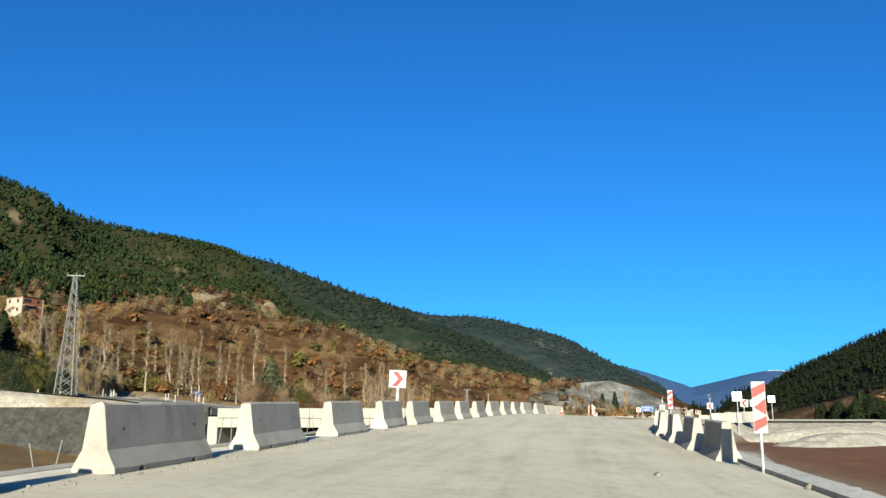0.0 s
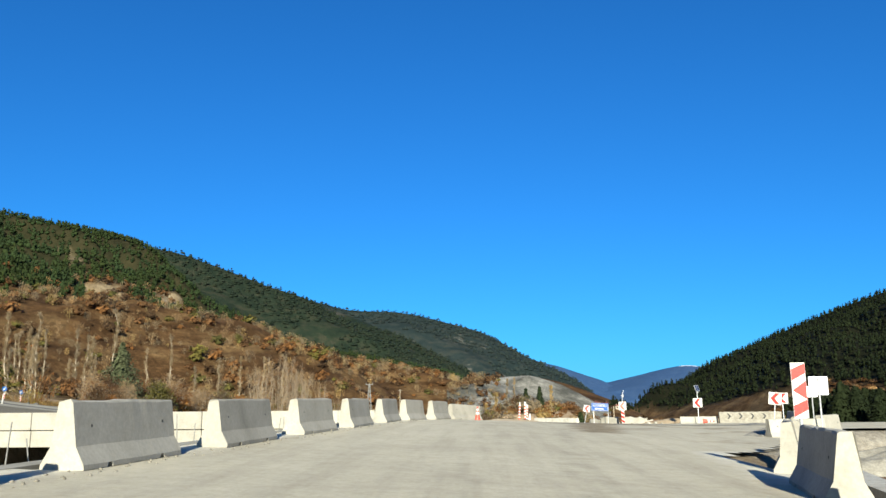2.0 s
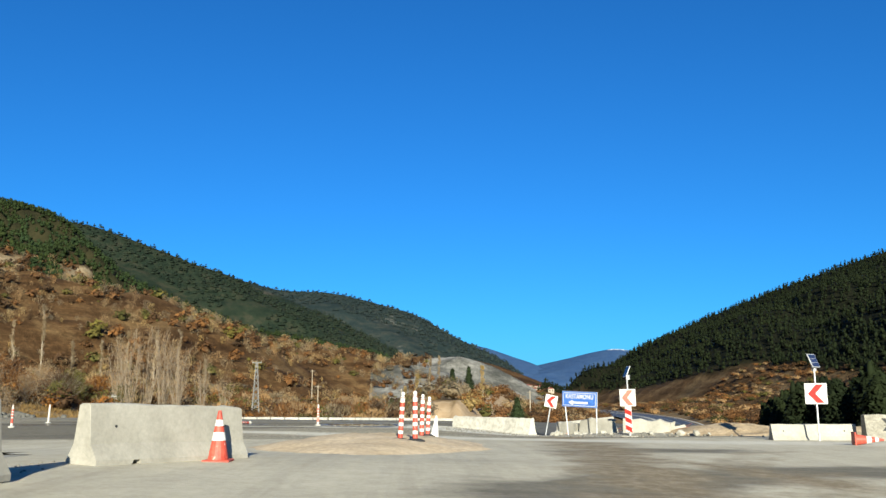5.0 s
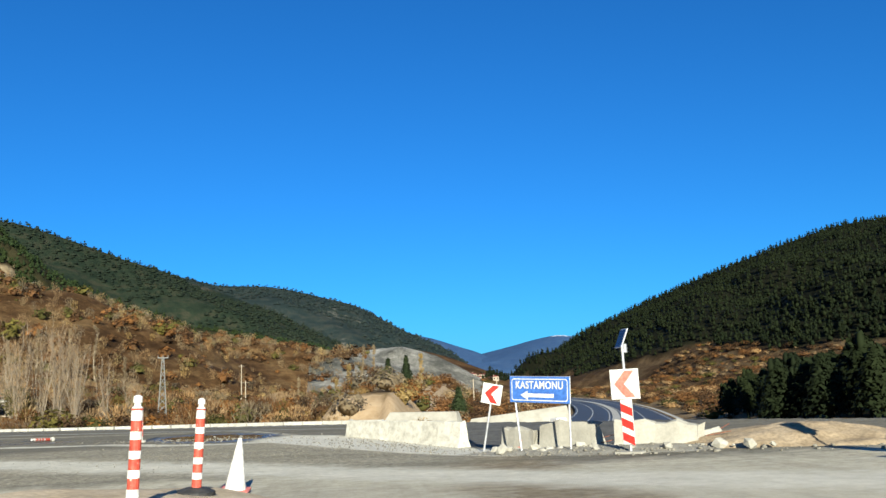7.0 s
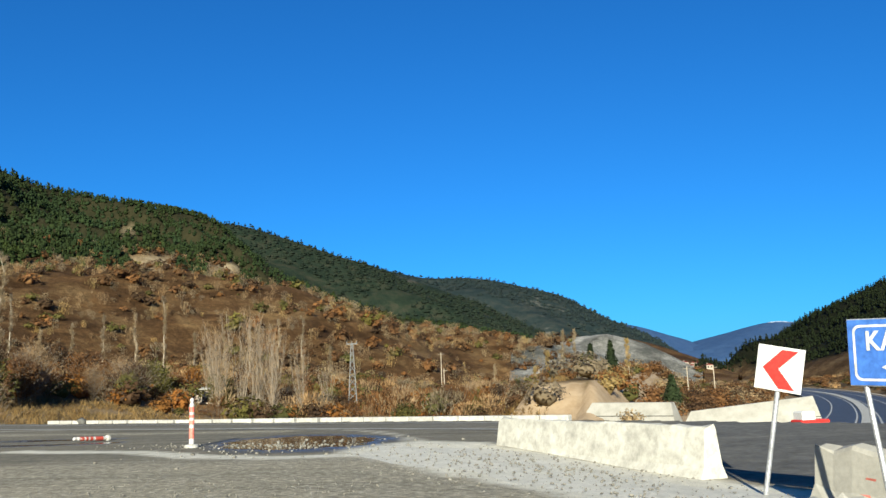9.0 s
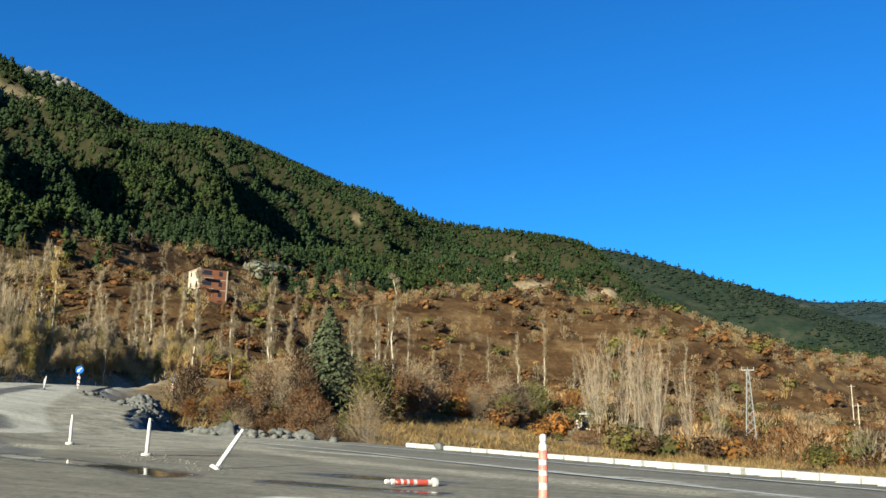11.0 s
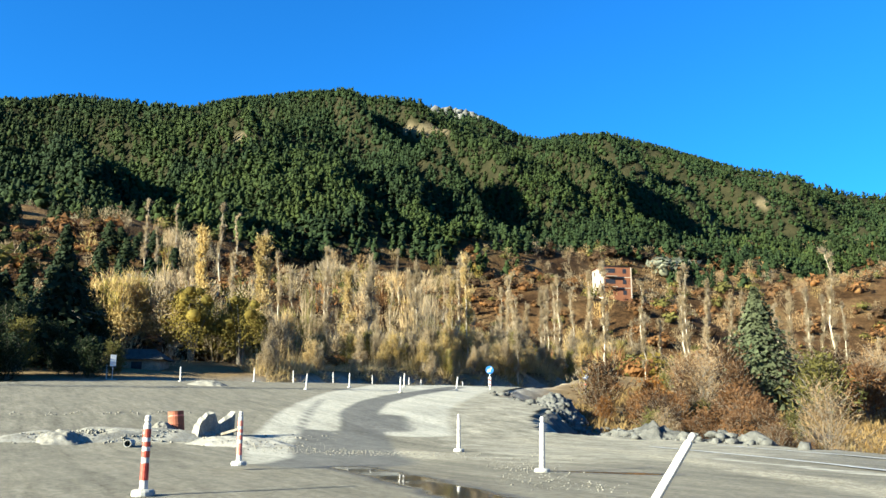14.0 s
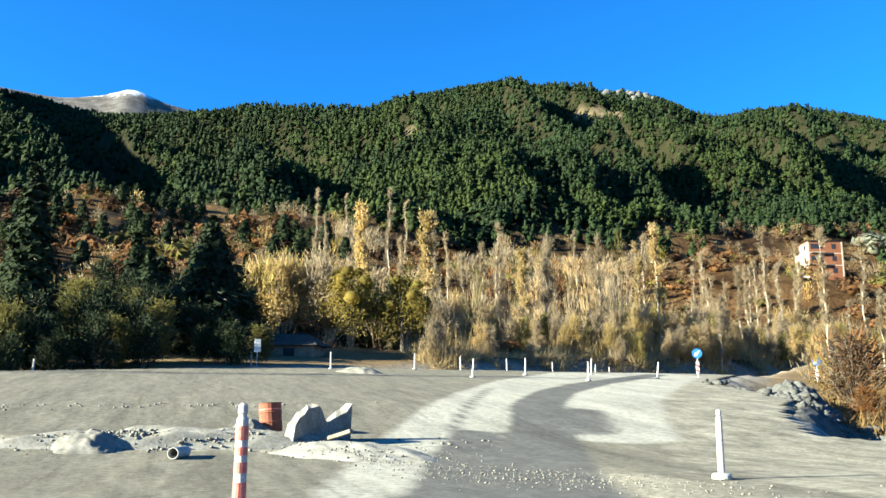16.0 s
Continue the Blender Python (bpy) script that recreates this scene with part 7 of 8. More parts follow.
for x, y in ((-66.5, 121.0), (-68.2, 127.2), (-71, 131.5), (-73, 136), (-76.5, 141.5), (-78.5, 146.5), (-82.5, 150), (-85.5, 157), (-89, 166), (-60, 141.5), (-56, 134.5), (-62, 133), (-64.5, 139), (-58, 128), (-60.5, 104), (-58.5, 97), (-57, 90)):
    copy_thing(far_plain, pose(x, y, float(terrain(x, y)), rng.normal() * 3, rng.normal() * 3, 0))

posts = big_post()
posts.matrix_world = pose(7.02, 89.1, float(paved(7.02, 89.1)) + 0.22, 0, 2, 0)
for x, y, rx2, ry2 in ((6.46, 86.6, 2, 3), (6.83, 85.9, -2, 1), (7.23, 91.4, 3, 2)):
    copy_thing(posts, pose(x, y, float(paved(x, y)) + 0.20, rx2, ry2, 30))
cone = traffic_cone(0.78)
cone.matrix_world = pose(3.75, 78.9, float(paved(3.75, 78.9)) + 0.01)
fallen = copy_thing(cone, pose(18.9, 88.6, float(paved(18.9, 88.6)) + 0.16, 90, 0, 75))
tagged(fallen, "red-orange traffic cone lying on its side in the dust")
pale_cone = traffic_cone(0.78)
for child in pale_cone.children:
    child.data.materials.clear()
    child.data.materials.append(WHITE if child.name.startswith("cone") else FADED_RED)
pale_cone.matrix_world = (pose(7.48, 93.1, float(paved(7.48, 93.1)) + 0.06, 4, 6, 0))
tagged(pale_cone, "pale faded traffic cone on the sand island")


# ---------------------------------------------------------------- heaps, stones, kerbs
def heap(name, x, y, rx2, ry2, h, material, label, category="heap", seed=1, base=None, n=46, rough=0.25, turn=0.0):
    """A low heap on the ground with an uneven foot."""
    g2 = np.random.default_rng(seed)
    u = np.linspace(-1.25, 1.25, n)
    U, V = np.meshgrid(u, u, indexing="ij")
    R = np.hypot(U, V) + 0.22 * fbm(U * 2.2 + seed, V * 2.2, 3, seed)
    hh = h * np.clip(1 - R ** 2, -0.25, 1) * (1 + rough * fbm(U * 6 + seed * 3, V * 6, 3, seed + 9))
    c, s2 = math.cos(radians(turn)), math.sin(radians(turn))
    X = x + U * rx2 * c - V * ry2 * s2
    Y = y + U * rx2 * s2 + V * ry2 * c
    Z = (terrain(X, Y) if base is None else base) + hh
    ob = mesh_object(name, np.stack([X, Y, Z], -1).reshape(-1, 3), grid_faces(n, n), material, smooth_shade=True)
    return tagged(ob, label, category)


heap("sand_island", 5.6, 88.8, 3.2, 5.6, 0.34, SAND, "flat heap of pale sand in the middle of the junction", "sand heap", 4)
heap("gravel_heap", 9.7, 105.6, 5.2, 1.6, 0.03, PALE_GRAVEL, "low heap of white gravel along the long barrier", "gravel heap", 7, turn=-52)
heap("gravel_heap", 15.0, 100.1, 3.6, 1.6, 0.14, RUBBLE, "grey rubble heap under the road signs", "gravel heap", 9, turn=-32)
heap("sand_heap", 19.2, 98.6, 3.2, 1.5, 0.42, EARTH, "tan earth heap beyond the broken barriers", "sand heap", 11, turn=-20)
heap("sand_heap", 22.4, 97.0, 2.6, 1.2, 0.36, EARTH, "low tan earth heap on the verge", "sand heap", 13, turn=-10)
heap("gravel_heap", -31.6, 111.8, 4.6, 0.8, 0.34, RUBBLE, "long low ridge of gravel and stones", "gravel heap", 15, turn=88, rough=0.6, n=70)
heap("gravel_heap", -31.3, 110.0, 1.1, 0.8, 0.34, RUBBLE, "small pile of crushed stone", "gravel heap", 17)
heap("gravel_heap", -32.7, 113.5, 0.75, 0.6, 0.42, RUBBLE, "small heap of rubble beside the steel drum", "gravel heap", 31)
heap("gravel_heap", -29.8, 115.6, 2.0, 1.3, 0.22, RUBBLE, "spread pile of pale stones by the track", "gravel heap", 19, turn=40)
heap("sand_heap", -62, 122, 1.7, 1.0, 0.34, RUBBLE, "low pale heap at the far road edge", "gravel heap", 21, turn=30)
heap("sand_heap", 2.2, 126.5, 2.0, 0.9, 0.3, SAND, "low pale heap behind the kerb", "sand heap", 22, turn=-20)
heap("sand_heap", 11.3, 13.2, 2.4, 1.6, 0.6, SAND, "pale earth heap at the field edge", "sand heap", 23)
heap("spoil_heap", 26, 66, 12, 3.5, 1.3, RUBBLE, "long grey heap of spoil across the field", "spoil heap", 25, turn=12)
heap("spoil_heap", 20.5, 53, 5, 2.0, 0.8, RUBBLE, "grey spoil heap at the field edge", "spoil heap", 27, turn=30)
BANKS = [(-32.6, 138.0, 9.0, 2.5, 2.35, -17, 31), (-38.4, 137.2, 3.4, 1.6, 0.8, -62, 33), (-50.0, 144.2, 5.0, 1.7, 1.6, -26, 35)]
for x, y, a, b, h2, t, sd in BANKS:
    heap("spoil_bank", x, y, a, b, h2, SCREE, "grey bank of broken rock spoil along the hollow", "spoil heap", sd, turn=t, rough=0.3, n=72)

# loose stones on the gravel
STONES = [ico((0.5, 0.5, 0.36), (0, 0, 0.2), 0.9, rng) for _ in range(6)]
sx, sy, ss = [], [], []
for cx, cy, rx2, ry2, n, big, t in ((9.8, 105.2, 5.5, 2.4, 1500, 0.06, -52), (15.0, 99.6, 3.4, 1.3, 800, 0.10, -32), (-31.6, 111.8, 5.2, 0.9, 1700, 0.13, 88), (-29.8, 115.8, 2.4, 1.6, 900, 0.08, 40), (-24.5, 118.0, 4.5, 2.0, 1200, 0.06, 35), (-14, 117.0, 7.5, 1.0, 700, 0.05, -24), (3.5, 110.6, 4.0, 0.8, 600, 0.07, -15), (6.5, 102, 5, 3.0, 1500, 0.035, 0), (4.6, 110.0, 3.0, 2.6, 260, 0.11, 0), (20, 98, 4, 2, 260, 0.2, -20), (-38, 108, 9, 0.7, 320, 0.12, 96), (30, 62, 9, 2.5, 200, 0.4, 12), (10.5, 14.5, 3, 2.5, 120, 0.35, 0)):
    a, b = rng.normal(size=n) * 0.5 * rx2, rng.normal(size=n) * 0.5 * ry2
    c, s2 = math.cos(radians(t)), math.sin(radians(t))
    sx.append(cx + a * c - b * s2)
    sy.append(cy + a * s2 + b * c)
    ss.append(big * (0.25 + rng.random(n) ** 3))
for y in np.arange(6, 78, 0.16):
    x = left_edge(y, -0.15 - 0.5 * rng.random())[0]
    sx.append([x])
    sy.append([y])
    ss.append([0.03 + 0.05 * rng.random()])
sx, sy, ss = np.concatenate(sx), np.concatenate(sy), np.concatenate(ss)
sz = terrain(sx, sy)
for cx, cy, a, b, h2, t in ((9.7, 105.6, 5.2, 2.0, 0.05, -52), (15.0, 100.1, 3.6, 1.6, 0.14, -32), (-31.6, 111.8, 4.6, 0.8, 0.34, 88), (-29.8, 115.6, 2.0, 1.3, 0.22, 40), (26, 66, 12, 3.5, 1.3, 12), *[q[:6] for q in BANKS]):
    c, s2 = math.cos(radians(t)), math.sin(radians(t))
    u, v = ((sx - cx) * c + (sy - cy) * s2) / a, (-(sx - cx) * s2 + (sy - cy) * c) / b
    sz = np.maximum(sz, terrain(sx, sy) + h2 * np.clip(1 - u * u - v * v, 0, 1) * 0.9)
rock_u, rock_v = rng.normal(size=1600) * 7.5, rng.normal(size=1600) * 1.1
rock_x, rock_y = -39 - rock_u * 0.95 - rock_v * 0.30, 139.6 + rock_u * 0.30 - rock_v * 0.95
rock_z = terrain(rock_x, rock_y)
for cx, cy, a, b, h2, t, sd in BANKS:
    c, s2 = math.cos(radians(t)), math.sin(radians(t))
    u, v = ((rock_x - cx) * c + (rock_y - cy) * s2) / a, (-(rock_x - cx) * s2 + (rock_y - cy) * c) / b
    rock_z = np.maximum(rock_z, terrain(rock_x, rock_y) + h2 * np.clip(1 - u * u - v * v, 0, 1) * 0.92)
rock_s = 0.15 + 0.55 * rng.random(1600) ** 3
scatter("scree", STONES, rock_x, rock_y, rock_s, rock_s, SCREE, "grey broken rocks on the spoil banks", "rocks", 0.1, rock_z)
ss = ss * 0.72
scatter("loose_stones", STONES, sx, sy, ss, ss, RUBBLE, "scattered pale stones and crushed gravel", "stones", 0.1, sz)

# pale crag on the forest crest
CRAG = surface("pale_limestone", [(0.3, (0.06, 0.058, 0.052)), (0.7, (0.15, 0.145, 0.128))], 0.08, 0.9, 6, 0.4)
ca = -61.3 + 5.8 * rng.random(260)
cr = hill_a.at(hill_a.crest_r, ca) * (0.93 + 0.075 * rng.random(260))
cx2, cy2 = CX + cr * np.sin(np.radians(ca)), CY + cr * np.cos(np.radians(ca))
cs = 6 + 11 * rng.random(260) ** 2
scatter("crag", STONES, cx2, cy2, cs * 1.1, cs, CRAG, "pale rock crag on the forest crest", "rocks", 0.0, terrain(cx2, cy2))

# kerb along the far side of the junction
KERB_LINE = [(10.5, 118.9), (2.2, 122.9), (-6.0, 126.3), (-14.8, 130.9)]
kerb = empty("kerb", Matrix.Identity(4), "pale concrete kerb along the far road edge", "kerb", kind="structure")
kerb_mesh = None
for (ax, ay), (bx, by) in zip(KERB_LINE, KERB_LINE[1:]):
    ln = math.hypot(bx - ax, by - ay)
    n = int(ln / 1.0)
    for k in range(n):
        if kerb_mesh is None:
            bm = bmesh.new()
            box(bm, 0, 0, 0.0, 0.985, 0.28, 0.36, bevel=0.02)
            stone = part("kerb_stone", bm, KERB, kerb)
            kerb_mesh = stone.data
        else:
            stone = new("kerb_stone", kerb_mesh)
            stone.parent = kerb
        f = (k + 0.5) / n
        x, y = ax + (bx - ax) * f, ay + (by - ay) * f
        stone.matrix_basis = pose(x + 0.01 * rng.normal(), y + 0.01 * rng.normal(), float(paved(x, y)) - 0.02, rng.normal() * 0.6, 0, math.degrees(math.atan2(by - ay, bx - ax)))


# ---------------------------------------------------------------- road lines and the new valley road
def ribbon(name, pts, width, material, lift, parent=None, label=""):
    bm = bmesh.new()
    rows2 = []
    for i, (x, y) in enumerate(pts):
        a, b = pts[max(0, i - 1)], pts[min(len(pts) - 1, i + 1)]
        d = Vector((b[0] - a[0], b[1] - a[1], 0)).normalized()
        n = Vector((-d.y, d.x, 0)) * width / 2
        rows2.append([bm.verts.new((x + q * n.x, y + q * n.y, lift(x + q * n.x, y + q * n.y))) for q in (-1, 0, 1)])
    for a, b in zip(rows2, rows2[1:]):
        for k in range(2):
            bm.faces.new((a[k], a[k + 1], b[k + 1], b[k]))
    bmesh.ops.recalc_face_normals(bm, faces=bm.faces)
    if sum(f.normal.z for f in bm.faces) < 0:
        bmesh.ops.reverse_faces(bm, faces=bm.faces)
    return part(name, bm, material, parent, label)


def dense(pts, step):
    out = []
    for a, b in zip(pts, pts[1:]):
        n = max(1, int(math.hypot(b[0] - a[0], b[1] - a[1]) / step))
        out += [tuple(a[k] + (b[k] - a[k]) * i / n for k in range(len(a))) for i in range(n)]
    return out + [tuple(pts[-1])]


def rounded_path(pts, passes=3):
    for _ in range(passes):
        q = [pts[0]]
        for a, b in zip(pts, pts[1:]):
            q.append(tuple(0.75 * u + 0.25 * v for u, v in zip(a, b)))
            q.append(tuple(0.25 * u + 0.75 * v for u, v in zip(a, b)))
        pts = q + [pts[-1]]
    return pts


valley_pts = rounded_path(VALLEY, 3)


def offset_path(pts, off):
    out = []
    for i, p in enumerate(pts):
        a, b = pts[max(0, i - 1)], pts[min(len(pts) - 1, i + 1)]
        dx, dy = b[0] - a[0], b[1] - a[1]
        ln = math.hypot(dx, dy)
        out.append((p[0] + dy / ln * off, p[1] - dx / ln * off, p[2]))
    return out


def valley_strip(name, off, width, material, lift, parent, label=""):
    pts = offset_path(valley_pts, off)
    bm = bmesh.new()
    rows2 = []
    for i, p in enumerate(pts):
        a, b = pts[max(0, i - 1)], pts[min(len(pts) - 1, i + 1)]
        d = Vector((b[0] - a[0], b[1] - a[1], 0)).normalized()
        n = Vector((d.y, -d.x, 0)) * width / 2
        rows2.append([bm.verts.new((p[0] - n.x, p[1] - n.y, p[2] + lift)), bm.verts.new((p[0] + n.x, p[1] + n.y, p[2] + lift))])
    for a, b in zip(rows2, rows2[1:]):
        bm.faces.new((a[0], a[1], b[1], b[0]))
    bmesh.ops.recalc_face_normals(bm, faces=bm.faces)
    if sum(f.normal.z for f in bm.faces) < 0:
        bmesh.ops.reverse_faces(bm, faces=bm.faces)
    return part(name, bm, material, parent, label)


new_road = empty("valley_road", Matrix.Identity(4), "new black asphalt road with white lines curving up the valley", "road", kind="structure")
valley_strip("carriageway", 0, 19.0, BLACKTOP, 0.05, new_road)
valley_strip("median", 0, 1.5, KERB, 0.16, new_road, "pale concrete median")
for off in (-8.9, -5.0, -1.3, 1.3, 5.0, 8.9):
    valley_strip("line", off, 0.22, LINE, 0.062, new_road)
valley_strip("verge_kerb", 10.2, 0.8, KERB, 0.2, new_road, "pale concrete verge strip")

lines = empty("road_line", Matrix.Identity(4), "worn pale edge line on the main road", "road marking", kind="structure")
edge_pts = [(x, y - 4.6) for x, y in rounded_path([(9.5, 118.5), (2.2, 122.4), (-6.0, 125.9), (-15, 130.5), (-24, 133.5)], 2)]
ribbon("line", dense(edge_pts, 0.7), 0.22, LINE, lambda x, y: float(paved(x, y)) + 0.042, lines)
edge_pts = [(x, y - 1.0) for x, y in rounded_path([(9.5, 118.2), (2.2, 122.0), (-6.0, 125.5), (-15, 130.0), (-24, 133.2)], 2)]
ribbon("line", dense(edge_pts, 0.7), 0.16, LINE, lambda x, y: float(paved(x, y)) + 0.042, lines)

# retaining walls beside the new road
for (ax, ay), (bx, by), z0, za, zb, lab in (((13.2, 180), (20.6, 176.5), -4.5, -1.2, -1.3, "pale concrete ramp wall cut into the earth bank"), ((21.6, 171), (31.5, 168.5), -5.2, -2.0, -0.9, "long pale concrete retaining wall beside the new road")):
    w = empty("retaining_wall", Matrix.Identity(4), lab, "wall")
    bm = bmesh.new()
    d = Vector((bx - ax, by - ay, 0)).normalized()
    n = Vector((-d.y, d.x, 0))
    f = [Vector((ax, ay, z0)) - n * 2.4 - d * 1.6, Vector((bx, by, z0)) - n * 2.4 + d * 1.2, Vector((bx, by, zb)), Vector((ax, ay, za))]
    back = [f[0] + n * 3.4, f[1] + n * 3.4, f[2] + n * 1.0, f[3] + n * 1.0]
    vf, vb = [bm.verts.new(p) for p in f], [bm.verts.new(p) for p in back]
    bm.faces.new(vf)
    bm.faces.new(vb[::-1])
    for k in range(4):
        bm.faces.new((vf[k], vb[k], vb[(k + 1) % 4], vf[(k + 1) % 4]))
    bmesh.ops.recalc_face_normals(bm, faces=bm.faces)
    part("wall", bm, CONCRETE, w)
    bm = bmesh.new()
    for t0 in (0.25, 0.6):
        p0 = f[0].lerp(f[3], t0) - n * 0.02
        p1 = f[1].lerp(f[2], t0) - n * 0.02
        bm.faces.new([bm.verts.new(p) for p in (p0, p1, p1 + Vector((0, 0, 0.07)), p0 + Vector((0, 0, 0.07)))])
    part("joint", bm, ROUGH_CONCRETE, w, "dark shuttering joints")

# small works vehicle by the new road
v = empty("works_vehicle", pose(30.0, 164.5, float(valley_road(np.array(30.0), np.array(164.5))[1]) + 0.05, 0, 0, 20), "small red and white works vehicle parked beside the new road", "vehicle")
bm = bmesh.new()
box(bm, 0, 0, 0.75, 2.6, 1.5, 0.6, bevel=0.08)
part("body", bm, RED, v)
bm = bmesh.new()
box(bm, -0.5, 0, 1.35, 1.2, 1.35, 0.75, bevel=0.1)
part("cab", bm, WHITE, v)
for sx2 in (-0.8, 0.9):
    for sy2 in (-0.75, 0.75):
        bm = bmesh.new()
        cyl(bm, (sx2, sy2 - 0.1, 0.4), (sx2, sy2 + 0.1, 0.4), 0.4, n=14)
        part("wheel", bm, BLACK, v)

# ---------------------------------------------------------------- drum, broken pipe and clutter on the west side
d = empty("steel_drum", pose(-33.2, 114.1, float(terrain(-33.2, 114.1)) + 0.05, 4, -5, 0), "rusty red-brown open steel drum standing in gravel", "drum")
bm = bmesh.new()
lathe(bm, [(0.28, 0), (0.29, 0.02), (0.285, 0.22), (0.297, 0.24), (0.285, 0.26), (0.285, 0.46), (0.297, 0.48), (0.285, 0.5), (0.285, 0.70), (0.295, 0.72), (0.275, 0.72), (0.27, 0.1)], 20)
part("shell", bm, RUST, d)
bm = bmesh.new()
cyl(bm, (0, 0, 0.54), (0, 0, 0.575), 0.2865, n=20, cap=False)
part("label_band", bm, FADED_RED, d, "pale worn label band")


def shard(name, x, y, seed, sx2, sy2, sz2, m, label, category):
    """A jagged broken slab."""
    g2 = np.random.default_rng(seed)
    bm = bmesh.new()
    n = 13
    top = []
    for side in (-1, 1):
        lo, hi = [], []
        for k in range(n):
            u = k / (n - 1) * 2 - 1
            lo.append(bm.verts.new((u * sx2, side * sy2 + 0.12 * u * u, -0.1)))
            hi.append(bm.verts.new((u * sx2 * 0.96, side * sy2 * 0.7 + 0.12 * u * u + 0.03 * g2.normal(), sz2 * (0.5 + 0.5 * abs(math.sin(2.4 * u + 0.8)) * (0.75 + 0.5 * g2.random())))))
        top.append((lo, hi))
    (l0, h0), (l1, h1) = top
    for k in range(n - 1):
        bm.faces.new((l0[k], l0[k + 1], h0[k + 1], h0[k]))
        bm.faces.new((l1[k + 1], l1[k], h1[k], h1[k + 1]))
        bm.faces.new((h0[k], h0[k + 1], h1[k + 1], h1[k]))
    bm.faces.new((l0[0], h0[0], h1[0], l1[0]))
    bm.faces.new((l0[-1], l1[-1], h1[-1], h0[-1]))
    root = empty(name, m, label, category)
    part("slab", bm, RUBBLE, root)
    return root


shard("broken_concrete", -32.0, 115.0, 5, 0.95, 0.18, 0.88, pose(-31.8, 115.0, float(terrain(-31.8, 115.0)), -10, 0, -56), "jagged broken concrete shell standing in gravel", "concrete rubble")
b = empty("timber_beam", pose(-31.0, 115.3, float(terrain(-31.0, 115.3)) + 0.22, 0, -14, 35), "weathered timber beam propped on stones", "timber")
bm = bmesh.new()
box(bm, 0, 0, 0, 1.3, 0.12, 0.09, bevel=0.008)
part("beam", bm, BARK, b)
p = empty("pipe", pose(-29.5, 111.9, float(terrain(-29.5, 111.9)) + 0.1, 90, 0, 70), "short pale pipe lying on the ground", "pipe")
bm = bmesh.new()
lathe(bm, [(0.10, -0.35), (0.12, -0.35), (0.12, 0.35), (0.10, 0.35), (0.10, -0.3)], 16)
part("tube", bm, KERB, p)

# signs at the far edge of the west road
s = empty("white_sign", face_heading(-68.0, 116.3, float(terrain(-68, 116.3)), 95), "small white sign on a post with a concrete foot", "road sign")
bm = bmesh.new()
box(bm, 0, 0, 1.55, 0.42, 0.02, 0.85, bevel=0.01)
part("panel", bm, WHITE, s)
pole(s, -0.1, 1.5, 0.03)
foot_block(s, (0.7, 0.5, 0.2))
for x, y, zt in ((-62.7, 146.4, 2.0), (-68.8, 161.8, 2.0)):
    z0 = float(terrain(x, y))
    s = empty("round_sign", face_heading(x, y, z0, 125), "round blue arrow sign above a striped post", "road sign")
    bm = bmesh.new()
    cyl(bm, (0, -0.012, zt - 0.3), (0, 0.012, zt - 0.3), 0.34, n=28)
    disc = part("disc", bm, BRIGHT_BLUE, s)
    bm = bmesh.new()
    flat(bm, [(-0.20, zt - 0.50), (-0.14, zt - 0.22), (-0.07, zt - 0.29), (0.14, zt - 0.08), (0.20, zt - 0.14), (0.0, zt - 0.36), (0.07, zt - 0.43)], -0.014)
    part("arrow", bm, WHITE, disc)
    pole(s, -0.1, zt, 0.03)
    bm = bmesh.new()
    box(bm, 0, 0.0, 0.7, 0.22, 0.016, 0.8, bevel=0.004)
    mk = part("marker_board", bm, WHITE, s)
    for k in range(2):
        bm = bmesh.new()
        flat(bm, [(-0.1, 0.45 + 0.35 * k), (0.1, 0.33 + 0.35 * k), (0.1, 0.5 + 0.35 * k), (-0.1, 0.62 + 0.35 * k)], -0.0095)
        part("stripe", bm, RED, mk)


# ---------------------------------------------------------------- pylons and poles
def pylon(x, y, z, h, w, label):
    root = empty("lattice_pylon", pose(x, y, z, 0, 0, 15), label, "pylon")
    bm = bmesh.new()
    for sx2 in (-1, 1):
        for sy2 in (-1, 1):
            cyl(bm, (sx2 * w, sy2 * w, -0.5), (sx2 * w * 0.18, sy2 * w * 0.18, h), 0.07, 0.05, 5)
    part("leg", bm, DARK_STEEL, root)
    bm = bmesh.new()
    n = 11
    for k in range(n):
        z0, z1 = h * k / n, h * (k + 1) / n
        r0, r1 = w * (1 - 0.82 * k / n), w * (1 - 0.82 * (k + 1) / n)
        for a, b2 in (((-1, -1), (1, -1)), ((1, -1), (1, 1)), ((1, 1), (-1, 1)), ((-1, 1), (-1, -1))):
            cyl(bm, (a[0] * r0, a[1] * r0, z0), (b2[0] * r1, b2[1] * r1, z1), 0.035, n=4, cap=False)
            cyl(bm, (b2[0] * r0, b2[1] * r0, z0), (a[0] * r1, a[1] * r1, z1), 0.035, n=4, cap=False)
    part("bracing", bm, DARK_STEEL, root)
    for f in (1.0,):
        bm = bmesh.new()
        box(bm, 0, 0, h * f, h * 0.14, 0.12, 0.14)
        for q in (-0.065, 0, 0.065):
            cyl(bm, (q * h, 0, h * f), (q * h, 0, h * f + 0.4), 0.05, n=6)
        part("crossarm", bm, DARK_STEEL, root)


pylon(-19.6, 210.7, float(terrain(-19.6, 210.7)), 11.0, 0.75, "small grey lattice pylon in the field")
pylon(-57.5, 96.5, float(terrain(-57.5, 96.5)), 15.5, 1.1, "tall grey lattice pylon beside the west road")
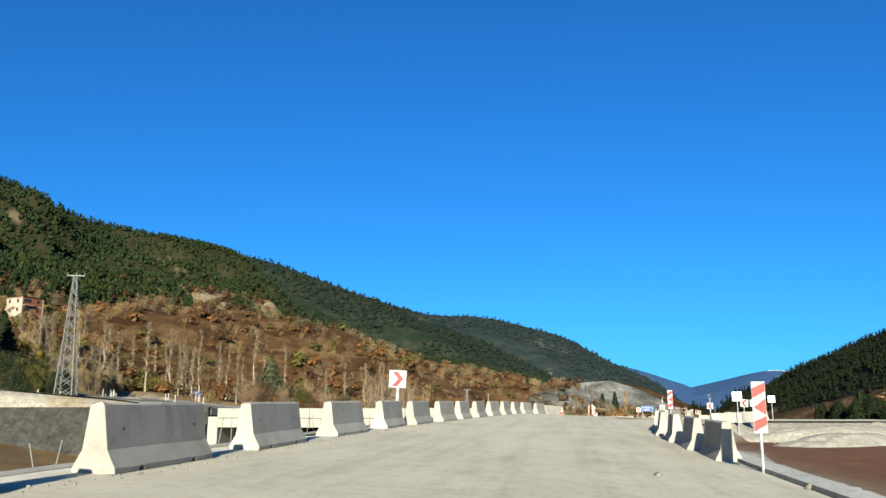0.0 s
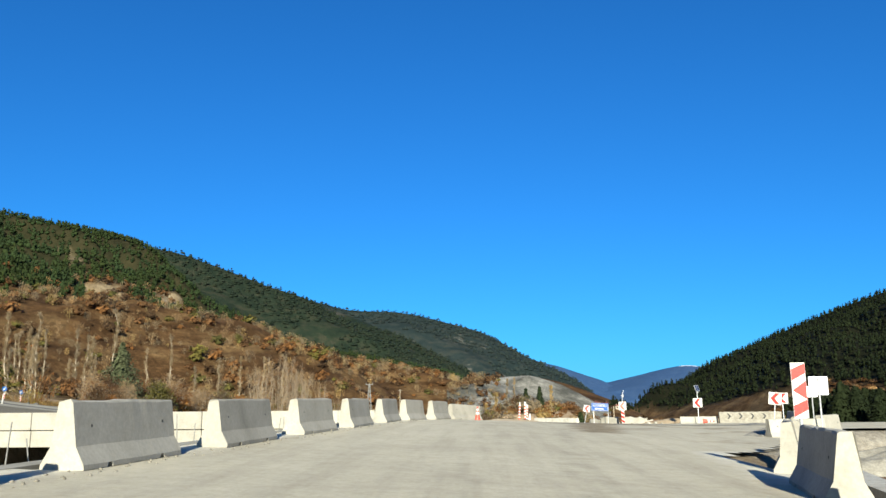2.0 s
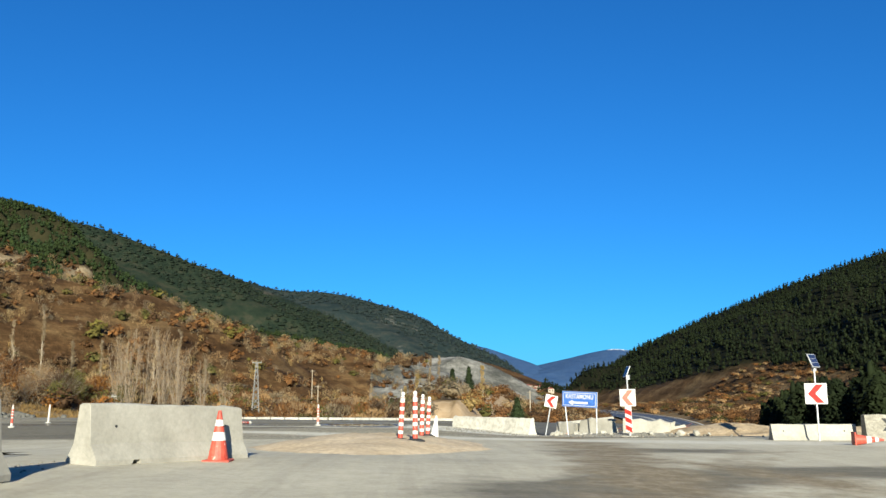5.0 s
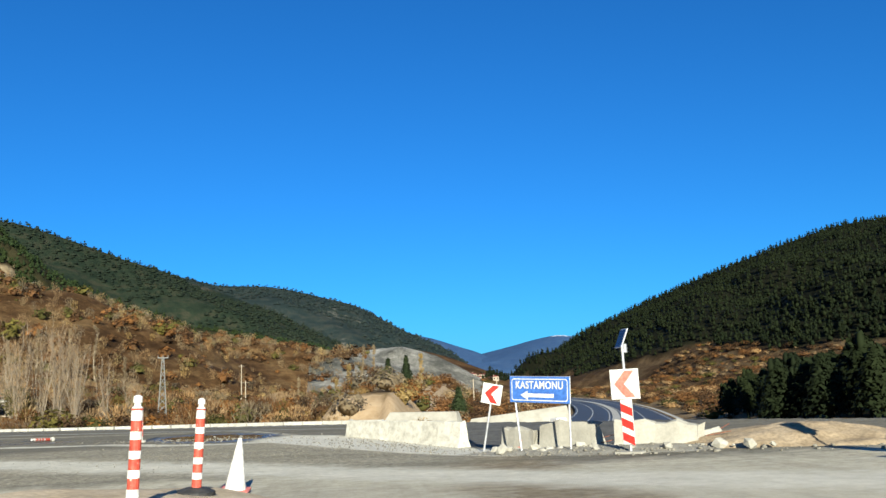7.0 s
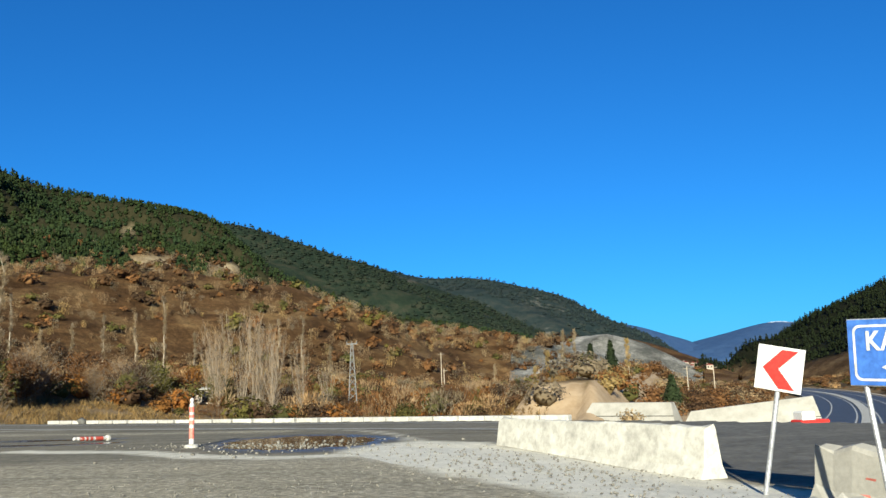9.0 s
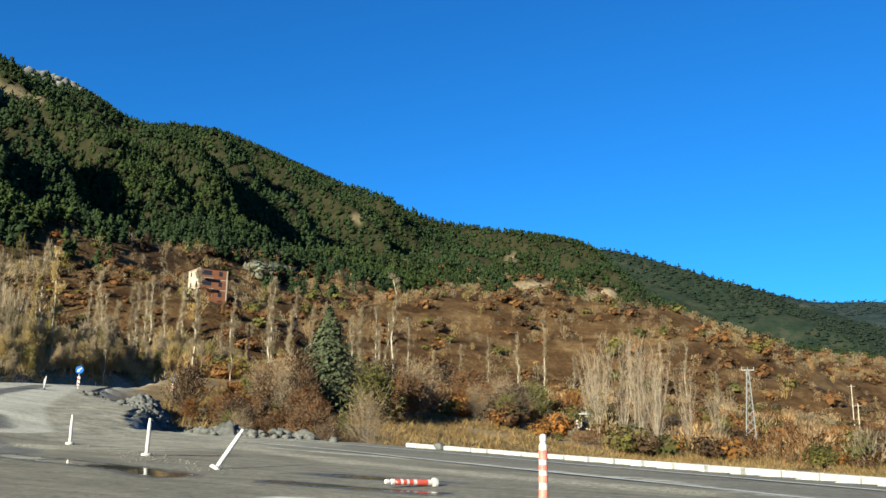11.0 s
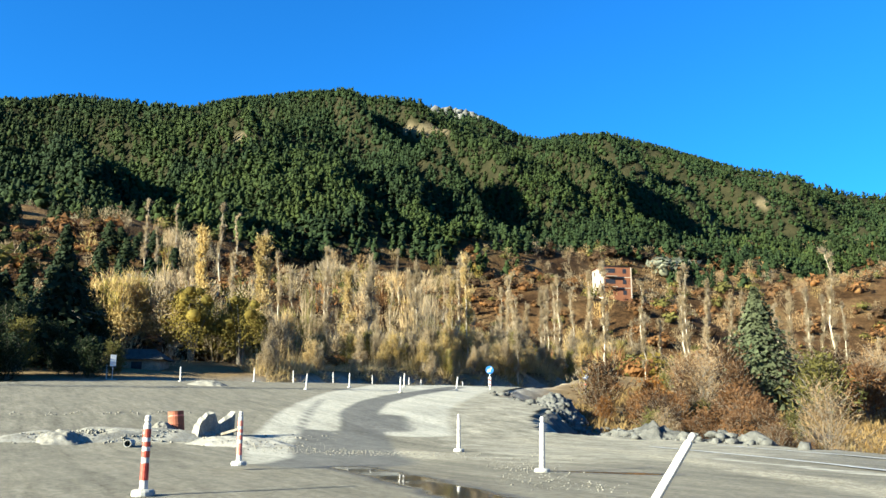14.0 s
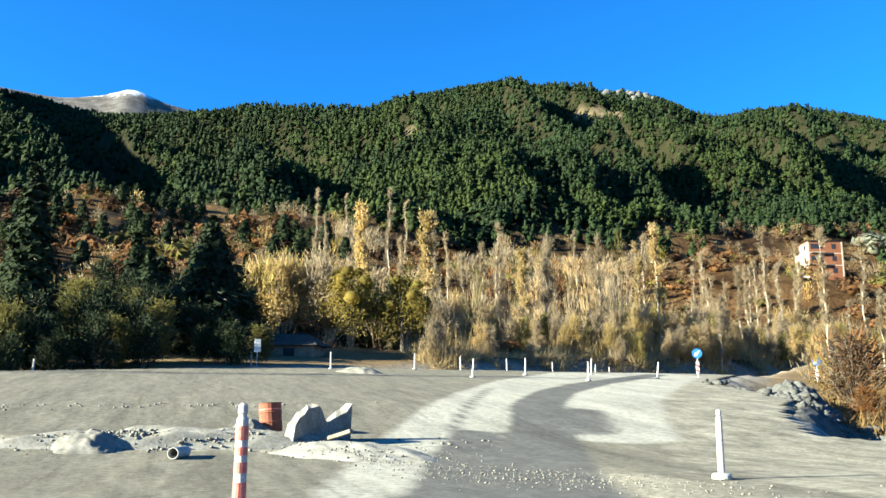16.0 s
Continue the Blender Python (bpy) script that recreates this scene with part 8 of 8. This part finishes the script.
for x, y, h in ((-25.2, 341.0, 15.0), (-19, 302, 9.5), (4, 330, 9), (40, 300, 8), (47, 305, 8)):
    root = empty("utility_pole", pose(x, y, float(terrain(x, y)) - 0.3), "wooden utility pole with a short crossarm", "utility pole")
    bm = bmesh.new()
    cyl(bm, (0, 0, 0), (0, 0, h), 0.14, 0.1, 8)
    part("pole", bm, PALE_BARK, root)
    bm = bmesh.new()
    box(bm, 0, 0, h - 0.5, 1.8, 0.12, 0.12)
    part("crossarm", bm, BARK, root)

# ---------------------------------------------------------------- houses
BRICK = surface("red_brick", [(0.3, (0.135, 0.05, 0.024)), (0.7, (0.19, 0.078, 0.038))], 1.0, 0.9, 9, 0.02)
PLASTER = surface("pale_plaster", [(0.3, (0.30, 0.245, 0.185)), (0.7, (0.37, 0.31, 0.245))], 0.6, 0.9, 9, 0.01)
ROOF = surface("red_roof_tiles", [(0.3, (0.13, 0.026, 0.018)), (0.7, (0.19, 0.04, 0.027))], 0.8, 0.8, 9, 0.03)
DARK = surface("dark_glass", [(0.3, (0.015, 0.015, 0.018)), (0.7, (0.03, 0.03, 0.035))], 2.0, 0.2, 9, 0.001)


def house(m, w, dpt, storeys, wall_mat, band_mat, label, roof_h=0.5, balcony=False):
    root = empty("house", m, label, "house")
    h = storeys * 2.9
    bm = bmesh.new()
    box(bm, 0, 0, h / 2 - 1.0, w, dpt, h + 2.0, bevel=0.02)
    part("wall", bm, wall_mat, root)
    for k in range(1, storeys + 1):
        bm = bmesh.new()
        box(bm, 0, 0, 2.9 * k - 0.15, w + 0.06, dpt + 0.06, 0.20)
        part("floor_band", bm, band_mat, root, "pale concrete floor band")
    for sx2 in (-1, 1):
        for sy2 in (-1, 1):
            bm = bmesh.new()
            box(bm, sx2 * (w / 2 - 0.13), sy2 * (dpt / 2 - 0.13), h / 2, 0.34, 0.34, h)
            part("corner_column", bm, band_mat, root)
    # pale facing paints the sunlight on the left wall into its colour
    if balcony:
        bm = bmesh.new()
        box(bm, -w / 2 + 0.08, 0, h / 2 - 0.3, 0.2, dpt - 0.62, h - 0.4)
        part("plastered_side", bm, band_mat, root, "side wall coloured pale for the sun on it")
    bm = bmesh.new()
    o = 0.45
    e = [bm.verts.new(c) for c in ((-w / 2 - o, -dpt / 2 - o, h), (w / 2 + o, -dpt / 2 - o, h), (w / 2 + o, dpt / 2 + o, h), (-w / 2 - o, dpt / 2 + o, h))]
    t = [bm.verts.new(c) for c in ((-w / 4, 0, h + roof_h), (w / 4, 0, h + roof_h))]
    bm.faces.new(e[::-1])
    bm.faces.new((e[0], e[1], t[1], t[0]))
    bm.faces.new((e[2], e[3], t[0], t[1]))
    bm.faces.new((e[1], e[2], t[1]))
    bm.faces.new((e[3], e[0], t[0]))
    roof = part("roof", bm, ROOF, root, "red tiled roof")
    bm = bmesh.new()
    box(bm, w * 0.2, dpt * 0.1, h + roof_h * 0.7, 0.5, 0.5, 1.2)
    part("chimney", bm, wall_mat, roof)
    for k in range(storeys):
        for side, n in ((0, max(2, int(w / 3))), (1, max(2, int(dpt / 3)))):
            for i in range(n):
                u = (i + 0.5) / n - 0.5
                bm = bmesh.new()
                if side == 0:
                    box(bm, u * w, -dpt / 2 - 0.01, 2.9 * k + 1.5, 1.0, 0.06, 1.2)
                else:
                    box(bm, -w / 2 - 0.01, u * dpt, 2.9 * k + 1.5, 0.06, 1.0, 1.2)
                part("window", bm, DARK, root)
        if balcony and k:
            bm = bmesh.new()
            box(bm, -w * 0.25, -dpt / 2 - 0.5, 2.9 * k, w * 0.42, 1.0, 0.14)
            slab = part("balcony", bm, band_mat, root)
            bm = bmesh.new()
            box(bm, -w * 0.25, -dpt / 2 - 0.95, 2.9 * k + 0.42, w * 0.42, 0.1, 0.7)
            part("parapet", bm, wall_mat, slab, "brick balcony parapet")
            # dark panel stands for the shade in the recess behind the balcony
            bm = bmesh.new()
            box(bm, -w * 0.25, -dpt / 2 - 0.02, 2.9 * k + 1.15, w * 0.34, 0.06, 2.1)
            part("balcony_opening", bm, DARK, root)
    return root


house(pose(-175.3, 256.8, float(terrain(-175, 257)) + 0.2, 0, 0, 70), 8.0, 8.5, 3, BRICK, PLASTER, "unfinished three-storey red brick house with pale floor bands", 0.6, True)
hx = [(88, 690, 5), (95, 700, 5.5), (104, 705, 4.5), (84, 712, 4.5), (112, 700, 5), (99, 690, 4), (76, 705, 4.5), (70, 690, 4)]
for i, (x, y, w) in enumerate(hx):
    house(pose(x, y, float(terrain(x, y)) - 0.3, 0, 0, 10 + 23 * i), w, w * 0.9, 1, PLASTER, PLASTER, "small white village house with a red roof", 0.9)
for x, y, w, lab in ((-54.3, 241.0, 2.6, "small white hut between the autumn bushes"), (-50, 229, 3.4, "low pale shed beside the bare poplars")):
    root = empty("shed", pose(x, y, float(terrain(x, y)), 0, 0, 25), lab, "shed")
    bm = bmesh.new()
    box(bm, 0, 0, 1.1, w, w * 0.7, 2.6)
    part("wall", bm, PLASTER, root)
    bm = bmesh.new()
    box(bm, 0, 0, 2.5, w * 1.2, w * 0.95, 0.14, Matrix.Rotation(radians(6), 4, "X"))
    part("roof", bm, KERB, root)
    bm = bmesh.new()
    box(bm, 0, -w * 0.35 - 0.02, 1.0, w * 0.3, 0.06, 1.8)
    part("door", bm, DARK, root)

# low hut with a dark roof under the willows
root = empty("hut", pose(-79.0, 119.0, float(terrain(-79.0, 119.0)) - 1.0, 0, 0, 66), "low tan hut with a dark sagging roof below the willows", "hut")
bm = bmesh.new()
box(bm, 0, 0, 0.8, 6.2, 3.6, 1.7, bevel=0.02)
part("wall", bm, STEM_BARK, root, "tan plank wall")
bm = bmesh.new()
eave = [bm.verts.new(c) for c in ((-3.6, -2.3, 1.5), (3.6, -2.3, 1.5), (3.6, 2.3, 1.55), (-3.6, 2.3, 1.5))]
ridge = [bm.verts.new(c) for c in ((-2.2, 0, 2.6), (2.3, 0, 2.5))]
bm.faces.new(eave[::-1])
bm.faces.new((eave[0], eave[1], ridge[1], ridge[0]))
bm.faces.new((eave[2], eave[3], ridge[0], ridge[1]))
bm.faces.new((eave[1], eave[2], ridge[1]))
bm.faces.new((eave[3], eave[0], ridge[0]))
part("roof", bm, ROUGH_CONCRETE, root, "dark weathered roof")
bm = bmesh.new()
box(bm, -1.6, 0.3, 2.7, 0.5, 0.5, 1.1, bevel=0.02)
part("chimney", bm, PLASTER, root)
bm = bmesh.new()
box(bm, 1.2, -1.82, 0.95, 0.9, 0.06, 0.7)
part("window", bm, DARK, root)
